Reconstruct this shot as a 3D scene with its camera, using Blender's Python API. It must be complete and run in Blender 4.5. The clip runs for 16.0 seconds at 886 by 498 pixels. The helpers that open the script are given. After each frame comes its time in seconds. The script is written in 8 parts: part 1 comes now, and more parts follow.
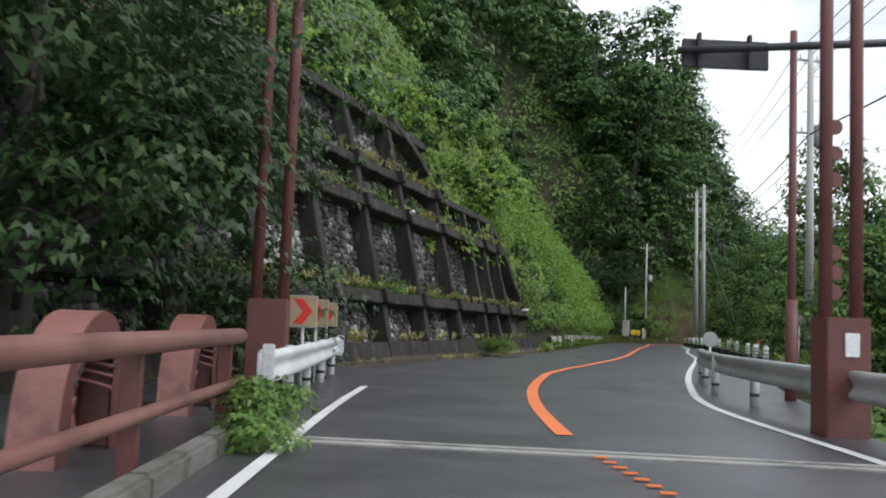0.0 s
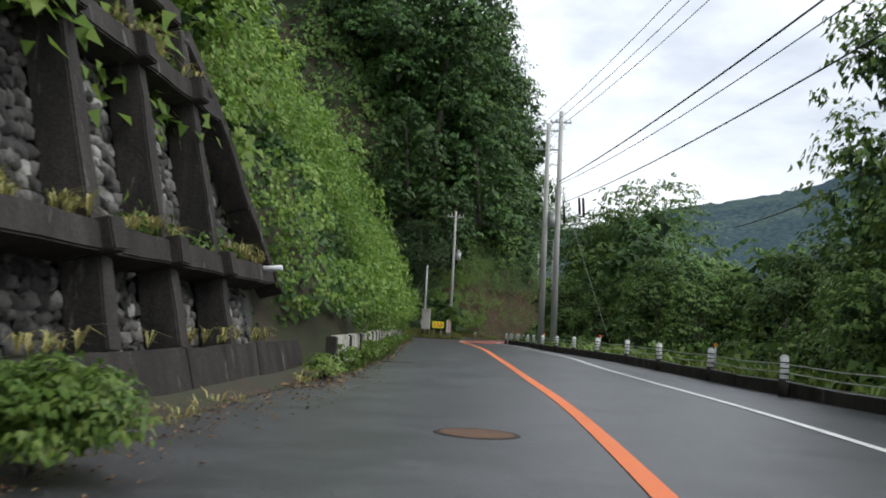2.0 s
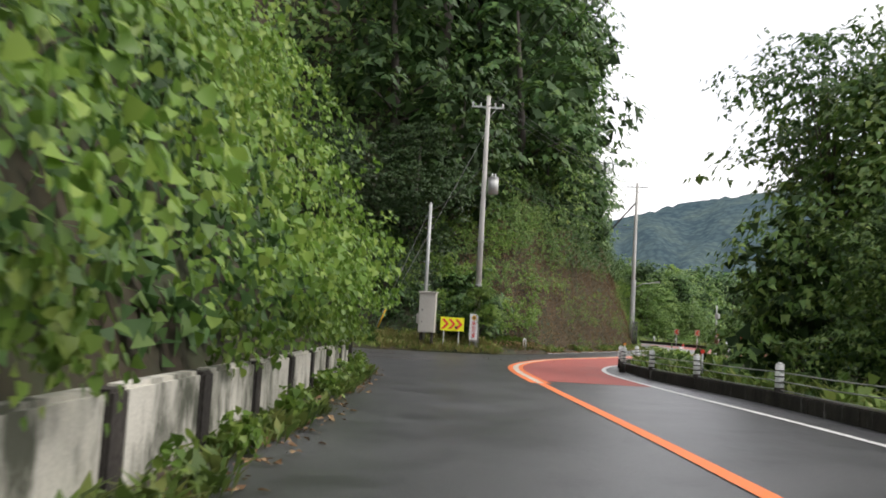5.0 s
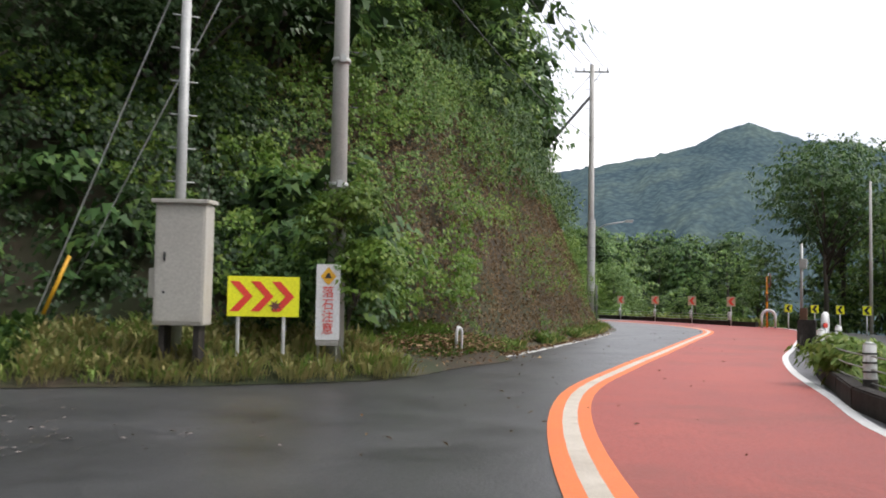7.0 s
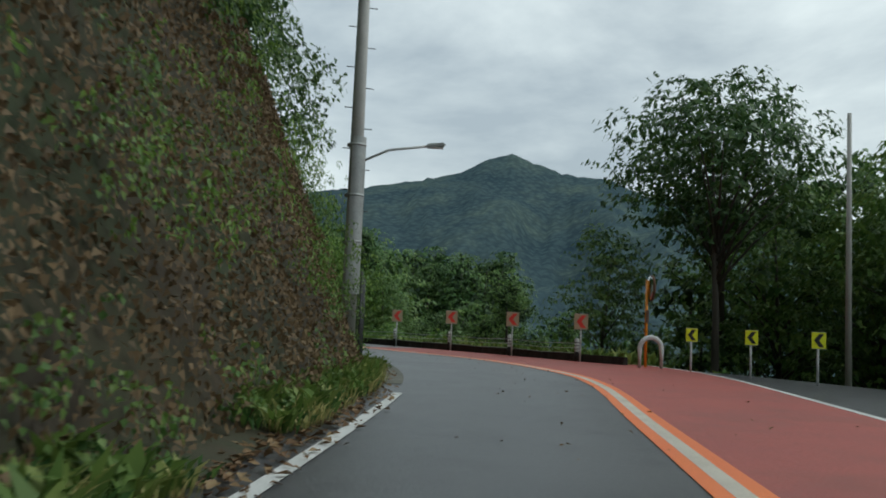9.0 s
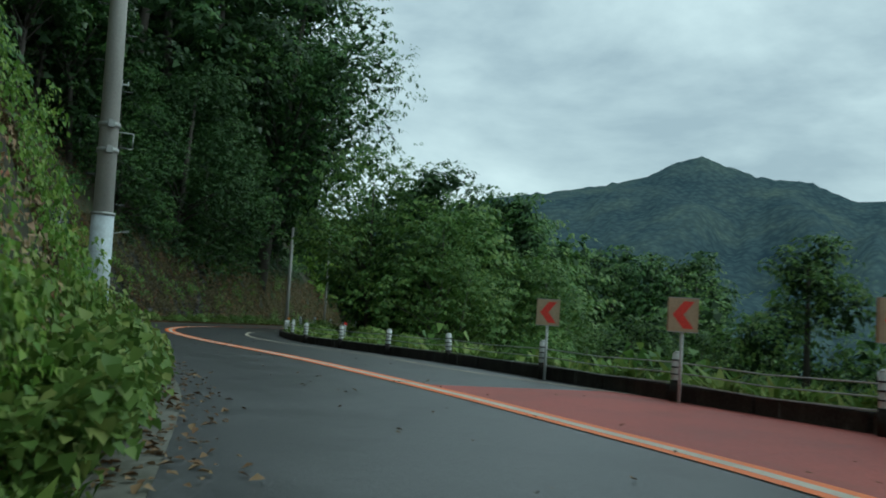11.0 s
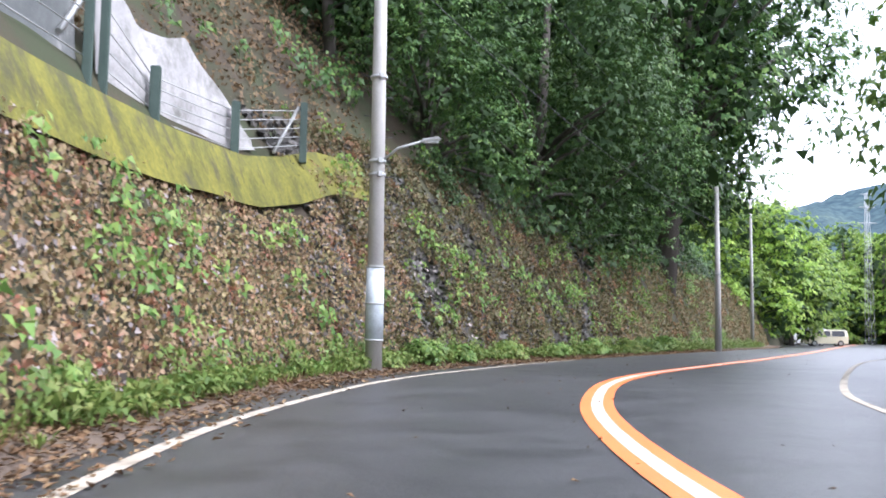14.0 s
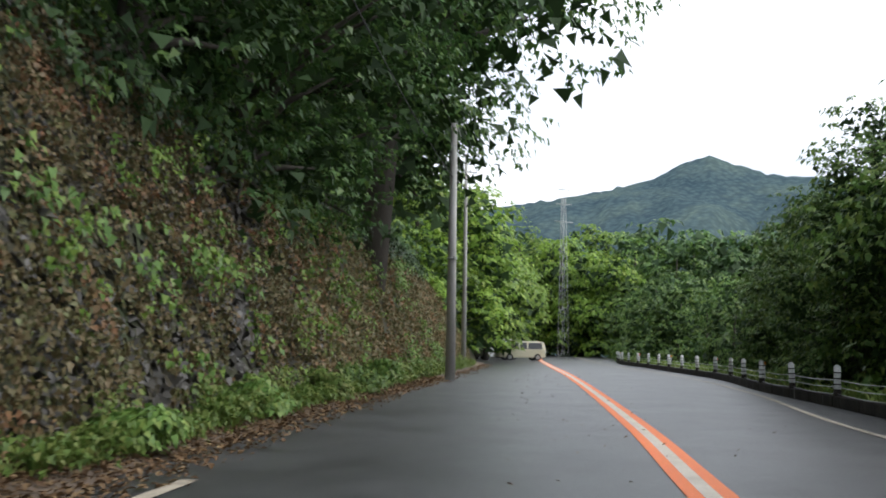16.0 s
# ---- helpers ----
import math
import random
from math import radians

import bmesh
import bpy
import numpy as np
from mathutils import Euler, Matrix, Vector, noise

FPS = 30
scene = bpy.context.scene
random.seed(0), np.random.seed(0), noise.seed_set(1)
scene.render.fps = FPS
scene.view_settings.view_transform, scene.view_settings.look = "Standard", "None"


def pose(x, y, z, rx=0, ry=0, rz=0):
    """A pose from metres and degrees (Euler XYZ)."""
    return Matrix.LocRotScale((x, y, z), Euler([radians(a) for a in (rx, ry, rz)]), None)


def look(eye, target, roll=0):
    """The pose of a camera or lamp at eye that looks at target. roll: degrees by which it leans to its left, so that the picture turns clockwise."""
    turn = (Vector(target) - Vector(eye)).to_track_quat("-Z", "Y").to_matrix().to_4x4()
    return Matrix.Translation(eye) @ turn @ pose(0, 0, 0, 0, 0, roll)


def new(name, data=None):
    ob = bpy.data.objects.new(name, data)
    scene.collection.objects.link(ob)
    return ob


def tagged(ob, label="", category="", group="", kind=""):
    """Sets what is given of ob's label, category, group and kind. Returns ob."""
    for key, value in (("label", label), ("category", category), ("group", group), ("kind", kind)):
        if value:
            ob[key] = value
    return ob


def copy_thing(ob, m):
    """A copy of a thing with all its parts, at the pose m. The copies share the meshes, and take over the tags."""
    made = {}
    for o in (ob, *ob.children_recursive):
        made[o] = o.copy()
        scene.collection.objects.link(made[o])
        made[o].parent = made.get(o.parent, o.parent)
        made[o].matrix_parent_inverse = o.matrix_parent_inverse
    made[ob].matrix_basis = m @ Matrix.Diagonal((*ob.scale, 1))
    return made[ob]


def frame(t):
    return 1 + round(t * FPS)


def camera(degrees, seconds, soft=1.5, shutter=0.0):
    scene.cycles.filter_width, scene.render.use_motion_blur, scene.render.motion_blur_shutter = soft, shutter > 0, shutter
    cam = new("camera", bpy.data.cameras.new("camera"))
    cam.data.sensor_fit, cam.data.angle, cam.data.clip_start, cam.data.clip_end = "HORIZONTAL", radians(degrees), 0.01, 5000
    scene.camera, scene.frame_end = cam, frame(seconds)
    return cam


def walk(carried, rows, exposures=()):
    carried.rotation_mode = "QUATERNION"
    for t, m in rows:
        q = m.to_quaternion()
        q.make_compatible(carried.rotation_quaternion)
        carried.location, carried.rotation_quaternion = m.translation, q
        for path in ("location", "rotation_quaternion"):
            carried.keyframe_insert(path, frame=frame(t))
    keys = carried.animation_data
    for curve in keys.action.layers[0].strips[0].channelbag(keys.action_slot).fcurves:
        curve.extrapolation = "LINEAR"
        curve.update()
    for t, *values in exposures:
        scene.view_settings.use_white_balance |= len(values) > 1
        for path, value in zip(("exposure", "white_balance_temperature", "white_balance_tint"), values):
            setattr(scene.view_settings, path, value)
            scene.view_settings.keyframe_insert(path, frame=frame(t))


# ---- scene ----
cam = camera(51.0, 16.0, soft=1.8, shutter=0.12)
PATH = [
    (0, (-0.942, 0.594, 1.059), (-0.885, 2.587, 1.220), 2.2),
    (0.5, (-0.707, 7.364, 1.020), (-0.563, 9.353, 1.177), 2.8),
    (1, (-0.095, 14.039, 1.035), (0.191, 16.012, 1.202), 3.2),
    (1.5, (1.213, 20.951, 1.046), (1.639, 22.898, 1.211), 3.1),
    (2, (2.876, 27.738, 1.009), (3.403, 29.661, 1.170), 3.2),
    (2.5, (4.773, 34.327, 1.001), (5.333, 36.240, 1.166), 2.8),
    (3, (6.753, 41.302, 0.994), (7.308, 43.216, 1.166), 3.0),
    (3.5, (8.490, 48.358, 1.120), (9.031, 50.276, 1.287), 3.4),
    (4, (10.201, 55.430, 1.146), (10.716, 57.356, 1.304), 3.3),
    (4.2, (10.893, 58.239, 1.134), (11.398, 60.167, 1.290), 3.6),
    (6.3, (19.082, 86.487, 0.933), (19.692, 88.387, 1.066), 1.0),
    (6.5, (19.908, 89.040, 0.916), (20.560, 90.926, 1.040), 0.8),
    (7, (21.982, 94.992, 0.883), (22.770, 96.826, 0.998), 1.0),
    (7.5, (24.333, 100.377, 0.709), (25.284, 102.131, 0.838), 0.6),
    (8, (27.225, 105.380, 0.666), (28.341, 107.032, 0.824), 1.1),
    (8.2, (28.536, 107.258, 0.673), (29.714, 108.866, 0.845), 0.9),
    (10.3, (44.117, 126.138, 0.808), (45.316, 127.731, 0.973), 4.1),
    (10.5, (45.399, 128.040, 0.798), (46.523, 129.686, 0.963), 4.0),
    (11, (48.193, 132.994, 0.832), (49.077, 134.780, 1.002), 3.6),
    (11.5, (50.253, 138.414, 0.953), (50.871, 140.309, 1.123), 2.2),
    (12, (51.538, 144.172, 1.009), (51.918, 146.127, 1.185), 1.5),
    (12.5, (52.243, 150.160, 1.038), (52.489, 152.137, 1.212), 2.4),
    (13, (52.724, 156.082, 0.990), (52.899, 158.066, 1.167), 2.1),
    (13.5, (53.051, 162.000, 0.951), (53.218, 163.985, 1.131), 1.4),
    (14, (53.547, 167.904, 0.923), (53.750, 169.885, 1.103), 0.8),
    (14.5, (54.243, 173.799, 0.892), (54.552, 175.766, 1.081), 0.1),
    (15, (55.426, 179.231, 0.942), (55.905, 181.161, 1.155), -1.1),
    (15.5, (56.829, 184.206, 1.121), (57.514, 186.073, 1.338), 0.1),
    (16, (59.095, 189.089, 1.344), (59.990, 190.865, 1.550), 1.0),
]
EXPOSURES = [
    (0, 0.5, 6100, 10), (0.5, 0.75, 6250, 11), (1.2, 0.7, 6400, 10), (2, 0.45, 6180, 9), (2.5, 0.12, 6300, 8), (3, 0.4, 6350, 8), (3.5, 0.35, 6350, 6), (4, 0.6, 6700, 11), (6.4, 1.05, 6450, 14), (7.2, 0.95, 6450, 14), (7.6, 0.45, 6450, 12), (8.1, 0.0, 6400, 8),
    (10.3, -0.28, 5450, -14), (11.2, -0.25, 5450, -15), (11.6, -0.2, 5600, -9), (12, 0.95, 6300, 4), (12.5, 1.5, 6200, 9), (13, 1.65, 5950, 13), (14, 2.1, 5750, 19), (15, 1.4, 5500, 14), (15.6, 1.15, 5550, 10), (16, 0.95, 6150, 10),
]
walk(cam, [(t, look(e, g, r)) for t, e, g, r in PATH], EXPOSURES)

# ---- light: overcast sky, weak wide sun ----
world = bpy.data.worlds.new("overcast_sky")
scene.world = world
world.use_nodes = True
wn, wl = world.node_tree.nodes, world.node_tree.links
wn.clear()
w_out = wn.new("ShaderNodeOutputWorld")
w_bg = wn.new("ShaderNodeBackground")
w_sky = wn.new("ShaderNodeTexSky")
w_sky.sky_type, w_sky.sun_disc = "NISHITA", False
w_sky.sun_elevation, w_sky.sun_rotation = radians(48), radians(60)
w_sky.air_density, w_sky.dust_density = 1.0, 4.0
w_gain = wn.new("ShaderNodeMixRGB")
w_gain.blend_type, w_gain.inputs[0].default_value = "MULTIPLY", 1.0
w_gain.inputs[2].default_value = (0.09, 0.09, 0.09, 1)
w_tc = wn.new("ShaderNodeTexCoord")
w_map = wn.new("ShaderNodeMapping")
w_map.inputs["Scale"].default_value = (1.0, 1.0, 2.2)
w_n1 = wn.new("ShaderNodeTexNoise")
w_n1.inputs["Scale"].default_value, w_n1.inputs["Detail"].default_value = 2.1, 8.0
w_n1.inputs["Roughness"].default_value, w_n1.inputs["Distortion"].default_value = 0.55, 0.35
w_ramp = wn.new("ShaderNodeValToRGB")
w_ramp.color_ramp.elements[0].position, w_ramp.color_ramp.elements[0].color = 0.36, (0.52, 0.56, 0.62, 1)
w_ramp.color_ramp.elements[1].position, w_ramp.color_ramp.elements[1].color = 0.60, (1.08, 1.08, 1.08, 1)
w_cloud = wn.new("ShaderNodeMixRGB")
w_cloud.blend_type, w_cloud.inputs[0].default_value = "MIX", 0.88
wl.new(w_sky.outputs[0], w_gain.inputs[1])
wl.new(w_tc.outputs["Generated"], w_map.inputs["Vector"])
wl.new(w_map.outputs[0], w_n1.inputs["Vector"])
wl.new(w_n1.outputs["Fac"], w_ramp.inputs[0])
wl.new(w_gain.outputs[0], w_cloud.inputs[1])
wl.new(w_ramp.outputs[0], w_cloud.inputs[2])
wl.new(w_cloud.outputs[0], w_bg.inputs[0])
w_bg.inputs[1].default_value = 1.0
wl.new(w_bg.outputs[0], w_out.inputs[0])

sun = new("sun", bpy.data.lights.new("sun", "SUN"))
sun.data.energy, sun.data.angle, sun.data.color = 1.2, radians(25), (1.0, 0.96, 0.9)
sun.matrix_world = pose(0, 0, 60, 42, 0, 60)

# ---- materials ----
def nodes_of(name):
    m = bpy.data.materials.new(name)
    m.use_nodes = True
    n, l = m.node_tree.nodes, m.node_tree.links
    return m, n, l, n["Principled BSDF"]


def ramp_of(n, stops):
    r = n.new("ShaderNodeValToRGB")
    el = r.color_ramp.elements
    while len(el) < len(stops):
        el.new(0.5)
    for e, (p, c) in zip(el, stops):
        e.position, e.color = p, (*c, 1)
    return r


def noise_of(n, l, scale, detail=6.0, rough=0.6, coord="Object", squash=None):
    tc = n.new("ShaderNodeTexCoord")
    t = n.new("ShaderNodeTexNoise")
    t.inputs["Scale"].default_value, t.inputs["Detail"].default_value = scale, detail
    t.inputs["Roughness"].default_value = rough
    if squash:
        mp = n.new("ShaderNodeMapping")
        mp.inputs["Scale"].default_value = squash
        l.new(tc.outputs[coord], mp.inputs["Vector"])
        l.new(mp.outputs[0], t.inputs["Vector"])
    else:
        l.new(tc.outputs[coord], t.inputs["Vector"])
    return t


def bump_of(n, l, bsdf, height, strength, distance=0.02):
    b = n.new("ShaderNodeBump")
    b.inputs["Strength"].default_value, b.inputs["Distance"].default_value = strength, distance
    l.new(height, b.inputs["Height"])
    l.new(b.outputs[0], bsdf.inputs["Normal"])


def mixed(n, l, fac, a, b, kind="MIX"):
    m = n.new("ShaderNodeMixRGB")
    m.blend_type = kind
    for sock, v in ((m.inputs[0], fac), (m.inputs[1], a), (m.inputs[2], b)):
        if isinstance(v, (int, float)):
            sock.default_value = v
        elif isinstance(v, tuple):
            sock.default_value = (*v, 1)
        else:
            l.new(v, sock)
    return m.outputs[0]


def worn(name, dark, light, scale=3.0, fine=60.0, rough=(0.6, 0.85), bump=0.3, stain=None, stain_scale=0.7, metal=0.0, squash=None, stain_at=(0.5, 0.68), grain=(0.72, 1.12)):
    """A surface with large blotches, fine grain and, if wanted, stains of another colour."""
    m, n, l, b = nodes_of(name)
    big = noise_of(n, l, scale, 8, 0.65, squash=squash)
    small = noise_of(n, l, fine, 4, 0.7)
    r = ramp_of(n, [(0.3, dark), (0.7, light)])
    l.new(big.outputs["Fac"], r.inputs[0])
    g = ramp_of(n, [(0.25, (grain[0],) * 3), (0.75, (grain[1],) * 3)])
    l.new(small.outputs["Fac"], g.inputs[0])
    col = mixed(n, l, 1.0, r.outputs[0], g.outputs[0], "MULTIPLY")
    if stain:
        s = noise_of(n, l, stain_scale, 9, 0.7, squash=squash)
        sr = ramp_of(n, [(stain_at[0], (0, 0, 0)), (stain_at[1], (1, 1, 1))])
        l.new(s.outputs["Fac"], sr.inputs[0])
        col = mixed(n, l, sr.outputs[0], col, stain)
    l.new(col, b.inputs["Base Color"])
    rr = n.new("ShaderNodeMapRange")
    rr.inputs["To Min"].default_value, rr.inputs["To Max"].default_value = rough
    l.new(big.outputs["Fac"], rr.inputs["Value"])
    l.new(rr.outputs[0], b.inputs["Roughness"])
    b.inputs["Metallic"].default_value = metal
    if bump:
        bump_of(n, l, b, small.outputs["Fac"], bump, 0.01)
    return m


def leafy(name, stops, rough=0.45, glow_through=0.30, patch=None, patch_scale=0.15):
    """Leaves: the colour varies from leaf to leaf and from plant to plant, and light passes through."""
    m, n, l, b = nodes_of(name)
    geo = n.new("ShaderNodeNewGeometry")
    info = n.new("ShaderNodeObjectInfo")
    big = noise_of(n, l, patch_scale, 4, 0.6)
    a = n.new("ShaderNodeMath")
    a.operation = "MULTIPLY_ADD"
    l.new(geo.outputs["Random Per Island"], a.inputs[0])
    a.inputs[1].default_value, a.inputs[2].default_value = 0.5, 0.0
    c = n.new("ShaderNodeMath")
    c.operation = "MULTIPLY_ADD"
    l.new(big.outputs["Fac"], c.inputs[0])
    c.inputs[1].default_value = 0.5
    l.new(a.outputs[0], c.inputs[2])
    r = ramp_of(n, stops)
    l.new(c.outputs[0], r.inputs[0])
    hsv = n.new("ShaderNodeHueSaturation")
    v = n.new("ShaderNodeMapRange")
    v.inputs["To Min"].default_value, v.inputs["To Max"].default_value = 0.72, 1.3
    l.new(info.outputs["Random"], v.inputs["Value"])
    l.new(v.outputs[0], hsv.inputs["Value"])
    col = r.outputs[0]
    if patch:
        pn = noise_of(n, l, patch_scale * 2.3, 6, 0.65)
        pr = ramp_of(n, [(0.52, (0, 0, 0)), (0.66, (1, 1, 1))])
        l.new(pn.outputs["Fac"], pr.inputs[0])
        mul = n.new("ShaderNodeMath")
        mul.operation = "MULTIPLY"
        l.new(pr.outputs[0], mul.inputs[0])
        l.new(geo.outputs["Random Per Island"], mul.inputs[1])
        col = mixed(n, l, mul.outputs[0], col, patch)
    l.new(col, hsv.inputs["Color"])
    l.new(hsv.outputs[0], b.inputs["Base Color"])
    b.inputs["Roughness"].default_value = rough
    b.inputs["Specular IOR Level"].default_value = 0.24
    tr = n.new("ShaderNodeBsdfTranslucent")
    l.new(hsv.outputs[0], tr.inputs["Color"])
    mx = n.new("ShaderNodeMixShader")
    mx.inputs[0].default_value = glow_through
    l.new(b.outputs[0], mx.inputs[1])
    l.new(tr.outputs[0], mx.inputs[2])
    l.new(mx.outputs[0], n["Material Output"].inputs[0])
    return m


ASPHALT = worn("asphalt", (0.046, 0.047, 0.050), (0.082, 0.083, 0.087), 0.6, 26, (0.24, 0.46), 0.8, stain=(0.033, 0.033, 0.036), stain_scale=0.8, grain=(0.35, 1.6))
RED_ASPHALT = worn("red_asphalt", (0.33, 0.068, 0.055), (0.42, 0.105, 0.082), 0.7, 30, (0.55, 0.8), 0.6, stain=(0.25, 0.075, 0.06), stain_scale=0.3, grain=(0.6, 1.25))
ORANGE_PAINT = worn("orange_paint", (0.80, 0.17, 0.035), (0.86, 0.225, 0.055), 1.2, 50, (0.5, 0.7), 0.2, stain=(0.55, 0.20, 0.08), stain_scale=2.5, stain_at=(0.6, 0.75))
WHITE_PAINT = worn("white_paint", (0.62, 0.62, 0.60), (0.80, 0.80, 0.78), 1.5, 50, (0.5, 0.7), 0.2, stain=(0.3, 0.3, 0.29), stain_scale=3.0, stain_at=(0.58, 0.72))
CONCRETE = worn("concrete", (0.26, 0.25, 0.23), (0.42, 0.41, 0.38), 1.4, 40, (0.75, 0.95), 0.4, stain=(0.10, 0.10, 0.09), stain_scale=0.8)
PANEL = worn("stained_panel_concrete", (0.38, 0.37, 0.31), (0.66, 0.64, 0.56), 1.1, 40, (0.75, 0.95), 0.4, stain=(0.065, 0.07, 0.048), stain_scale=1.9, squash=(1, 1, 0.4), stain_at=(0.46, 0.60))
CREAM_LINE = worn("cream_rumble_paint", (0.50, 0.44, 0.36), (0.68, 0.62, 0.53), 1.5, 50, (0.5, 0.7), 0.3, stain=(0.34, 0.27, 0.20), stain_scale=2.5, stain_at=(0.58, 0.74))
CREAM_PAINT = worn("faded_cream_paint", (0.34, 0.29, 0.22), (0.58, 0.52, 0.42), 1.5, 40, (0.6, 0.8), 0.3, stain=(0.12, 0.10, 0.08), stain_scale=2.5, stain_at=(0.54, 0.70))
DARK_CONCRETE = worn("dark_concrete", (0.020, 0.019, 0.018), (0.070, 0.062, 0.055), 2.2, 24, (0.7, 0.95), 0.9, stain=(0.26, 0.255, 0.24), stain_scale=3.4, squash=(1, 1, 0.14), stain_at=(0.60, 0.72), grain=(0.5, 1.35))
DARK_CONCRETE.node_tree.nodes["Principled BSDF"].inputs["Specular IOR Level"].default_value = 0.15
MOSSY_KERB = worn("mossy_kerb_concrete", (0.10, 0.10, 0.075), (0.22, 0.215, 0.19), 1.6, 30, (0.8, 1), 0.5, stain=(0.05, 0.055, 0.03), stain_scale=1.2)
SOIL = worn("forest_soil", (0.030, 0.022, 0.013), (0.075, 0.055, 0.032), 0.6, 12, (0.85, 1.0), 0.8, stain=(0.030, 0.040, 0.014), stain_scale=0.4, stain_at=(0.42, 0.6))
POLE_CONCRETE = worn("pole_concrete", (0.38, 0.37, 0.35), (0.58, 0.565, 0.535), 1.0, 50, (0.7, 0.9), 0.2, squash=(1, 1, 0.3), stain=(0.26, 0.25, 0.22), stain_scale=0.8)
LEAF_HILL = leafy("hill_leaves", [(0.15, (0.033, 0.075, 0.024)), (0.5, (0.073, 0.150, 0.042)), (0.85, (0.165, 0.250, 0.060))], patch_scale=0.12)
LEAF_VALE = leafy("valley_leaves", [(0.15, (0.058, 0.118, 0.030)), (0.5, (0.125, 0.220, 0.052)), (0.85, (0.25, 0.32, 0.08))], patch_scale=0.15)
LEAF_LIGHT = leafy("fresh_leaves", [(0.15, (0.105, 0.195, 0.030)), (0.5, (0.20, 0.325, 0.048)), (0.85, (0.33, 0.42, 0.08))], 0.45, 0.4, patch_scale=0.25)
LEAF_VINE = leafy("vine_leaves", [(0.12, (0.065, 0.130, 0.024)), (0.5, (0.140, 0.245, 0.040)), (0.88, (0.29, 0.37, 0.085))], 0.38, 0.36, patch_scale=0.5)
LEAF_DRY = leafy("dry_grass", [(0.15, (0.22, 0.25, 0.085)), (0.5, (0.38, 0.36, 0.14)), (0.85, (0.50, 0.40, 0.18))], 0.6, 0.25, patch_scale=0.5)
LEAF_GRASS = leafy("verge_grass", [(0.15, (0.08, 0.145, 0.03)), (0.5, (0.165, 0.25, 0.055)), (0.85, (0.31, 0.33, 0.10))], 0.5, 0.3, patch_scale=0.6)
LEAF_IVY = leafy("ivy_leaves", [(0.12, (0.15, 0.155, 0.06)), (0.38, (0.26, 0.19, 0.105)), (0.58, (0.36, 0.245, 0.15)), (0.75, (0.32, 0.30, 0.12)), (0.92, (0.24, 0.32, 0.10))], 0.5, 0.22, patch=(0.44, 0.13, 0.10), patch_scale=0.55)
LEAF_BROWN = leafy("brown_cliff_plants", [(0.15, (0.075, 0.055, 0.030)), (0.5, (0.155, 0.105, 0.055)), (0.75, (0.22, 0.15, 0.08)), (0.92, (0.16, 0.17, 0.06))], 0.6, 0.2, patch_scale=0.5)
RUBBLE = leafy("wall_rubble", [(0.2, (0.09, 0.078, 0.070)), (0.5, (0.16, 0.135, 0.125)), (0.85, (0.29, 0.255, 0.24))], 0.85, 0.0, patch_scale=0.6)
EARTH = worn("verge_earth", (0.085, 0.060, 0.042), (0.16, 0.12, 0.085), 1.2, 14, (0.85, 1.0), 0.8, stain=(0.05, 0.055, 0.025), stain_scale=0.8, stain_at=(0.55, 0.7))
# brown ivy tones, darkened in colour for the shade on wall and bank
LEAF_SHADE_IVY = leafy("shaded_wall_creeper", [(0.15, (0.055, 0.070, 0.026)), (0.4, (0.115, 0.105, 0.048)), (0.62, (0.180, 0.130, 0.070)), (0.85, (0.115, 0.170, 0.05))], 0.5, 0.2, patch=(0.32, 0.14, 0.08), patch_scale=0.5)
WET_ROCK = leafy("wet_rock", [(0.2, (0.030, 0.029, 0.026)), (0.55, (0.075, 0.070, 0.062)), (0.9, (0.17, 0.16, 0.15))], 0.42, 0.0, patch_scale=0.7)
# dark green of the bridge tree, also used to paint foliage in shade
LEAF_DARK = leafy("dark_and_shaded_leaves", [(0.15, (0.016, 0.034, 0.014)), (0.5, (0.038, 0.075, 0.026)), (0.85, (0.085, 0.13, 0.04))], 0.35, 0.3, patch_scale=0.3)
LEAF_LITTER = leafy("fallen_leaves", [(0.15, (0.085, 0.048, 0.024)), (0.5, (0.17, 0.10, 0.050)), (0.85, (0.33, 0.24, 0.13))], 0.7, 0.1, patch_scale=0.8)
# darker greens put the shade inside a crown into the leaf colour
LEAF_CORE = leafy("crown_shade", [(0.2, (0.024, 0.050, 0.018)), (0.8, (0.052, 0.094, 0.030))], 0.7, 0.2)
BARK = worn("bark", (0.05, 0.042, 0.034), (0.11, 0.095, 0.08), 2.0, 30, (0.85, 1), 0.7, squash=(1, 1, 0.2))
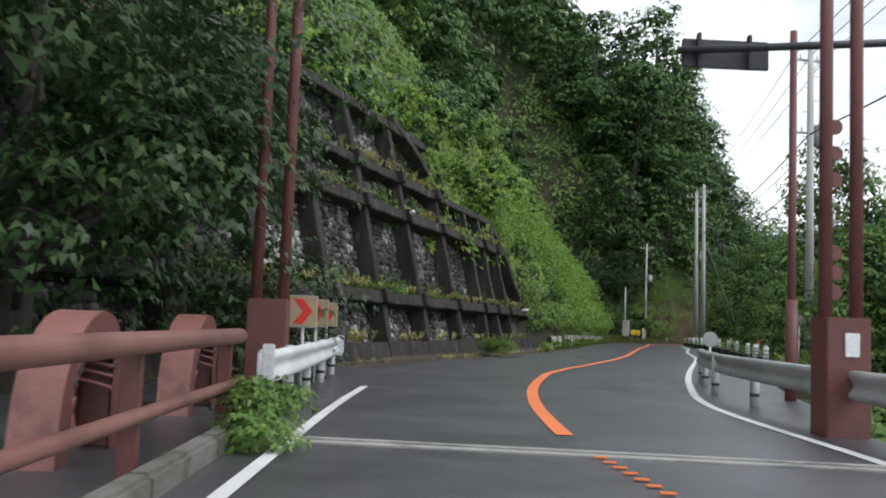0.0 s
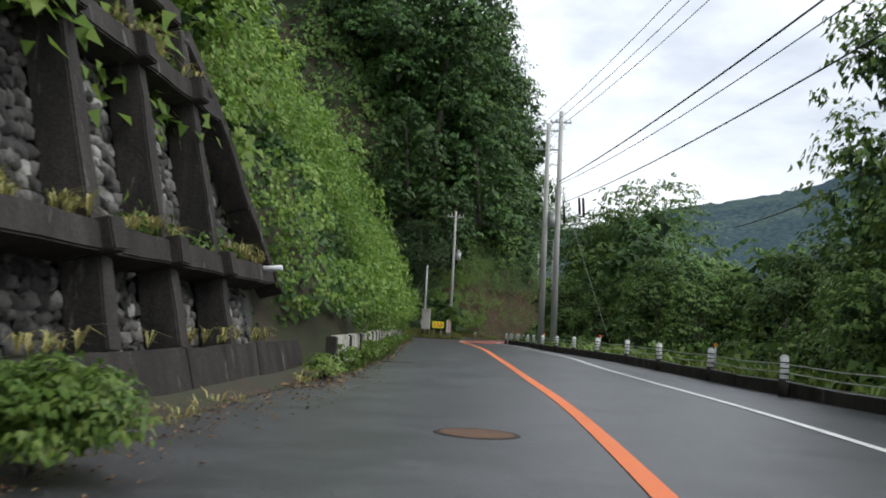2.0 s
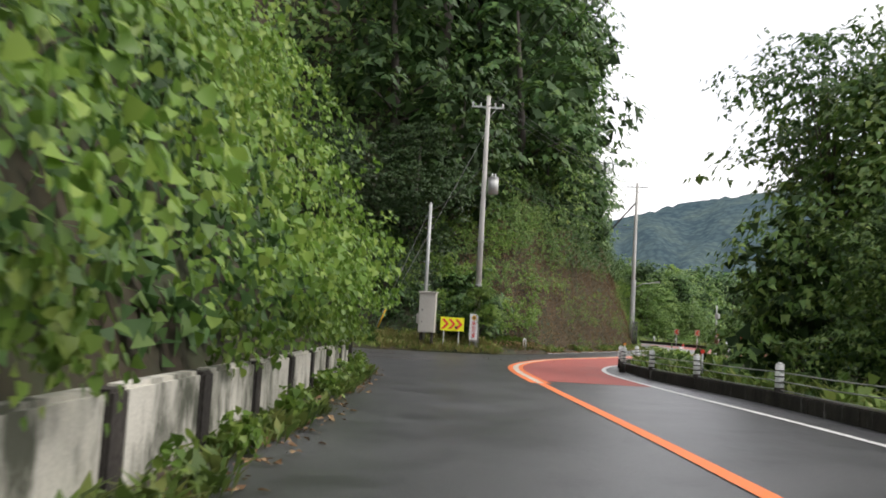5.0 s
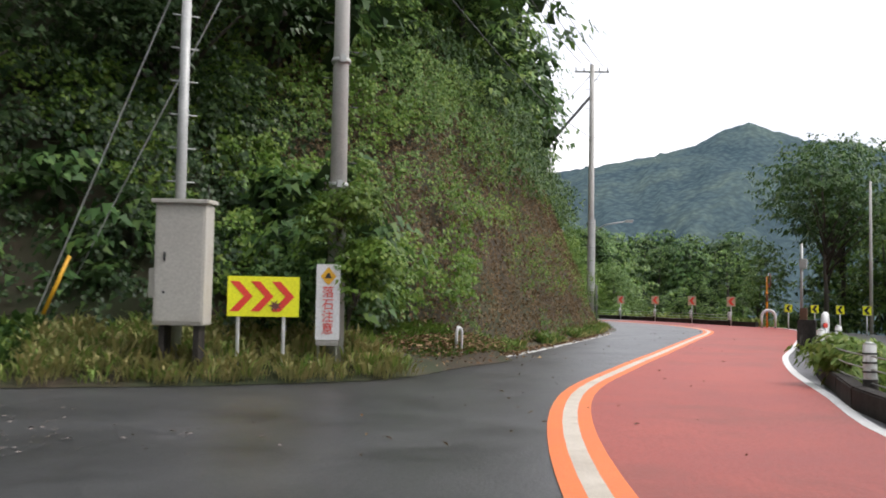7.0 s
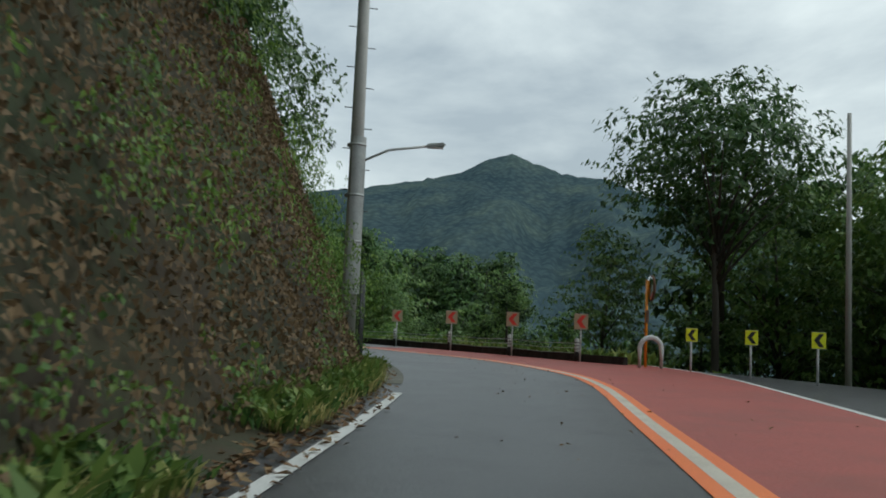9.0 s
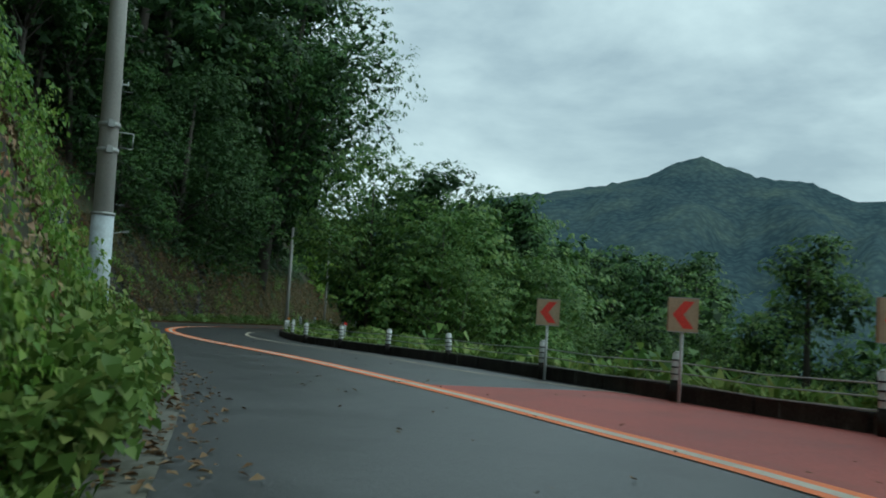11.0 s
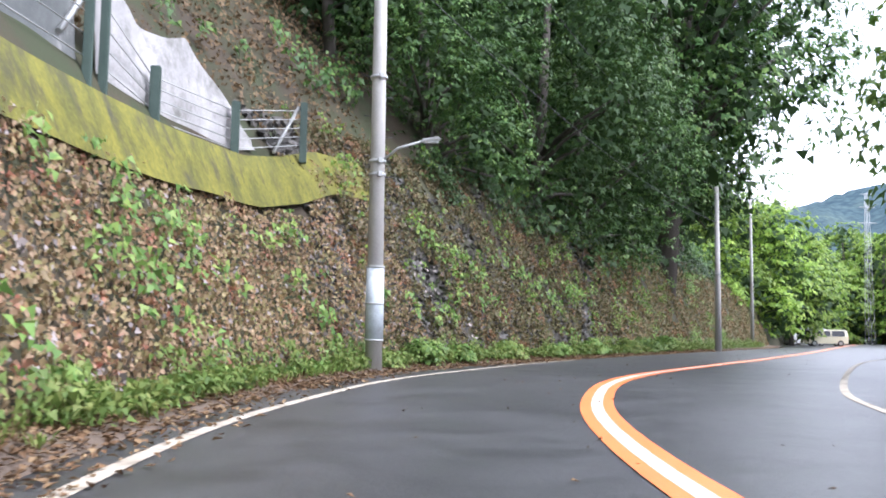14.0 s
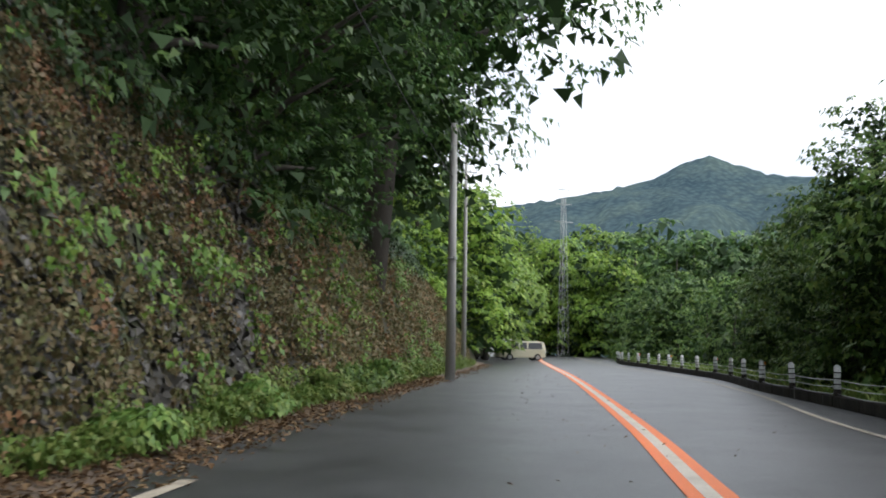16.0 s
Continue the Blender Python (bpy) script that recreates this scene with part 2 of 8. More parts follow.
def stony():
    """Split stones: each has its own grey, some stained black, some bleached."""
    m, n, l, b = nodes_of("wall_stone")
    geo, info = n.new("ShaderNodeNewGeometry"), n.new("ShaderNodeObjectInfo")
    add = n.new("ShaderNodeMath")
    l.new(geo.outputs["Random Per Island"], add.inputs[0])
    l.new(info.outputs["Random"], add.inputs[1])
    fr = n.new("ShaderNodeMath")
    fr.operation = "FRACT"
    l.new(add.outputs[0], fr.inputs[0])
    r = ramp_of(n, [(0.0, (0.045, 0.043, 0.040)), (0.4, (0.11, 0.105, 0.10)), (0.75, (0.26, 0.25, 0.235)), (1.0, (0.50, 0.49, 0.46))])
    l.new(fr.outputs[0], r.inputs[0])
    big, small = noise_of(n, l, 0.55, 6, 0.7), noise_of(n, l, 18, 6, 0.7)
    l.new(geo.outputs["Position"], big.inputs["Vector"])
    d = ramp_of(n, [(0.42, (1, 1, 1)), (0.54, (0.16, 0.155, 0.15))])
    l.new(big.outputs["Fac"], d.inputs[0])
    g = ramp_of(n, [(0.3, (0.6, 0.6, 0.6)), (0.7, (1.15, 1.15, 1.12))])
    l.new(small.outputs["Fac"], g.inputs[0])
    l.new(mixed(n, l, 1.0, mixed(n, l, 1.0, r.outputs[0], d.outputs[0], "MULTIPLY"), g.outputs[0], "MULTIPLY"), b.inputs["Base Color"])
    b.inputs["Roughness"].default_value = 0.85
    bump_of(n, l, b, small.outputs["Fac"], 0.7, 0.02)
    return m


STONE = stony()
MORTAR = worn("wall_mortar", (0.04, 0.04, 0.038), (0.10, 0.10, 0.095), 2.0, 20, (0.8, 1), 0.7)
MOSS = worn("mossy_concrete", (0.060, 0.066, 0.010), (0.20, 0.185, 0.022), 2.2, 14, (0.85, 1), 1.0, stain=(0.05, 0.048, 0.022), stain_scale=1.8, squash=(1, 1, 0.3), stain_at=(0.52, 0.66), grain=(0.55, 1.3))
ROCK = worn("wet_rock", (0.05, 0.045, 0.038), (0.13, 0.11, 0.09), 0.8, 8, (0.6, 0.9), 0.8, stain=(0.2, 0.19, 0.17), stain_scale=0.9, squash=(1, 1, 0.3), stain_at=(0.58, 0.72))
WHITE_STEEL = worn("white_steel", (0.55, 0.56, 0.56), (0.78, 0.79, 0.79), 1.2, 30, (0.4, 0.6), 0.1, stain=(0.32, 0.30, 0.27), stain_scale=2.0, stain_at=(0.6, 0.75))
GREY_STEEL = worn("galvanised_steel", (0.34, 0.35, 0.34), (0.52, 0.53, 0.52), 1.6, 40, (0.4, 0.6), 0.1, metal=0.3, stain=(0.22, 0.21, 0.19), stain_scale=1.8, stain_at=(0.58, 0.75))
BROWN_STEEL = worn("brown_painted_steel", (0.13, 0.045, 0.038), (0.185, 0.068, 0.055), 1.2, 40, (0.4, 0.65), 0.15, stain=(0.09, 0.045, 0.035), stain_scale=1.5)
PINK_STEEL = worn("faded_red_railing_paint", (0.23, 0.095, 0.078), (0.32, 0.145, 0.12), 1.0, 40, (0.4, 0.6), 0.15, stain=(0.13, 0.055, 0.045), stain_scale=1.5)
DARK_STEEL = worn("dark_steel", (0.03, 0.032, 0.034), (0.06, 0.062, 0.064), 2.0, 40, (0.4, 0.6), 0.1)
BEIGE_STEEL = worn("beige_cabinet_paint", (0.50, 0.48, 0.43), (0.60, 0.58, 0.52), 1.0, 40, (0.4, 0.6), 0.08, stain=(0.40, 0.37, 0.32), stain_scale=1.0)
POST_WHITE = worn("post_white_paint", (0.60, 0.61, 0.60), (0.78, 0.79, 0.78), 3.0, 40, (0.5, 0.8), 0.25, stain=(0.16, 0.16, 0.15), stain_scale=5.0, stain_at=(0.58, 0.70))
BLACK_PAINT = worn("black_band_paint", (0.02, 0.02, 0.02), (0.045, 0.045, 0.045), 4.0, 40, (0.5, 0.8), 0.2)
SIGN_YELLOW = worn("sign_yellow", (0.86, 0.88, 0.01), (0.92, 0.93, 0.02), 1.0, 30, (0.35, 0.5), 0.0)
SIGN_AMBER = worn("sign_amber", (0.80, 0.42, 0.02), (0.85, 0.47, 0.03), 1.0, 30, (0.35, 0.5), 0.0)
SIGN_RED = worn("sign_red", (0.78, 0.045, 0.03), (0.84, 0.07, 0.04), 1.0, 30, (0.35, 0.5), 0.0)
SIGN_WHITE = worn("sign_white", (0.74, 0.75, 0.76), (0.82, 0.83, 0.84), 1.0, 30, (0.35, 0.5), 0.0, stain=(0.55, 0.54, 0.50), stain_scale=2.0, stain_at=(0.62, 0.8))
SIGN_TAN = worn("sign_tan_board", (0.42, 0.31, 0.19), (0.56, 0.43, 0.28), 3.0, 30, (0.4, 0.6), 0.1, stain=(0.30, 0.20, 0.12), stain_scale=4.0, stain_at=(0.6, 0.75))
SIGN_BLACK = worn("sign_black", (0.015, 0.015, 0.016), (0.03, 0.03, 0.03), 2.0, 30, (0.4, 0.6), 0.0)
REFLECT_ORANGE = worn("orange_reflector", (0.85, 0.28, 0.02), (0.9, 0.34, 0.03), 1.0, 30, (0.2, 0.35), 0.0)
CLOTH = worn("grey_net_cloth", (0.28, 0.275, 0.27), (0.46, 0.45, 0.44), 1.2, 30, (0.8, 1), 0.4, stain=(0.16, 0.16, 0.145), stain_scale=1.6)
NET = worn("dark_grey_net", (0.075, 0.085, 0.085), (0.17, 0.18, 0.175), 1.6, 30, (0.8, 1), 0.5, stain=(0.30, 0.30, 0.29), stain_scale=1.4, squash=(1, 1, 0.4), stain_at=(0.58, 0.7))
GREEN_STEEL = worn("green_fence_steel", (0.035, 0.062, 0.052), (0.065, 0.10, 0.082), 1.5, 40, (0.5, 0.7), 0.15)
WRAP = worn("pale_blue_pole_wrap", (0.50, 0.56, 0.60), (0.62, 0.68, 0.72), 1.5, 30, (0.4, 0.6), 0.1, stain=(0.36, 0.40, 0.42), stain_scale=2.0)
CABLE = worn("black_cable", (0.012, 0.012, 0.013), (0.025, 0.025, 0.026), 1.0, 20, (0.5, 0.7), 0.0)
CAR_WHITE = worn("white_car_paint", (0.72, 0.73, 0.74), (0.78, 0.79, 0.80), 0.5, 20, (0.18, 0.25), 0.0)
CAR_CREAM = worn("cream_car_paint", (0.70, 0.66, 0.48), (0.76, 0.72, 0.54), 0.5, 20, (0.18, 0.25), 0.0)
CAR_GLASS = worn("dark_car_glass", (0.02, 0.022, 0.025), (0.03, 0.032, 0.035), 1.0, 20, (0.04, 0.08), 0.0)
RUBBER = worn("tyre_rubber", (0.015, 0.015, 0.015), (0.03, 0.03, 0.03), 3.0, 40, (0.8, 0.95), 0.2)
RUST = worn("rusty_iron", (0.10, 0.05, 0.03), (0.17, 0.09, 0.05), 2.0, 30, (0.75, 0.95), 0.4)

# ---- mesh helpers ----
RNG = np.random.default_rng(7)


def mesh_ob(name, verts, faces, mat, parent=None, label="", smooth=False):
    me = bpy.data.meshes.new(name)
    me.from_pydata([tuple(v) for v in verts], [], [tuple(f) for f in faces])
    if mat:
        me.materials.append(mat)
    if smooth:
        me.shade_smooth()
    ob = new(name, me)
    ob.parent = parent
    return tagged(ob, label)


def part(name, bm, mat, parent, label=""):
    me = bpy.data.meshes.new(name)
    bm.to_mesh(me)
    bm.free()
    me.materials.append(mat)
    ob = new(name, me)
    ob.parent = parent
    return tagged(ob, label)


def thing(name, at, label, category, group="", turn=0.0, kind=""):
    e = new(name)
    e.empty_display_size = 0.2
    e.matrix_world = pose(*at, 0, 0, turn)
    return tagged(e, label, category, group, kind)


def add_box(bm, size, m=None, bevel=0.0):
    r = bmesh.ops.create_cube(bm, size=1.0)
    vs = r["verts"]
    bmesh.ops.scale(bm, vec=size, verts=vs)
    if bevel:
        es = list({e for v in vs for e in v.link_edges})
        out = bmesh.ops.bevel(bm, geom=es, offset=bevel, segments=2, affect="EDGES")
        vs = list({v for f in out["faces"] for v in f.verts} | {v for v in vs if v.is_valid})
    if m is not None:
        bmesh.ops.transform(bm, matrix=m, verts=vs)
    return vs


def add_cone(bm, r1, r2, h, m=None, seg=12):
    """A tapered post from z = 0 to h."""
    r = bmesh.ops.create_cone(bm, cap_ends=True, segments=seg, radius1=r1, radius2=r2, depth=h)
    bmesh.ops.translate(bm, vec=(0, 0, h / 2), verts=r["verts"])
    if m is not None:
        bmesh.ops.transform(bm, matrix=m, verts=r["verts"])
    for f in {f for v in r["verts"] for f in v.link_faces}:
        f.smooth = len(f.verts) == 4
    return r["verts"]


def rod(a, b):
    """The pose that lays a post's z axis from a to b, and its length."""
    a, b = Vector(a), Vector(b)
    return Matrix.Translation(a) @ (b - a).to_track_quat("Z", "Y").to_matrix().to_4x4(), (b - a).length


def add_rod(bm, a, b, r1, r2=None, seg=8):
    m, h = rod(a, b)
    return add_cone(bm, r1, r1 if r2 is None else r2, h, m, seg)


def tube_mesh(pts, r, seg=8):
    """Verts and faces of a tube along a bent line."""
    pts = [Vector(p) for p in pts]
    verts, faces = [], []
    for i, p in enumerate(pts):
        d = (pts[min(i + 1, len(pts) - 1)] - pts[max(i - 1, 0)]).normalized()
        q = d.to_track_quat("Z", "Y")
        rr = r[i] if isinstance(r, (list, tuple)) else r
        for k in range(seg):
            a = 2 * math.pi * k / seg
            verts.append(p + q @ Vector((rr * math.cos(a), rr * math.sin(a), 0)))
    for i in range(len(pts) - 1):
        for k in range(seg):
            faces.append((i * seg + k, i * seg + (k + 1) % seg, (i + 1) * seg + (k + 1) % seg, (i + 1) * seg + k))
    faces.append(tuple(range(seg))[::-1])
    faces.append(tuple((len(pts) - 1) * seg + k for k in range(seg)))
    return verts, faces


def spline(pts, step=1.0):
    """A smooth line through the points, as an array sampled at even steps."""
    p = np.array(pts, float)
    p = np.vstack([2 * p[0] - p[1], p, 2 * p[-1] - p[-2]])
    out = []
    for i in range(1, len(p) - 2):
        n = max(2, int(np.linalg.norm(p[i + 1] - p[i]) / step * 2))
        for u in np.linspace(0, 1, n, endpoint=False):
            a, b, c, d = p[i - 1], p[i], p[i + 1], p[i + 2]
            out.append(0.5 * (2 * b + (c - a) * u + (2 * a - 5 * b + 4 * c - d) * u ** 2 + (3 * b - a - 3 * c + d) * u ** 3))
    out.append(p[-2])
    out = np.array(out)
    s = np.r_[0, np.cumsum(np.linalg.norm(np.diff(out, axis=0), axis=1))]
    q = np.arange(0, s[-1], step)
    return np.c_[tuple(np.interp(q, s, out[:, k]) for k in range(p.shape[1]))]


def normals_2d(line):
    """The way to the right of a line at each of its points."""
    d = np.gradient(line[:, :2], axis=0)
    d /= np.linalg.norm(d, axis=1)[:, None]
    return np.c_[d[:, 1], -d[:, 0]]


def smoothed(a, w):
    k = np.exp(-np.linspace(-2, 2, 2 * w + 1) ** 2)
    k /= k.sum()
    pad = np.vstack([np.repeat(a[:1], w, 0), a, np.repeat(a[-1:], w, 0)])
    return np.c_[tuple(np.convolve(pad[:, j], k, "valid") for j in range(a.shape[1]))]


def gz(y):
    """The road's height along its way."""
    return sum(rise(np.asarray(y, float) + o) for o in (-6.0, -3.0, 0.0, 3.0, 6.0)) / 5


def rise(y):
    return np.interp(y, [0, 42, 56, 87, 95, 101, 108, 126, 133, 138, 144, 150, 162, 174, 184, 190, 400],
                     [-0.01, -0.02, 0.06, -0.16, -0.22, -0.28, -0.34, -0.22, -0.18, -0.13, -0.08, -0.06, -0.08, -0.08, 0.02, 0.08, 0.10])


# ---- plan: lines of the road ----
CL = spline([(0.4, -40), (0.4, -5), (0.6, 9.3), (1, 15.5), (1.9, 20.8), (2.8, 24.3), (5.45, 31.78), (7.9, 39.27), (10.08, 46.98), (12.91, 57.12), (15.73, 66.88),
             (18.47, 77.1), (21.01, 87.24), (23.01, 94.66), (25.2, 100), (28.42, 105.49), (32.33, 110.07), (36.66, 114.73), (42.94, 121.45), (48.2, 127.1),
             (51.09, 131.16), (53.33, 136.48), (54.06, 141.75), (54.52, 146.97), (55.01, 154.99), (55.13, 161.99), (55.4, 168.59), (56, 175.49), (57.23, 181.33),
             (59.62, 187.29), (64.7, 195.05), (69.12, 201.72), (77.3, 214.6), (84.6, 226.4), (96.4, 246), (113, 273), (140, 315)])
RL = spline([(2.9, -40), (2.9, 2), (3.2, 8.6), (3.5, 14.3), (4.7, 19.4), (6.6, 25.8), (9.1, 33.6), (11.3, 40.6), (14, 51), (16.76, 59.98), (19.44, 69.94),
             (22.14, 79.96), (24, 88), (26, 95), (28.83, 100.71), (31.92, 104.66), (35, 108.5), (38.5, 112.4), (42, 115.8), (48.5, 122.2), (55.6, 129.6),
             (58.6, 134.3), (59.3, 139), (58.9, 143.3), (57.9, 147.2), (57.8, 152), (58.4, 158), (58.4, 166.31), (59, 173.13), (60.6, 179.6), (63.26, 185.35),
             (71.6, 199), (80, 210), (89, 223.6), (101, 245), (118, 272), (145, 314)])
KL = spline([(3.9, -40), (3.9, 8), (5.0, 14), (6.6, 20), (8.2, 24), (11, 30.5), (13.2, 38.5), (15, 47), (17.4, 57.2), (19.4, 66), (22, 76), (24.4, 84.5), (26.3, 93),
             (29.5, 101), (32.6, 105.1), (36.3, 109.1), (40.4, 112.4), (43.2, 114.2), (48.5, 115.8), (54.4, 122.3), (57.2, 129.3), (57.7, 133.8), (57.8, 136.9), (58.0, 140.6), (58.25, 144.5),
             (58.75, 149.2), (59.4, 155), (59.7, 163.7), (60.2, 170), (61.7, 177.5), (63.6, 183), (67, 189.5), (72, 197), (77, 204.3), (81.5, 211), (87.5, 219), (93, 228), (99, 238), (106, 250), (122, 272), (150, 313)])
WB = spline([(-6, -40), (-6, 8), (-6.2, 13), (-4.9, 17), (-2.95, 23), (-0.75, 28.2), (0.65, 31.6), (2.0, 35.2), (3.75, 40.2), (6.5, 48.3), (8.6, 56), (10.2, 62.6),
             (12, 69.5), (14, 77), (15.6, 83), (17.4, 91.5), (15, 95.5), (10, 98), (6, 103), (6.5, 109), (10.5, 112), (17, 111.4), (23.4, 110.6), (27.2, 111.2),
             (30, 113.4), (33, 116.3), (42, 126.8), (46, 132.8), (47.6, 137), (48.3, 140), (49.5, 146), (49.9, 152), (50.1, 160), (50.3, 170), (50.9, 178),
             (52.2, 184.5), (54, 189.5), (56.8, 194), (61, 201), (68, 212), (78, 227), (90, 246), (105, 272), (130, 315)])
LL = spline([(31.11, 113.1), (33.59, 115.72), (42.6, 126), (46.8, 132), (48.4, 135.6), (49.5, 139.6), (50.6, 145), (50.95, 150), (51.3, 157), (51.5, 163),
             (51.75, 171), (52.2, 177), (53.32, 181.97), (54.65, 185.98), (57.4, 191.5), (60, 196.3), (63.6, 201.8), (70, 212), (80.2, 227), (92, 245.5),
             (107, 271)])


def ribbon(name, line, left, right, mat, lift=0.006, parent=None, label="", kind="structure", start=None, stop=None):
    """A strip along a line, between two offsets to its right, laid on the road."""
    n = normals_2d(line)
    keep = np.ones(len(line), bool)
    if start is not None:
        keep &= line[:, 1] >= start
    if stop is not None:
        keep &= line[:, 1] <= stop
    p, n = line[keep], n[keep]
    a, b = p[:, :2] + n * left, p[:, :2] + n * right
    verts = np.vstack([np.c_[a, gz(a[:, 1]) + lift], np.c_[b, gz(b[:, 1]) + lift]])
    k = len(p)
    faces = [(i, k + i, k + i + 1, i + 1) for i in range(k - 1)]
    return tagged(mesh_ob(name, verts, faces, mat, parent), label, "", "", kind)


def crossing(origin, way, line):
    """How far along a way the first crossing of a line lies."""
    a, b = line[:-1, :2], line[1:, :2]
    e = b - a
    det = way[0] * (-e[:, 1]) + e[:, 0] * way[1]
    det = np.where(abs(det) < 1e-9, 1e-9, det)
    r = a - origin
    t = (r[:, 0] * (-e[:, 1]) + e[:, 0] * r[:, 1]) / det
    u = (way[0] * r[:, 1] - way[1] * r[:, 0]) / det
    ok = (t > 0) & (u >= -0.01) & (u <= 1.01)
    return t[ok].min() if ok.any() else None


# ---- ground: one sheet, hill to the left, valley to the right ----
ST = CL[::2]
N1 = normals_2d(CL)[::2]
NB = smoothed(normals_2d(CL), 45)[::2]
NB /= np.linalg.norm(NB, axis=1)[:, None]
LEFT_D = np.array([crossing(p, -n, WB) or 6.0 for p, n in zip(ST, N1)])
RIGHT_D = np.array([crossing(p, n, KL) or 6.0 for p, n in zip(ST, N1)])
RIGHT_D = np.minimum(RIGHT_D, 14.0)
D_HILL = [0.0, 0.25, 0.6, 1.0, 1.5, 2.0, 2.7, 3.5, 5, 7, 10, 14, 19, 25, 32, 40, 50, 62, 76, 95, 140, 260, 600, 1600]
D_VALE = [0.0, 0.4, 0.9, 1.6, 2.5, 4, 6, 9, 13, 18, 25, 34, 46, 60, 80, 110, 160, 260, 450, 900, 1800, 3600]


def hill_height(y, d):
    """Height of the hillside over the road, d metres behind the foot of the walls."""
    face = np.interp(y, [8, 12, 20, 30, 42, 60, 85, 92, 96, 110, 113, 120, 127, 133, 138, 146, 152, 166, 170, 192, 196, 225, 240, 300],
                     [-7, 0.5, 6.9, 6.4, 4.6, 4.5, 4.2, 2.5, 0.6, 0.8, 5, 9.5, 8, 6.5, 5.5, 5.5, 8, 7.5, 4.7, 4.7, 5.8, 5.5, 4, 2])
    run = 0.36 * np.abs(face) + 0.3
    slope = np.interp(y, [8, 14, 60, 90, 98, 110, 116, 135, 150, 190, 225, 260], [0.02, 1.05, 1.3, 1.0, 0.7, 0.9, 1.35, 1.3, 1.3, 1.3, 1.25, 1.0])
    back = np.interp(y, [10, 14, 46, 49], [0, 1.5, 1.5, 0])
    up = face * np.clip((d - back) / run, 0, 1)
    far = np.maximum(d - run - back, 0)
    return up + slope * np.minimum(far, 50) + 0.3 * slope * np.clip(far - 50, 0, 120)


def vale_height(y, d):
    """Height of the valley side under the road, d metres out from the kerb."""
    drop = np.interp(y, [8, 20, 60, 110, 116, 132, 136, 400], [-4, 0, 0, 0, 0, 0, 0, 0])
    return np.where(d < 0.35, -0.05, drop - 0.15 - 0.42 * np.clip(d - 0.8, 0, 40) - 0.05 * np.clip(d - 40, 0, 200))


def on_hill(i, d):
    p = ST[i] - N1[i] * (LEFT_D[i] + min(d, 4.0)) - NB[i] * max(d - 4.0, 0)
    y = ST[i][1]
    return Vector((p[0], p[1], float(gz(y) + hill_height(y, d))))


def in_vale(i, d):
    p = ST[i] + N1[i] * (RIGHT_D[i] + min(d, 4.0)) + NB[i] * max(d - 4.0, 0)
    y = ST[i][1]
    return Vector((p[0], p[1], float(gz(y) + vale_height(y, d))))


def sheet_points(s, d, hill=True):
    """Places on the hillside or the valley side: s in stations, d in metres (arrays)."""
    i = np.clip(s.astype(int), 0, len(ST) - 2)
    u = (s - i)[:, None]
    base, n1, nb = (a[i] * (1 - u) + a[i + 1] * u for a in (ST, N1, NB))
    edge = LEFT_D if hill else RIGHT_D
    e = (edge[i] * (1 - u[:, 0]) + edge[i + 1] * u[:, 0])[:, None]
    near, far = np.minimum(d, 4.0)[:, None], np.maximum(d - 4.0, 0)[:, None]
    p = base + (n1 * (e + near) + nb * far) * (-1 if hill else 1)
    z = gz(base[:, 1]) + (hill_height(base[:, 1], d) if hill else vale_height(base[:, 1], d))
    return np.c_[p, z]


def sheet_normals(s, d, hill=True):
    a = sheet_points(s + 0.2, d, hill) - sheet_points(s - 0.2, d, hill)
    b = sheet_points(s, d + 0.15, hill) - sheet_points(s, np.maximum(d - 0.15, 0.0), hill)
    n = np.cross(a, b)
    n /= np.linalg.norm(n, axis=1)[:, None] + 1e-9
    return n * np.sign(n[:, 2:3] + 1e-6)


def ground_sheet():
    verts, w = [], len(D_HILL) + len(D_VALE)
    for i in range(len(ST)):
        for d in D_HILL[::-1]:
            v = on_hill(i, d)
            j = noise.noise(v * 0.15) * min(d * 0.18, 2.5)
            verts.append((v.x, v.y, v.z + j - (0.05 if d == 0 else 0)))
        for d in D_VALE:
            v = in_vale(i, d)
            j = noise.noise(v * 0.1) * min(d * 0.1, 2.0)
            verts.append((v.x, v.y, v.z + j))
    faces = [(i * w + k, i * w + k + 1, (i + 1) * w + k + 1, (i + 1) * w + k) for i in range(len(ST) - 1) for k in range(w - 1)]
    return tagged(mesh_ob("ground", verts, faces, SOIL, smooth=True), "brown forest soil with moss and dead leaves", "ground", kind="structure")


ground_sheet()


def road_sheet():
    verts = []
    cols = np.linspace(0, 1, 13)
    for i in range(len(ST)):
        a = ST[i] - N1[i] * (LEFT_D[i] + 0.15)
        b = ST[i] + N1[i] * (RIGHT_D[i] + 0.15)
        for u in cols:
            q = a * (1 - u) + b * u
            verts.append((q[0], q[1], gz(q[1])))
    faces = [(13 * i + k, 13 * i + k + 1, 13 * i + 14 + k, 13 * i + 13 + k) for i in range(len(ST) - 1) for k in range(12)]
    return tagged(mesh_ob("road", verts, faces, ASPHALT), "dark grey damp asphalt mountain road", "road", kind="structure")


road_sheet()

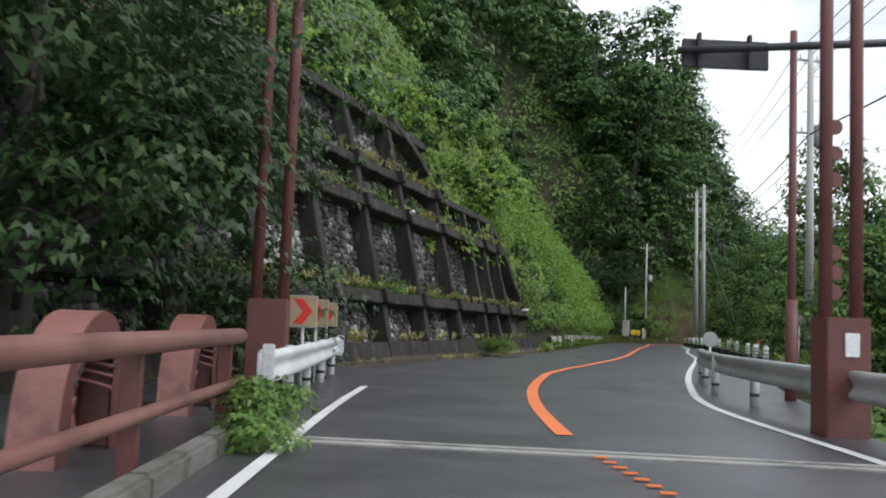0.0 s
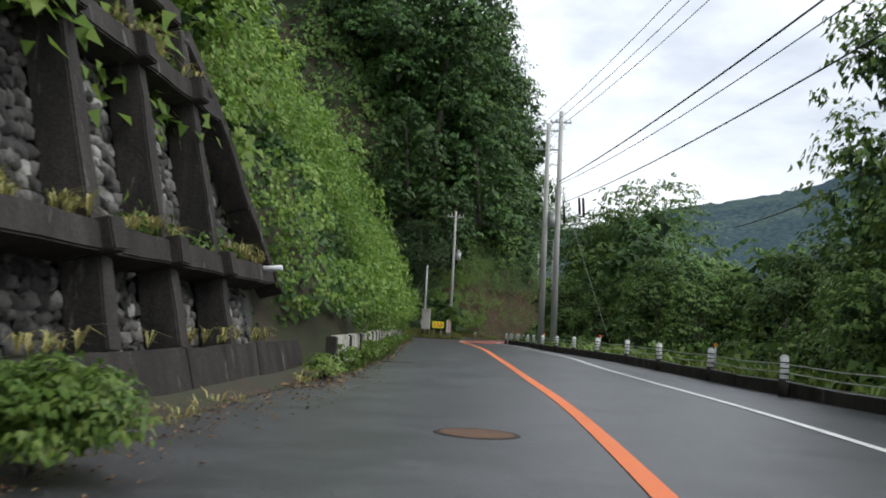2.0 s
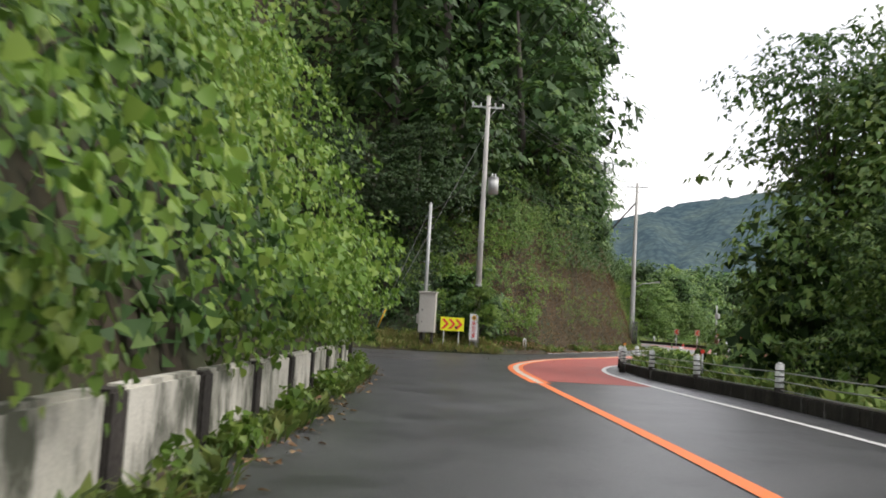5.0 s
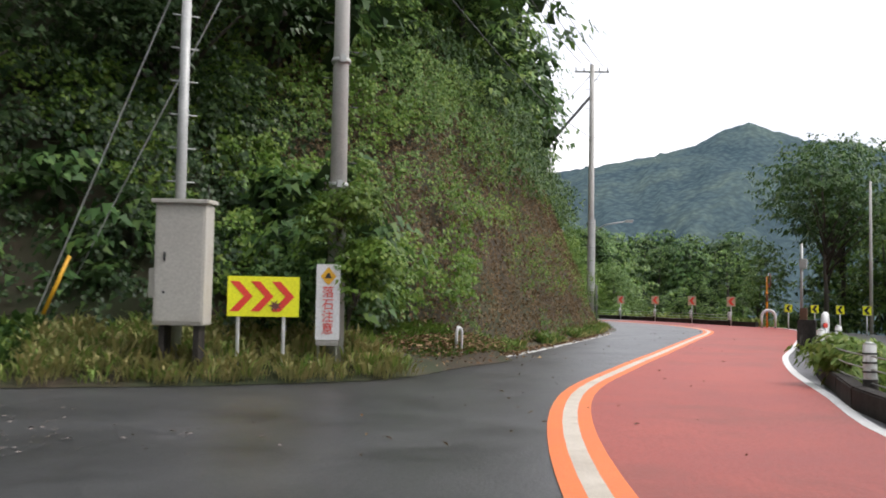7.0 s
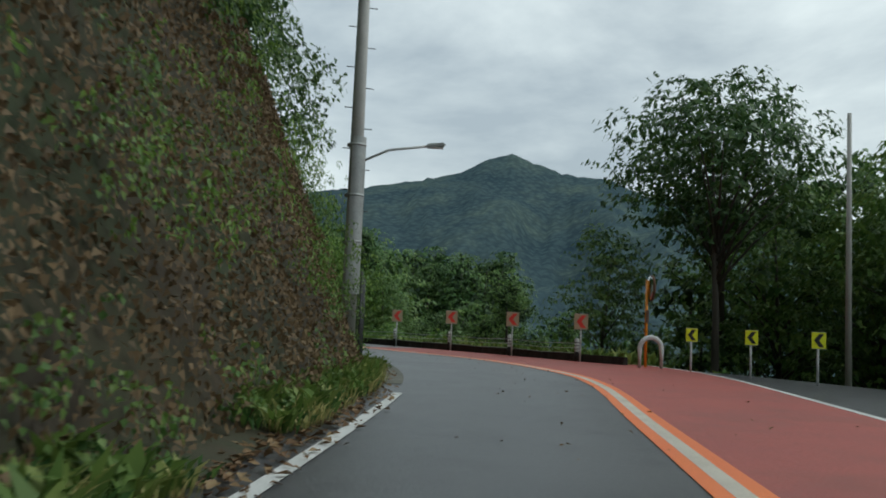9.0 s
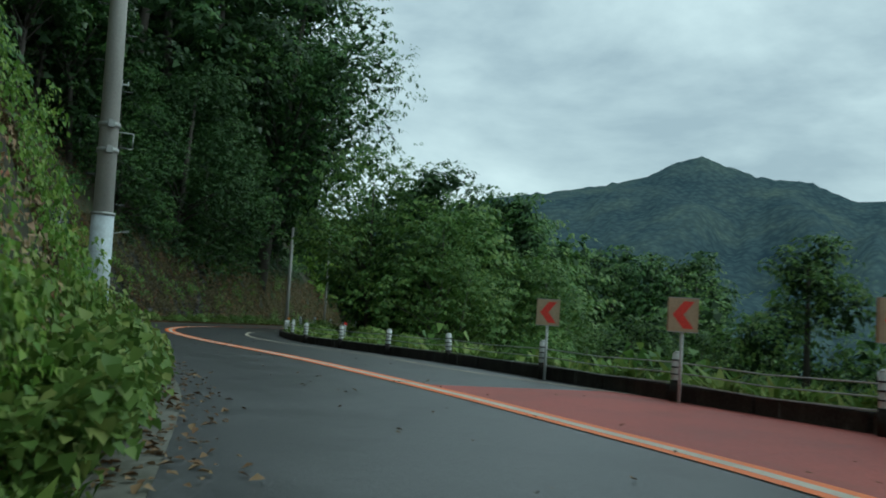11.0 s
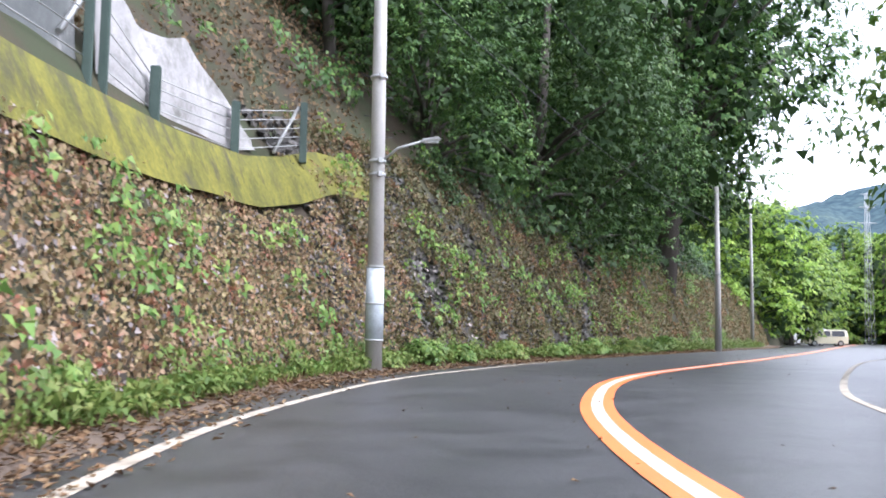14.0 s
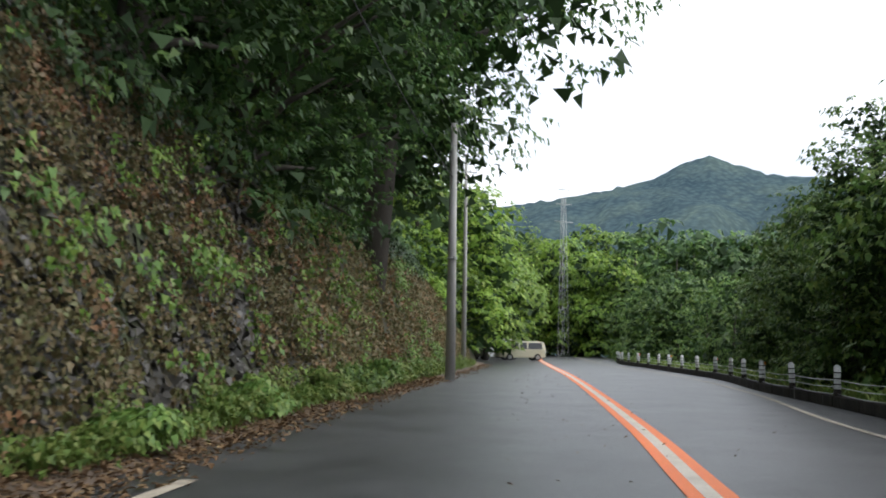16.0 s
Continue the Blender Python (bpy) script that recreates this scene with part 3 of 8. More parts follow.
# ---- road markings ----
ribbon("orange_line", CL, -0.09, 0.09, ORANGE_PAINT, 0.010, label="solid orange centre line painted on the asphalt", start=9.4, stop=88.6)
ribbon("orange_line_side", CL, -0.225, -0.078, ORANGE_PAINT, 0.010, label="orange band along the white centre line", start=88, stop=300)
ribbon("orange_line_side", CL, 0.078, 0.225, ORANGE_PAINT, 0.010, label="orange band along the white centre line", start=88, stop=300)
ribbon("white_centre_line", CL, -0.078, 0.078, CREAM_LINE, 0.011, label="white rumble line between two orange bands", start=88, stop=300)
ribbon("white_edge_line", RL, -0.07, 0.07, WHITE_PAINT, 0.010, label="white painted edge line of the road", stop=142)
ribbon("white_edge_line", RL, -0.07, 0.07, CREAM_PAINT, 0.010, label="faded cream edge line along the kerb of the bend", start=142)
ribbon("white_edge_line", LL, -0.07, 0.07, WHITE_PAINT, 0.010, label="worn white edge line beside the rock face", stop=126)
ribbon("white_edge_line", LL, -0.08, 0.08, CREAM_PAINT, 0.010, label="faded cream edge line beside the ivy wall", start=147, stop=198)
ribbon("gutter", LL, -0.42, -0.05, MOSSY_KERB, 0.012, label="concrete gutter along the inside of the bend", start=127, stop=147)
ribbon("white_edge_line", spline([(-2.1, 4), (-1.9, 12), (-1.65, 16.9)]), -0.06, 0.06, WHITE_PAINT, 0.010, label="white painted edge line by the bridge")


def red_lane():
    verts, faces = [], []
    p, n = CL[(CL[:, 1] > 88.5) & (CL[:, 1] < 146.5)], normals_2d(CL)[(CL[:, 1] > 88.5) & (CL[:, 1] < 146.5)]
    for q, m in zip(p, n):
        w = crossing(q, m, RL) or 3.2
        a, b = q + m * 0.21, q + m * (w - 0.05)
        for u in np.linspace(0, 1, 6):
            e = a * (1 - u) + b * u
            verts.append((e[0], e[1], gz(e[1]) + 0.006))
    faces = [(6 * i + k, 6 * i + k + 1, 6 * i + k + 7, 6 * i + k + 6) for i in range(len(p) - 1) for k in range(5)]
    tagged(mesh_ob("red_lane", verts, faces, RED_ASPHALT), "red coloured non-slip surfacing of one lane", "road surface", kind="structure")


red_lane()

# ---- leaves ----
def leaf_soup(pos, nrm, size, aspect=0.62, droop=0.25, rng=RNG, fold=False, spray=False, along=None, broad=False):
    """Verts and faces of many small leaves, one island each: pos, nrm (n, 3), size (n,)."""
    n = len(pos)
    nrm = nrm / (np.linalg.norm(nrm, axis=1)[:, None] + 1e-9)
    t = rng.normal(size=(n, 3)) if along is None else along + rng.normal(scale=0.35, size=(n, 3))
    t -= nrm * (t * nrm).sum(1)[:, None]
    t[:, 2] -= droop * np.abs(rng.normal(size=n))
    t /= np.linalg.norm(t, axis=1)[:, None] + 1e-9
    b = np.cross(nrm, t)
    b /= np.linalg.norm(b, axis=1)[:, None] + 1e-9
    s = size[:, None]
    tip, tail = pos + t * s * 0.5, pos - t * s * 0.5
    mid = pos - t * s * 0.10
    if not fold:
        sag = nrm * s * 0.10
        if spray:
            v = np.stack([tip - sag, tail + b * s * aspect * 0.55, tail - b * s * aspect * 0.5 - sag], 1).reshape(-1, 3)
            return v, np.arange(3 * n).reshape(-1, 3)
        v = np.stack([tail - sag, mid + b * s * aspect * 0.5, tip - sag, mid - b * s * aspect * 0.5], 1).reshape(-1, 3)
        f = np.arange(4 * n).reshape(-1, 4)
        return v, f
    lift = nrm * s * 0.12
    if broad:
        # heart-shaped leaf with raised halves
        w = b * s * aspect
        low, high = pos - t * s * 0.28, pos + t * s * 0.12
        v = np.stack([tail + t * s * 0.10, low + w * 0.52 + lift, high + w * 0.44 + 0.7 * lift, tip - lift, high - w * 0.44 + 0.7 * lift, low - w * 0.52 + lift], 1).reshape(-1, 3)
        k = 6 * np.arange(n)[:, None]
        return v, np.vstack([k + [[0, i + 1, i]] for i in (1, 2, 3, 4)])
    v = np.stack([tail, mid + b * s * aspect * 0.5 + lift, tip - lift, mid - b * s * aspect * 0.5 + lift], 1).reshape(-1, 3)
    k = 4 * np.arange(n)[:, None]
    f = np.vstack([k + [[0, 1, 2]], k + [[0, 2, 3]]])
    return v, f


def soup_mesh(name, v, f, mat):
    me = bpy.data.meshes.new(name)
    k = f.shape[1]
    me.vertices.add(len(v))
    me.vertices.foreach_set("co", v.astype(np.float32).ravel())
    me.loops.add(f.size)
    me.loops.foreach_set("vertex_index", f.astype(np.int32).ravel())
    me.polygons.add(len(f))
    me.polygons.foreach_set("loop_start", np.arange(0, f.size, k, dtype=np.int32))
    me.update(calc_edges=True)
    me.materials.append(mat)
    return me


def sphere_points(n, rng):
    p = rng.normal(size=(n, 3))
    return p / np.linalg.norm(p, axis=1)[:, None]


def crown_lobes(rng, radius, low, high, count, narrow=1.0, cone=False):
    """Centres and radii of the lumps that make up a crown."""
    out = []
    for k in range(count):
        u = (k + 0.5) / count
        z = low + (high - low) * u
        env = (1 - u) ** 0.8 if cone else math.sin(math.pi * min(0.97, 0.18 + 0.75 * u)) ** 0.7
        a, r = rng.uniform(0, 2 * math.pi), radius * env * rng.uniform(0.35, 0.75) * narrow
        s = radius * rng.uniform(0.34, 0.55) * (0.55 + 0.45 * env)
        out.append((np.array([r * math.cos(a), r * math.sin(a), z]), np.array([s, s, s * rng.uniform(0.6, 0.85)])))
    return out


def crown_mesh(name, lobes, leaves, size, mat, rng, per=9):
    """Leaves in flat drooping sprays over the lumps of a crown."""
    area = np.array([r[0] * r[1] for _, r in lobes])
    counts = np.maximum((leaves / per * area / area.sum()).astype(int), 1)
    ps, ns, ts = [], [], []
    for (c, r), k in zip(lobes, counts):
        d = sphere_points(k, rng)
        d[:, 2] = np.where(d[:, 2] < -0.45, -d[:, 2], d[:, 2])
        rad = rng.uniform(0.62, 1.10, k) + 0.14 * np.sin(5 * d[:, 0] + 3 * d[:, 2]) * np.cos(4 * d[:, 1])
        mid = np.repeat(c + d * r * rad[:, None], per, 0)
        d = np.repeat(d, per, 0)
        m = len(d)
        a = rng.uniform(0, 2 * math.pi, m)
        way = np.c_[np.cos(a), np.sin(a), np.zeros(m)] + 0.7 * d * np.array([1, 1, 0.3])
        q = rng.uniform(0.1, 1.0, m)
        reach = size * 1.7 * np.sqrt(q)
        ps.append(mid + way * reach[:, None] + np.c_[np.zeros((m, 2)), -0.45 * reach * q + rng.normal(scale=0.18 * size, size=m)])
        ns.append(0.55 * d + np.array([0, 0, 0.9]) + 0.35 * way + rng.normal(scale=0.28, size=(m, 3)))
        ts.append(way + np.array([0, 0, -0.35]))
    p, n, t = np.vstack(ps), np.vstack(ns), np.vstack(ts)
    v, f = leaf_soup(p, n, size * rng.uniform(0.6, 1.3, len(p)), 0.62, 0.3, rng=rng, spray=True, along=t)
    return soup_mesh(name, v, f, mat)


def core_mesh(name, lobes, shrink, mat, rng, size=0.6, most=70):
    """Leaves coloured dark for shade that fill the inside of a crown."""
    ps, ns, ss = [], [], []
    for c, r in lobes:
        k = int(np.clip(14 * (r[0] / (2.4 * size)) ** 2, 8, most))
        d = sphere_points(k, rng)
        ps.append(c + d * r * (shrink * rng.uniform(0.05, 1.0, k) ** 0.4)[:, None])
        ns.append(d + np.array([0, 0, 0.8]) + rng.normal(scale=0.4, size=(k, 3)))
        ss.append(size * rng.uniform(0.7, 1.4, k))
    v, f = leaf_soup(np.vstack(ps), np.vstack(ns), np.concatenate(ss), 0.8, 0.4, rng=rng, spray=True)
    return soup_mesh(name, v, f, mat)


def tree_model(seed, height, radius, leaves, size, mat, low=0.3, lobes=13, cone=False, lean=0.0, limbs=6, trunk_r=None, core=0.78, fine=False):
    """A tree at the origin: trunk with limbs, crown of leaves over a shaded core."""
    rng = np.random.default_rng(seed)
    lb = crown_lobes(rng, radius, height * low, height * 0.93, lobes, cone=cone)
    t = thing("tree", (0, 0, 0), "", "tree")
    tr = trunk_r or 0.018 * height + 0.04
    v, f = tube_mesh([(0, 0, -1.0), (0.05 * height * lean, 0, height * 0.35), (0.1 * height * lean, 0.02 * height, height * 0.85)], [tr * 1.25, tr * 0.8, tr * 0.25], 7)
    for c, r in lb[:limbs]:
        base = np.array([0, 0, max(0.15 * height, c[2] * 0.7)])
        vv, ff = tube_mesh([base, (base + c) / 2 + np.array([0, 0, 0.2]), c], [tr * 0.4, tr * 0.25, tr * 0.08], 5)
        f += [tuple(i + len(v) for i in q) for q in ff]
        v += vv
    mesh_ob("trunk", v, f, BARK, t, smooth=True)
    crown = new("crown", crown_mesh("crown", lb, leaves, size, mat, rng))
    crown.parent = t
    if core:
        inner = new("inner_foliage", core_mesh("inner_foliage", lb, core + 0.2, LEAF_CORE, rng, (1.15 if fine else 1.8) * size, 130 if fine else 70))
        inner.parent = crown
    return t


TRUNK_MODEL = tree_model(39, 15, 3.6, 3800, 0.32, LEAF_HILL, 0.5, 18, core=0.5, limbs=10, trunk_r=0.2)
HILL_MODELS = [tree_model(11 + k, h, r, 2300, 0.47, LEAF_HILL, low, 26, core=0.62) for k, (h, r, low) in
               enumerate([(11, 3.9, 0.06), (13, 4.3, 0.08), (9, 3.6, 0.05), (14, 3.7, 0.10), (10, 4.4, 0.06)])]
TALL_MODELS = [tree_model(31 + k, h, r, 6600, 0.38, LEAF_HILL, low, 38, core=0.62, limbs=12) for k, (h, r, low) in enumerate([(21, 5.4, 0.03), (24, 5.8, 0.04)])]
# dark leaves put the shade of these crowns into their colour
DARK_TALL_MODELS = [tree_model(33 + k, h, r, 5200, 0.42, LEAF_DARK, low, 38, core=0.6, limbs=12) for k, (h, r, low) in enumerate([(22, 5.6, 0.03), (25, 6.2, 0.04)])]
OVER_MODEL = tree_model(35, 17, 6.4, 26000, 0.18, LEAF_HILL, 0.08, 44, core=0.5, limbs=20)
BIG_MODEL = tree_model(37, 26, 9.6, 38000, 0.26, LEAF_HILL, 0.20, 50, core=0.68, limbs=26)
SHRUB_MODELS = [tree_model(45 + k, 3.2, 1.5, 1300, 0.2, m, 0.02, 14, core=0.5) for k, m in enumerate((LEAF_LIGHT, LEAF_HILL, LEAF_VINE))]
BRIGHT_MODELS = [tree_model(41 + k, h, r, 4600, 0.32, LEAF_LIGHT, low, 24, core=0.62) for k, (h, r, low) in enumerate([(9, 3.8, 0.08), (11, 4.2, 0.1)])]
VALE_MODELS = [tree_model(61 + k, h, r, 3000, 0.315, LEAF_VALE, low, 26, core=0.55) for k, (h, r, low) in enumerate([(9.5, 3.8, 0.04), (11, 4.1, 0.05), (8.5, 3.6, 0.03)])]
AIRY_MODELS = [tree_model(71 + k, h, r, 7500, 0.24, LEAF_VALE, low, 34, core=0.0, limbs=20, trunk_r=0.13) for k, (h, r, low) in enumerate([(12, 4.6, 0.35), (11, 4.2, 0.3)])]
DARK_AIRY_MODELS = [tree_model(75 + k, h, r, 7500, 0.24, LEAF_HILL, low, 34, core=0.3, limbs=20, trunk_r=0.13) for k, (h, r, low) in enumerate([(12, 4.6, 0.25), (11, 4.2, 0.2)])]
HIGH_AIRY = tree_model(79, 13, 4.0, 6500, 0.22, LEAF_HILL, 0.56, 26, core=0.0, limbs=18, trunk_r=0.15)
FAR_MODELS = [tree_model(91 + k, h, r, 1400, 0.6, LEAF_HILL, low, 20, core=0.66) for k, (h, r, low) in enumerate([(12, 4.2, 0.1), (14, 4.4, 0.12), (10, 4.0, 0.06)])]
FARVALE_MODELS = [tree_model(95 + k, h, r, 2000, 0.42, LEAF_VALE, low, 20, core=0.66) for k, (h, r, low) in enumerate([(12, 4.2, 0.1), (10, 4.0, 0.06)])]
NEAR_VALE = tree_model(83, 10.5, 4.0, 11000, 0.19, LEAF_VALE, 0.05, 30, core=0.5, limbs=12, fine=True)
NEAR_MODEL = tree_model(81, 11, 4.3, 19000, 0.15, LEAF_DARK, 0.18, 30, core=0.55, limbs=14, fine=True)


def plant(models, where, i, d, rng, scale, label, group, sink=0.3):
    v = where(i, d)
    m = models[rng.integers(len(models))]
    s = scale * rng.uniform(0.8, 1.25)
    c = copy_thing(m, Matrix.Identity(4))
    c.matrix_basis = pose(v.x, v.y, v.z - sink, rng.uniform(-5, 5), rng.uniform(-5, 5), rng.uniform(0, 360)) @ Matrix.Diagonal((s, s, s * rng.uniform(0.9, 1.15), 1))
    return tagged(c, label, "tree", group)


def station_at(y):
    return int(np.argmin(abs(ST[:, 1] - y)))


def woods(name, label, models, spots, rng):
    """Trees too many to count, joined into one mesh: (place, scale)."""
    vs, fs, ms, base = [], [], [], 0
    for at, sc in spots:
        m = models[rng.integers(len(models))]
        a = rng.uniform(0, 6.28)
        rot = np.array([[math.cos(a), -math.sin(a), 0], [math.sin(a), math.cos(a), 0], [0, 0, 1]]) * sc
        for o in m.children_recursive:
            if o.name.startswith("trunk"):
                continue
            me = o.data
            v = np.empty(len(me.vertices) * 3, np.float32)
            me.vertices.foreach_get("co", v)
            f = np.empty(len(me.loops), np.int32)
            me.loops.foreach_get("vertex_index", f)
            v = v.reshape(-1, 3) @ rot.T + np.array(at)
            vs.append(v)
            fs.append(f.reshape(-1, 3) + base)
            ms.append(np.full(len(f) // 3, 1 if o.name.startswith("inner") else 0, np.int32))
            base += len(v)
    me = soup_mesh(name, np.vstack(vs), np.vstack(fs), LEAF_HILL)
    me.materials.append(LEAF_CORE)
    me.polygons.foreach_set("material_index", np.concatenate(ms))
    return tagged(new(name, me), label, "woods", kind="stuff")


rng = np.random.default_rng(3)
k_mix = random.Random(17)
far_spots = []
for row, d0 in enumerate([4.5, 9, 14, 19.5, 25.5, 32, 39, 47]):
    for y in np.arange(13, 290, 5.8 + 0.7 * row):
        y = y + rng.uniform(-2, 2)
        if row < 3 and y > 232 or row == 0 and (y < 112 or 131 < y < 240):
            continue
        if row == 1 and (y < 92 or 131 < y < 236):
            continue
        if row == 2 and (y < 60 or 193 < y < 232) or row > 5 and y > 235:
            continue
        d = d0 + rng.uniform(-1.8, 1.8) + (3 if y < 44 else 0)
        if row > 3:
            far_spots.append((on_hill(station_at(y), d) - Vector((0, 0, 0.4)), rng.uniform(1.05, 1.55)))
            continue
        plant(VALE_MODELS if y < 80 and row > 1 and k_mix.random() < 0.6 else HILL_MODELS, on_hill, station_at(y), d, rng, 0.98 + 0.04 * row, "dark green broadleaf tree on the steep hillside", "hillside trees")
# shrubs on the bank above the walls
for k in range(46):
    y, d = rng.uniform(26, 97), rng.uniform(2.6, 9.5)
    c = plant(SHRUB_MODELS, on_hill, station_at(y), d, rng, 0.55 + 0.08 * d, "light green shrub on the bank above the walls", "bank shrubs", 0.2)
    c.name = "shrub"
    tagged(c, "light green shrub on the bank above the walls", "shrub", "bank shrubs")
woods("hillside_woods", "dense dark green woods high on the hillside", FAR_MODELS, far_spots, rng)
# tall trees on the cliff, inside the bend and over the last wall
for y, d in ((116, 9.5), (121, 8.6), (126, 9.0), (130.5, 9.2), (118, 15), (124, 13), (130, 11), (127, 18),
             (134, 8.5), (138, 7.0), (142, 7.0), (146, 7.0), (150, 8.0), (140, 11), (147, 10), (155, 9.5), (161, 11), (168, 12.5), (176, 12), (184, 11.5), (190, 9),
             (196, 6.5), (203, 8), (210, 8.5), (217, 8), (224, 7.5), (231, 6)):
    dark_leaved = y > 148 and int(y) % 2 == 0
    plant(DARK_TALL_MODELS if dark_leaved else TALL_MODELS, on_hill, station_at(y), d, rng, 1.02 if y < 132 else 0.95, "tall dark tree above the road, leaves coloured for shade" if dark_leaved else "tall dark green tree above the road", "tall trees")
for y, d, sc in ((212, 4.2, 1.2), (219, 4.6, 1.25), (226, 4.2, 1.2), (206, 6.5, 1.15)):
    plant(DARK_TALL_MODELS, on_hill, station_at(y), d, rng, sc, "very tall dark tree above the shaded wall, leaves coloured for shade", "tall trees", 1.0)
for y, d, sc in ((195, 3.4, 0.8), (200.5, 2.6, 0.95), (206, 2.0, 1.0), (211.5, 2.6, 1.05)):
    plant([OVER_MODEL], on_hill, station_at(y), d, rng, sc, "large leafy tree spreading over the road from the wall top", "overhanging trees", 2.2)
for y, d, sc in ((217.5, 2.0, 1.18), (224, 3.2, 1.08)):
    plant([BIG_MODEL], on_hill, station_at(y), d, rng, sc, "large leafy tree spreading over the road from the wall top", "overhanging trees", 2.2)
for y, d, sc in ((170, 7.5, 0.9), (173.5, 9.0, 1.0), (176, 6.8, 0.85), (179.5, 8.6, 1.0), (182.5, 7.0, 0.95), (185, 9.5, 1.05), (187.5, 6.6, 0.9), (190.5, 8.0, 1.0), (166.5, 8.5, 1.0), (193, 6.2, 0.95)):
    plant([TRUNK_MODEL], on_hill, station_at(y), d, rng, sc, "slender tree with a bare trunk above the fence", "bare-trunked trees", 0.5)
for k, (x, y, s) in enumerate(((69.5, 186, 1.02), (73, 191, 1.1), (72, 182.5, 1.0), (77, 188, 1.15), (79, 196, 1.15), (76, 180, 1.05), (83, 193, 1.2))):
    c = copy_thing((DARK_AIRY_MODELS if k % 3 else AIRY_MODELS)[k % 2], Matrix.Identity(4))
    c.matrix_basis = pose(x, y, -1.2 - 0.25 * (x - 69), 0, 0, 65 * k) @ Matrix.Diagonal((s, s, s * 1.05, 1))
    tagged(c, "tall airy tree on the valley side of the bend", "tree", "airy trees")
vale_spots = []
for row, d0 in enumerate([3.8, 8.0, 13.5, 20, 28]):
    for y in np.arange(40, 300, 5.6 + 1.1 * row):
        y = y + rng.uniform(-2, 2)
        if 104 < y < 137 and row < 2 or 150 < y < 199 and row == 0:
            continue
        if 137 < y < 152 and row < 1:
            continue
        s = float(np.interp(y, [40, 55, 72, 86, 96, 104], [0.72, 0.86, 0.92, 0.75, 0.5, 0.45])) + 0.09 * row
        d = d0 + rng.uniform(-1.3, 1.3)
        if y > 104:
            top = np.interp(y, [104, 137, 150, 160, 168, 176, 186, 198, 212, 220, 236, 245, 300], [2.6, 1.4, 1.6, 2.2, 4.4, 8.5, 11.5, 10.5, 8.8, 6.0, 6.0, 8, 10]) + (0.10 * d if y > 172 else -0.5)
            s = min(max(0.3, (top - float(in_vale(station_at(y), d).z)) / 10.5), 1.0 if row > 2 else 1.45)
        if row > 2:
            vale_spots.append((in_vale(station_at(y), d), s * rng.uniform(0.85, 1.15) * (0.9 if y > 104 else 1)))
            continue
        airy = 165 < y < 192
        plant(AIRY_MODELS if airy else [NEAR_VALE] if (row == 0 and y < 90 or row == 1 and y < 70 or row == 0 and 192 <= y < 216 or row < 2 and 137 < y < 165) else VALE_MODELS, in_vale, station_at(y), d, rng, s * (0.72 if airy else 0.68 if y < 90 and row < 2 else 0.92), "green broadleaf tree on the valley side", "valley trees")
woods("valley_woods", "green woods on the valley side below the road", FARVALE_MODELS, vale_spots, rng)
def set_tree(model, x, y, z, s, label, group, turn=0.0, slim=1.0):
    c = copy_thing(model, Matrix.Identity(4))
    c.matrix_basis = pose(x, y, z, 0, 0, turn) @ Matrix.Diagonal((s * slim, s * slim, s, 1))
    return tagged(c, label, "tree", group)


for x, y, sc in ((84.5, 244, 1.0), (87, 249, 1.25), (91.5, 252, 1.3), (89, 257, 1.45), (95.5, 257, 1.35), (100, 261.5, 1.2), (93.5, 264, 1.5), (103.5, 268, 1.2), (98, 269, 1.45), (107, 274, 1.25), (111.5, 279, 1.2), (103, 277, 1.5)):
    set_tree(BRIGHT_MODELS[int(x) % 2], x, y, 0.3, sc, "fresh green broadleaf tree beyond the wall", "fresh green trees", 40 * x)

# dark shrubs of the hedge behind the lay-by
for k in range(17):
    x = 8.5 + 1.15 * k
    c = set_tree(SHRUB_MODELS[1], x, 112.6 + 0.5 * math.sin(2.3 * k), 0.1, 0.95 + 0.2 * math.sin(1.7 * k), "dark green shrub in the hedge behind the lay-by", "hedge shrubs", 67 * k)
    c.name = "shrub"
    tagged(c, "dark green shrub in the hedge behind the lay-by", "shrub", "hedge shrubs")
# crowns that bulge over the top of the rock face
for y, d, sc in ((115, 4.4, 0.5), (118.5, 4.2, 0.5), (119.5, 3.4, 0.62), (121.5, 3.2, 0.62), (124, 3.1, 0.62), (126.5, 4.0, 0.5), (129, 4.2, 0.5), (131.5, 4.4, 0.5)):
    plant(VALE_MODELS if y < 122 else HILL_MODELS, on_hill, station_at(y), d, rng, sc, "dark shrubby tree overhanging the rock face", "trees over the rock face", 1.6)
# woods that close the far end of the road
for k in range(22):
    a, r = radians(30.5 + 1.15 * k), 128 + 9 * (k % 3) + 4 * (k % 2)
    x, y = 59 + r * math.sin(a), 189 + r * math.cos(a)
    set_tree((BRIGHT_MODELS if k < 7 else VALE_MODELS if k % 2 else HILL_MODELS)[k % 2], x, y, -1.5, 1.75 - 0.012 * k + 0.2 * (k % 3), "broadleaf tree at the far end of the road", "far roadside trees", 70 * k)

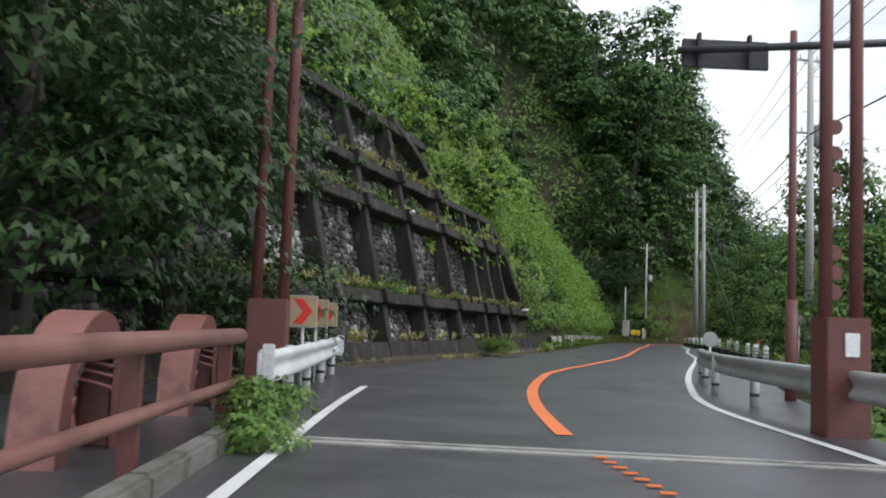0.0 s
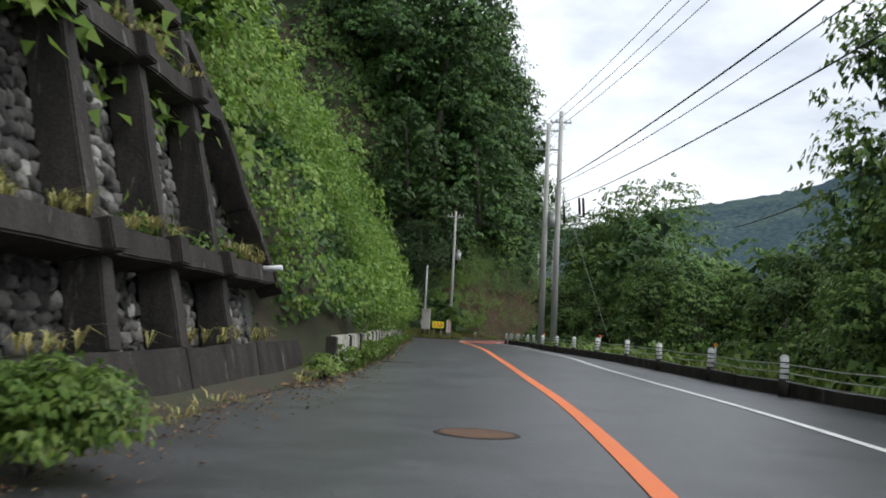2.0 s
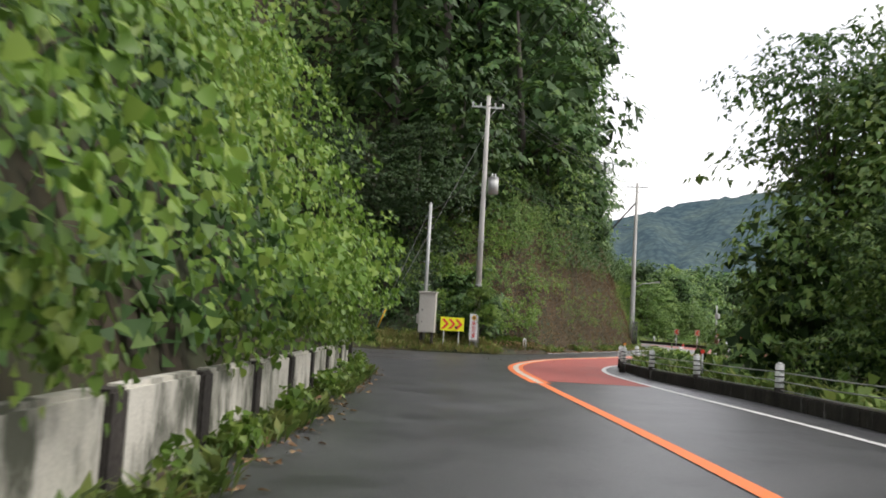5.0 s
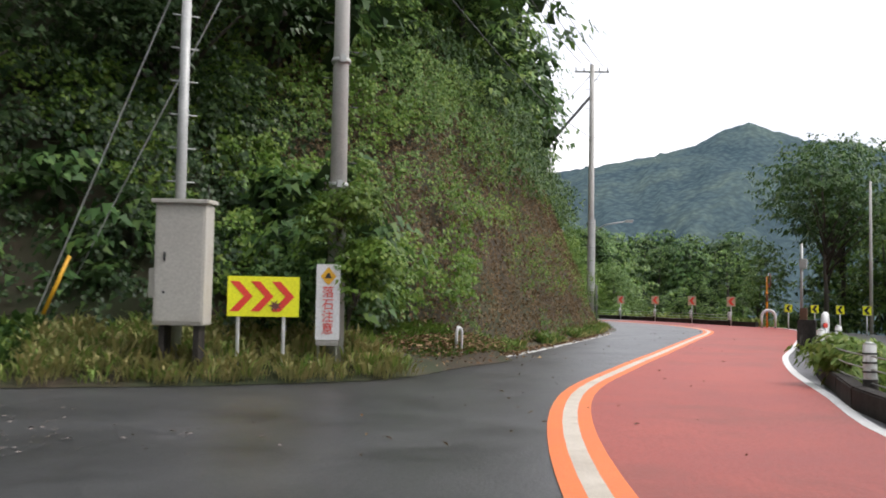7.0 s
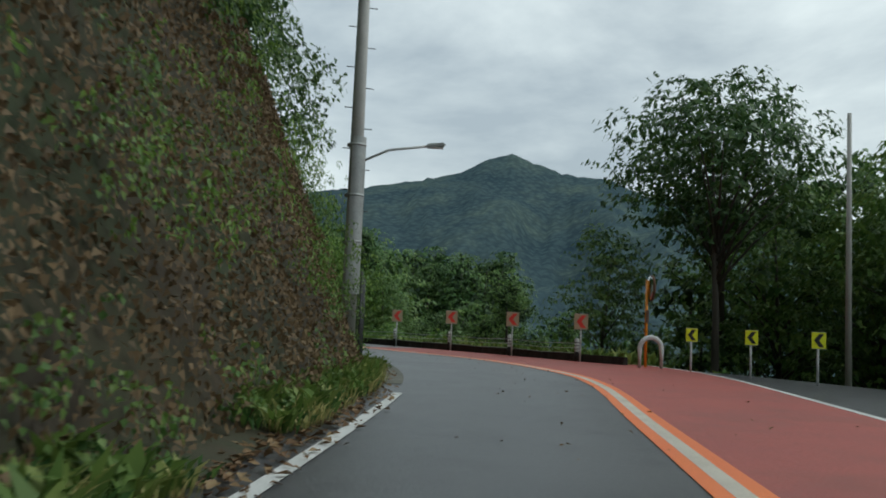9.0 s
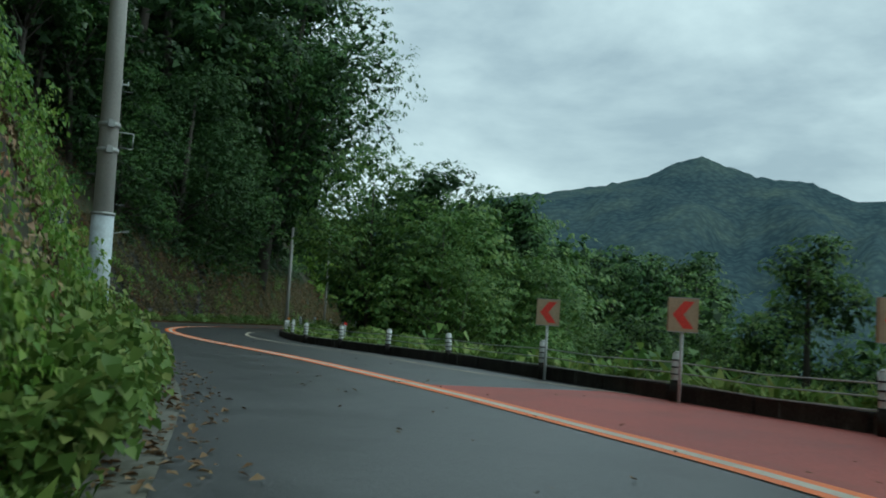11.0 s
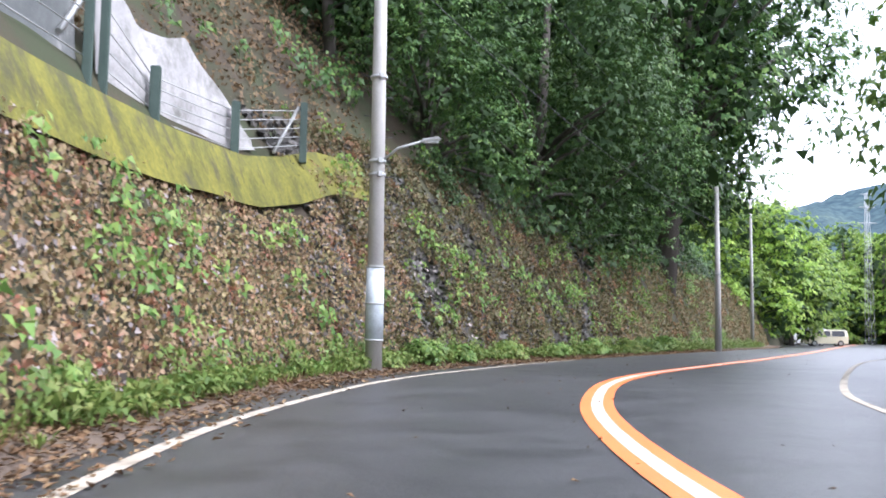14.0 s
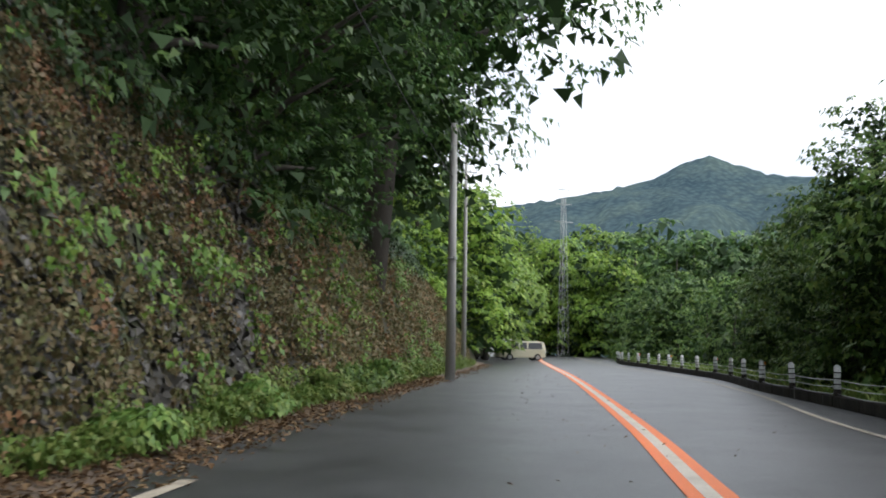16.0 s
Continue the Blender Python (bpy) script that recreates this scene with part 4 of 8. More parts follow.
# the dark tree beside the bridge and the taller trees of the valley side
for x, y, s, t in ((-6.0, 12.6, 0.95, 20), (-5.2, 17.5, 0.8, 200), (-8.8, 8.5, 1.05, 110), (-9.5, 18.5, 1.1, 300)):
    set_tree(NEAR_MODEL, x, y, -1.2, s, "large dark leafy tree leaning over the bridge railing", "trees by the bridge", t)
for x, y, z, s, t in ((19.5, 114.3, 0.2, 0.95, 60), (13.0, 115.0, 0.2, 1.1, 150), (24.4, 115.0, 2.5, 0.8, 250), (8.0, 111.5, 0, 0.9, 10)):
    set_tree(NEAR_MODEL, x, y, z, s, "dark leafy tree with hanging branches behind the lay-by", "trees behind the lay-by", t)
for k, (x, y, z, s) in enumerate(((63.5, 135.5, -3.5, 1.12), (70, 137, -4, 1.1), (67, 128.5, -4, 1.05), (68.0, 138.5, -3.5, 1.2), (76, 142, -5, 1.1), (69, 132, -4, 1.0), (64, 124.5, -3, 1.1), (60.5, 117, -2.5, 1.12), (70, 122, -4.5, 1.1), (54.5, 113, -2, 0.9))):
    set_tree(HIGH_AIRY if k in (0, 3) else AIRY_MODELS[k % 2], x, y, z, s, "tall airy broadleaf tree beyond the side road", "airy trees", 50 * k)
for k, (x, y, z, s) in enumerate(((71, 130, -3, 0.95), (74, 136, -3.5, 1.0), (66, 121, -3, 0.85), (76, 129, -4, 1.1), (79, 139, -4, 1.1))):
    set_tree(HILL_MODELS[k], x, y, z, s, "dark broadleaf tree beyond the side road", "trees beyond the side road", 80 * k)
for k, (x, y, z, s) in enumerate(((28, 76, -1.5, 0.78), (31, 82, -1.5, 0.85), (25.5, 68, -1.5, 0.72), (16, 27, -2, 0.76), (19.5, 36, -2, 0.76), (14.5, 21, -2, 0.66))):
    set_tree(HILL_MODELS[k % 5] if k < 3 else NEAR_VALE, x, y, z, s, "dark broadleaf tree behind the kerb", "dark trees behind the kerb", 55 * k)
for k, (x, y, z, s) in enumerate(((19.0, 45.0, -1.0, 1.12), (34.5, 93, -1.5, 1.1), (34.3, 87.0, -1.5, 1.15), (31.5, 88.5, -1.5, 0.95), (39, 97, -2, 1.1), (30.6, 91.0, -1.2, 0.86))):
    set_tree(NEAR_VALE if k == 0 else HIGH_AIRY if k > 4 else AIRY_MODELS[k % 2], x, y, z, s, "tall airy tree behind the kerb", "airy trees", 75 * k, 0.8 if k == 0 else 1.0)
for k, (x, y, z, s) in enumerate(((83.5, 208, -0.5, 0.92), (80.8, 202.5, -0.5, 0.85), (87.8, 213.5, -0.5, 0.8), (87, 207, -1, 1.0), (91.5, 219, -1, 0.7))):
    set_tree(NEAR_VALE, x, y, z, s, "leafy broadleaf tree behind the kerb posts", "trees behind the kerb posts", 75 * k)
for k, (x, y, s) in enumerate(((10.8, 23.2, 0.6), (12.8, 25.5, 0.64), (13.6, 29.8, 0.6), (16.4, 33.2, 0.66), (15.8, 38.5, 0.56), (12.0, 20.2, 0.6))):
    set_tree(NEAR_VALE, x, y, -1.5, s, "leafy tree behind the guard rail", "trees behind the guard rail", 55 * k)
for k, (x, y, z, s) in enumerate(((22.5, 51, -2.5, 0.8), (20.5, 31, -2.0, 0.6), (26, 60, -3, 0.95), (30.5, 73.5, -3, 0.95))):
    set_tree(VALE_MODELS[k % 3] if k > 1 else NEAR_VALE, x, y, z, s, "tall broadleaf tree behind the kerb", "valley trees", 80 * k)
for k, (y, d, top) in enumerate(((142.5, 5.5, 3.0), (145.5, 4.0, 2.4), (149.5, 4.5, 2.3), (140, 8.5, 2.6), (147.5, 8.5, 2.7), (152.5, 8, 2.8), (156, 10, 3.6), (143.5, 12, 3.0), (151, 14, 2.6))):
    z = float(in_vale(station_at(y), d).z)
    model = AIRY_MODELS[0] if k == 0 else NEAR_VALE if k < 3 else VALE_MODELS[k % 3]
    plant([model], in_vale, station_at(y), d, rng, (top - z) / 10.8, "low broadleaf tree below the kerb of the bend", "trees below the bend")
for m in [TRUNK_MODEL] + HILL_MODELS + TALL_MODELS + DARK_TALL_MODELS + [OVER_MODEL, BIG_MODEL] + SHRUB_MODELS + FARVALE_MODELS + FAR_MODELS + BRIGHT_MODELS + VALE_MODELS + AIRY_MODELS + DARK_AIRY_MODELS + [HIGH_AIRY, NEAR_MODEL, NEAR_VALE]:
    for o in (*m.children_recursive, m):
        bpy.data.objects.remove(o)

# ---- framed retaining wall: concrete grid with stone infill ----
WALL_O = Vector((-2.4, 24.53, 0))
WALL_D = Vector((0.3176, 0.948, 0)).normalized()
WALL_N = Vector((WALL_D.y, -WALL_D.x, 0))
LEAN = 0.25
WALL_UP = (Vector((0, 0, 1)) - WALL_N * LEAN).normalized()
WALL_OUT = WALL_D.cross(WALL_UP) * -1 if WALL_D.cross(WALL_UP).dot(WALL_N) < 0 else WALL_D.cross(WALL_UP)
RIBS = [-11.7, -8.0, -4.3, -0.65, 3.0, 6.75, 10.9, 14.9, 17.2, 19.6]
TIERS = [(0.42, 1.52), (1.86, 4.34), (4.68, 5.62), (5.94, 7.5)]


def wall_top(u):
    return float(np.interp(u, [-12, 7.5, 9.0, 10.6, 11.0, 15, 19.8, 21.3, 22.2, 23.3, 23.8], [7.9, 7.9, 7.5, 6.6, 5.95, 5.85, 5.55, 4.4, 3.0, 1.75, 1.5]))


def on_wall(u, z, out=0.0):
    return WALL_O + WALL_D * u - WALL_N * (0.3 + LEAN * z) + Vector((0, 0, z)) + WALL_OUT * out


def wall_frame(u, z, out=0.0):
    """A pose on the wall's face: x along it, y into it, z up the batter."""
    m = Matrix((WALL_D, -WALL_OUT, WALL_UP)).transposed().to_4x4()
    return Matrix.Translation(on_wall(u, z, out)) @ m


wall = thing("wall_retaining", WALL_O, "dark stained concrete frame wall with stone infill", "retaining wall", kind="structure")
inv = wall.matrix_world.inverted()


def wall_bar(name, u0, z0, u1, z1, wide, deep, out, label=""):
    """A concrete bar of the grid between two places of the face, a little rough."""
    a, b = on_wall(u0, z0, out), on_wall(u1, z1, out)
    d = (b - a)
    x, y = d.normalized(), -WALL_OUT
    m = Matrix((x, y, x.cross(y))).transposed().to_4x4()
    bm = bmesh.new()
    vs = add_box(bm, (d.length, deep, wide), bevel=0.025)
    bmesh.ops.subdivide_edges(bm, edges=[e for e in bm.edges if e.calc_length() > 1.0], cuts=4)
    bm.transform(inv @ Matrix.Translation((a + b) / 2) @ m)
    for v in bm.verts:
        v.co += Vector((noise.noise(v.co * 1.3), noise.noise(v.co * 1.3 + Vector((7, 0, 0))), noise.noise(v.co * 1.3 + Vector((0, 9, 0))))) * 0.035
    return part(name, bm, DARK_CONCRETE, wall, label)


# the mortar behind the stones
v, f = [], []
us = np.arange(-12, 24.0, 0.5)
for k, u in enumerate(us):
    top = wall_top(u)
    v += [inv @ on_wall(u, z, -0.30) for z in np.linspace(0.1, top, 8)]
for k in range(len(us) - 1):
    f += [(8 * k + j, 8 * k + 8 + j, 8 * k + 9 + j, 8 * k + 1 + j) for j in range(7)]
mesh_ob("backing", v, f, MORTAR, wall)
# the foot, the beams and the ribs
for u in np.arange(-12, 24.0, 3.6):
    wall_bar("foot_block", u, 0.10, min(u + 3.59, 24.0), 0.10, 0.66, 0.66, 0.10)
for z, deep, wide in ((1.69, 0.62, 0.36), (4.51, 0.58, 0.36), (5.78, 0.5, 0.32), (7.65, 0.5, 0.32)):
    for a, b in zip(RIBS[:-1] + [RIBS[-1]], RIBS[1:] + [22.9 if z < 3 else 21.0]):
        if wall_top((a + b) / 2) > z - 0.35:
            wall_bar("beam", a, z, b, z, wide, deep, 0.06)
for u in RIBS:
    for z0, z1 in TIERS:
        if wall_top(u) > z1 - 0.25:
            wall_bar("rib", u, z0, u + 0.12, z1, 0.36, 0.5, 0.02)
    for z in (1.69, 4.51, 5.78):
        if wall_top(u) > z + 0.2:
            wall_bar("beam_end", u - 0.2, z + 0.01, u + 0.2, z + 0.01, 0.40, 0.78, 0.12)
# the sloping bar along the top edge
edge_u = [7.5, 9.0, 10.6]
for a, b in zip(edge_u[:-1], edge_u[1:]):
    wall_bar("top_beam", a, wall_top(a), b, wall_top(b), 0.34, 0.5, 0.08)
edge_u = [19.8, 21.3, 22.2, 23.3, 23.8]
for a, b in zip(edge_u[:-1], edge_u[1:]):
    wall_bar("top_beam", a, wall_top(a), b, wall_top(b), 0.34, 0.5, 0.08)


def stone_models(k, mat):
    out = []
    r = random.Random(5)
    for i in range(k):
        bm = bmesh.new()
        bmesh.ops.create_icosphere(bm, subdivisions=1, radius=0.5)
        for v in bm.verts:
            n = v.co.normalized()
            v.co = Vector((math.copysign(abs(n.x) ** 0.6, n.x) * 0.5, math.copysign(abs(n.y) ** 0.7, n.y) * 0.5, math.copysign(abs(n.z) ** 0.6, n.z) * 0.5))
            v.co *= r.uniform(0.84, 1.12)
        back = [v for v in bm.verts if v.co.y > 0.22]
        bmesh.ops.delete(bm, geom=back, context="VERTS")
        me = bpy.data.meshes.new("stone")
        bm.to_mesh(me)
        bm.free()
        me.materials.append(mat)
        me.polygons.foreach_set("use_smooth", [True] * len(me.polygons))
        out.append(me)
    return out

# ---- plants on the slopes ----
def scatter(y0, y1, d0, d1, per_m2, rng, hill=True, bias=1.0):
    """Even random places on the sheet between two road marks, as stations and depths."""
    s0, s1 = station_at(y0), station_at(y1)
    n = int((s1 - s0) * 2.0 * (d1 - d0) * 1.6 * per_m2)
    return rng.uniform(s0, s1, n), d0 + (d1 - d0) * rng.uniform(0, 1, n) ** bias


def cover(name, label, mat, y0, y1, d0, d1, per_m2, size, rng, puff=0.35, hill=True, fold=True, keep=None, wobble=0.5, lift=0.05, aspect=0.8, bias=1.0, up=0.25, scale=0.45, droop=0.9, low=None, per=1, under=None, broad=False, streak=None):
    """A carpet of leaves in billows over the sheet."""
    s, d = scatter(y0, y1, d0, d1, per_m2 / per, rng, hill, bias)
    p, n = sheet_points(s, d, hill), sheet_normals(s, d, hill)
    billow = np.array([noise.noise(Vector(q) * scale) + 0.5 * noise.noise(Vector(q) * scale * 2.7) for q in p])
    if keep is not None:
        ok = billow > keep
        s, d, p, n, billow = s[ok], d[ok], p[ok], n[ok], billow[ok]
    if low is not None:
        ok = p[:, 2] - gz(p[:, 1]) > low + 0.35 * billow
        s, d, p, n, billow = s[ok], d[ok], p[ok], n[ok], billow[ok]
    if under is not None:
        # left clear where the mossy band runs
        ok = (p[:, 2] - gz(p[:, 1]) < under) | (p[:, 1] < 170) | (p[:, 1] > 190)
        s, d, p, n, billow = s[ok], d[ok], p[ok], n[ok], billow[ok]
    if streak is not None:
        # bare runs of wet rock down the face
        run = np.array([noise.noise(Vector((q[0] * 0.9, q[1] * 0.9, q[2] * 0.22))) + 0.4 * noise.noise(Vector(q) * 2.6) for q in p])
        ok = run < streak
        s, d, p, n, billow = s[ok], d[ok], p[ok], n[ok], billow[ok]
    p = p + n * (lift + puff * (0.55 + 0.75 * billow) * rng.uniform(0.35, 1.05, len(p)))[:, None]
    along = None
    if per > 1:
        # leaves hang in drooping sprays
        p, n = np.repeat(p, per, 0), np.repeat(n, per, 0)
        m = len(p)
        a = rng.normal(size=(m, 3)) + 0.5 * n
        a /= np.linalg.norm(a, axis=1)[:, None]
        q = rng.uniform(0.05, 1.0, m)
        reach = 2.0 * size * np.sqrt(q)
        p = p + a * reach[:, None] - np.c_[np.zeros((m, 2)), 0.55 * reach * q]
        along = a + np.array([0, 0, -0.6])
    n = n + rng.normal(scale=wobble, size=n.shape) + np.array([0, 0, up])
    v, f = leaf_soup(p, n, size * rng.uniform(0.6, 1.35, len(p)), aspect, droop, rng, fold, spray=not fold, along=along, broad=broad)
    return tagged(new(name, soup_mesh(name, v, f, mat)), label, "plants", kind="stuff")


vr = np.random.default_rng(21)
cover("creeper", "bright green creeper leaves hanging over the low wall", LEAF_VINE, 45.5, 95, 0.1, 4.6, 320, 0.098, vr, 1.9, scale=0.6, bias=1.2, low=0.9, wobble=0.5, per=9, up=0.75, keep=-0.04, aspect=0.95, broad=True)
# layer of darker leaves stands for the shade in the creeper's gaps
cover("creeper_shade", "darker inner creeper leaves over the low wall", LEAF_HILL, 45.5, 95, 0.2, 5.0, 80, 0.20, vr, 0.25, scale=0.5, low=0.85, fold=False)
cover("creeper_hanging", "creeper strands hanging down over the low wall", LEAF_VINE, 45, 95, 0.0, 0.45, 480, 0.09, vr, 0.8, scale=0.9, keep=0.05, low=0.5, per=6, aspect=0.95, broad=True)
cover("low_wall_weeds", "light green broad-leaved weeds at the foot of the low wall", LEAF_VINE, 45, 93, -0.45, 0.02, 420, 0.075, vr, 0.32, scale=0.6, keep=0.2, per=8, up=0.8, lift=0.1, aspect=0.95, broad=True)
cover("creeper_top", "light green shrubs and creepers on the bank above the walls", LEAF_LIGHT, 20, 96, 3.0, 11, 55, 0.24, vr, 1.5, scale=0.35, wobble=0.4, per=8, up=0.7, fold=False)
cover("creeper_top_far", "green shrubs and creepers on the bank below the woods", LEAF_VALE, 20, 96, 8, 19, 26, 0.32, vr, 1.8, scale=0.25, wobble=0.4, fold=False, per=8, up=0.7)
cover("dry_grass_bank", "yellow dry grass tufts on the bank above the frame wall", LEAF_DRY, 20, 62, 3.4, 8, 22, 0.26, vr, 1.3, aspect=0.22, keep=0.0, scale=0.35, droop=0.2, per=10, fold=False)
cover("hillside_undergrowth", "dark green undergrowth over the hillside soil", LEAF_HILL, 131, 162, 2.4, 14, 26, 0.24, vr, 1.1, fold=False, scale=0.25, keep=-0.6, per=8, up=0.8)
cover("hillside_undergrowth_cliff", "dark green undergrowth above the rock face", LEAF_HILL, 112, 131, 5.5, 14, 26, 0.22, vr, 1.1, fold=False, scale=0.25, keep=-0.6, per=8, up=0.8)
cover("hillside_undergrowth_end", "dark green undergrowth over the hillside soil", LEAF_HILL, 196, 235, 3.0, 14, 26, 0.26, vr, 1.1, fold=False, scale=0.25, keep=-0.6, per=8, up=0.8)
# deep shade under the canopy is painted with the dark leaf colour
cover("hillside_undergrowth_bay", "green undergrowth on the slope behind the lay-by, darkened for shade", LEAF_DARK, 88, 112, 3.5, 16, 40, 0.18, vr, 1.3, fold=False, scale=0.25, per=8, up=0.8)
cover("hillside_undergrowth_slope", "green undergrowth high on the bank below the woods", LEAF_VALE, 50, 118, 10, 26, 12, 0.5, vr, 1.2, fold=False, scale=0.2, per=7, up=0.8)
cover("hillside_undergrowth_far", "dark green undergrowth between the hillside trees", LEAF_HILL, 14, 240, 14, 45, 3.0, 0.65, vr, 0.9, fold=False, scale=0.2)
cover("valley_undergrowth", "green undergrowth on the valley side behind the kerb", LEAF_VALE, 14, 108, 0.7, 14, 16, 0.26, vr, 1.0, hill=False, fold=False, scale=0.35, per=6, up=0.7)
cover("valley_undergrowth_far", "green undergrowth on the valley side behind the kerb", LEAF_VALE, 134, 290, 0.7, 14, 11, 0.28, vr, 1.0, hill=False, fold=False, scale=0.35, per=6, up=0.7)
# hedge takes the dark leaf colour for the canopy's shade
cover("lay_by_hedge", "dense green hedge of weeds behind the lay-by, darkened for shade", LEAF_DARK, 97, 110, -0.2, 5.0, 220, 0.085, vr, 1.5, scale=0.4, per=8, up=0.6, broad=True, aspect=0.9)
cover("cliff_creeper", "green creepers over the steep rock face", LEAF_VALE, 109, 118, 1.4, 6.5, 300, 0.06, vr, 1.0, keep=0.10, scale=0.45, per=9, up=0.7, broad=True, aspect=0.9)
cover("cliff_vines", "green vines hanging in curtains over the near end of the rock face", LEAF_VINE, 107, 113, 0.5, 6.5, 420, 0.085, vr, 1.2, keep=-0.22, scale=0.6, per=9, up=0.6, broad=True, aspect=0.95)
cover("cliff_vines_high", "green leafy creepers over the upper rock face", LEAF_VALE, 112.5, 121, 1.9, 6.0, 300, 0.08, vr, 1.3, keep=-0.15, scale=0.5, per=9, up=0.6, broad=True, aspect=0.95)
cover("cliff_top_creeper", "dark creepers hanging from the top of the rock face", LEAF_HILL, 116, 135, 1.9, 6.5, 230, 0.10, vr, 1.7, keep=-0.2, scale=0.3, per=9, up=0.6, fold=False)
cover("cliff_low_creeper", "green creepers low on the rock face", LEAF_VALE, 110, 135, 0.0, 1.6, 240, 0.06, vr, 0.6, keep=0.22, scale=0.4, per=9, up=0.6)
cover("cliff_ferns", "light green ferns in clumps on the rock face", LEAF_VINE, 110, 134, 0.4, 3.4, 360, 0.065, vr, 1.2, keep=0.24, scale=0.55, per=12, up=0.7, aspect=0.45)
cover("cliff_dry_creeper", "brown dry creepers and ferns on the netted rock face", LEAF_BROWN, 109, 134, 0.0, 5.2, 330, 0.07, vr, 0.25, scale=0.5, fold=False, wobble=0.8)
cover("corner_creeper", "yellow green creeper over a roadside fence", LEAF_VINE, 131.5, 147, 0.0, 3.4, 300, 0.075, vr, 0.7, keep=-0.2, scale=0.5, per=7, up=0.5)
cover("corner_bank_weeds", "lush green broad-leaved weeds at the roadside inside the bend", LEAF_GRASS, 137, 148.5, -1.0, 0.4, 900, 0.085, vr, 0.8, scale=0.7, keep=-0.25, per=8, up=0.8, lift=0.05, aspect=0.9, broad=True)
cover("corner_dry_creeper", "brown and olive creeper over a roadside fence", LEAF_IVY, 131.5, 142, 0.0, 3.4, 260, 0.075, vr, 0.5, keep=-0.2, scale=0.6, per=6, fold=False)
cover("bank_creeper", "green creeper patches on the rocky bank", LEAF_VALE, 148, 170, 0.1, 4.5, 80, 0.12, vr, 0.7, keep=0.28, scale=0.35, per=9, up=0.6, fold=False)
cover("wall_ivy", "brown and olive ivy leaves matted over the roadside wall", LEAF_IVY, 164, 190, 0.0, 2.3, 470, 0.09, vr, 0.16, scale=0.7, lift=0.02, wobble=0.75, under=3.45)
cover("wall_ivy_near", "dark brown and olive creepers matted over the wet bank", LEAF_SHADE_IVY, 147, 164, 0.0, 2.3, 430, 0.09, vr, 0.2, scale=0.7, lift=0.02, wobble=0.75)
cover("wall_ivy_dark", "dark brown and olive creepers matted over the shaded wall", LEAF_SHADE_IVY, 188, 206, 0.0, 3.4, 440, 0.095, vr, 0.26, scale=0.6, lift=0.02, wobble=0.75, streak=0.26)
cover("wall_rock", "dark wet rock faces showing between the creepers", WET_ROCK, 186, 208, 0.0, 3.2, 110, 0.20, vr, 0.06, scale=0.6, lift=0.0, wobble=0.35, aspect=1.0, fold=False, under=3.4)
cover("wall_ferns", "fresh green leafy clumps growing on the shaded wall", LEAF_VINE, 186, 214, 0.2, 3.2, 170, 0.085, vr, 0.8, scale=0.8, keep=0.3, per=9, up=0.6, broad=True, aspect=0.9)
cover("wall_ivy_green", "green ivy patches on the roadside wall", LEAF_VALE, 150, 230, 0.0, 2.4, 80, 0.13, vr, 0.4, scale=0.5, lift=0.05, keep=0.22, per=8, fold=False, up=0.5, under=3.3)
# dark leaf colour paints the shade below the overhanging trees
cover("wall_ivy_hanging", "green creepers hanging from the wall top, darkened for shade", LEAF_DARK, 193, 232, 2.0, 3.4, 150, 0.13, vr, 0.6, scale=0.5, lift=0.05, keep=-0.1, per=8, fold=False, up=0.4)
cover("wall_ivy_far", "brown and olive ivy leaves matted over the roadside wall", LEAF_SHADE_IVY, 206, 245, 0.0, 2.4, 200, 0.13, vr, 0.2, scale=0.7, lift=0.02, wobble=0.75, keep=-0.55, fold=False)
cover("forest_floor", "brown leaf litter on the slope above the fence", LEAF_BROWN, 160, 198, 2.8, 13, 50, 0.13, vr, 0.12, scale=0.4, lift=0.02, wobble=0.6, fold=False)
cover("forest_floor_ferns", "dark ferns on the slope above the fence", LEAF_HILL, 160, 198, 3.0, 13, 40, 0.18, vr, 0.6, scale=0.4, keep=0.26, per=8, fold=False, up=0.7)
cover("wall_rubble", "grey and pinkish rubble stones showing through the ivy", RUBBLE, 160, 192, 0.0, 1.7, 20, 0.10, vr, 0.12, scale=0.7, lift=0.05, wobble=0.35, aspect=1.0, under=3.45)
cover("foot_plants", "soft light green weeds at the foot of the ivy wall", LEAF_GRASS, 146, 236, -0.75, 0.25, 420, 0.085, vr, 0.38, scale=0.5, keep=-0.16, per=9, fold=False, up=0.8, lift=0.12)
cover("bank_ivy", "brown and olive creepers matted over the high bank", LEAF_SHADE_IVY, 146, 171, 2.0, 4.5, 260, 0.10, vr, 0.25, scale=0.6, wobble=0.7, fold=False)

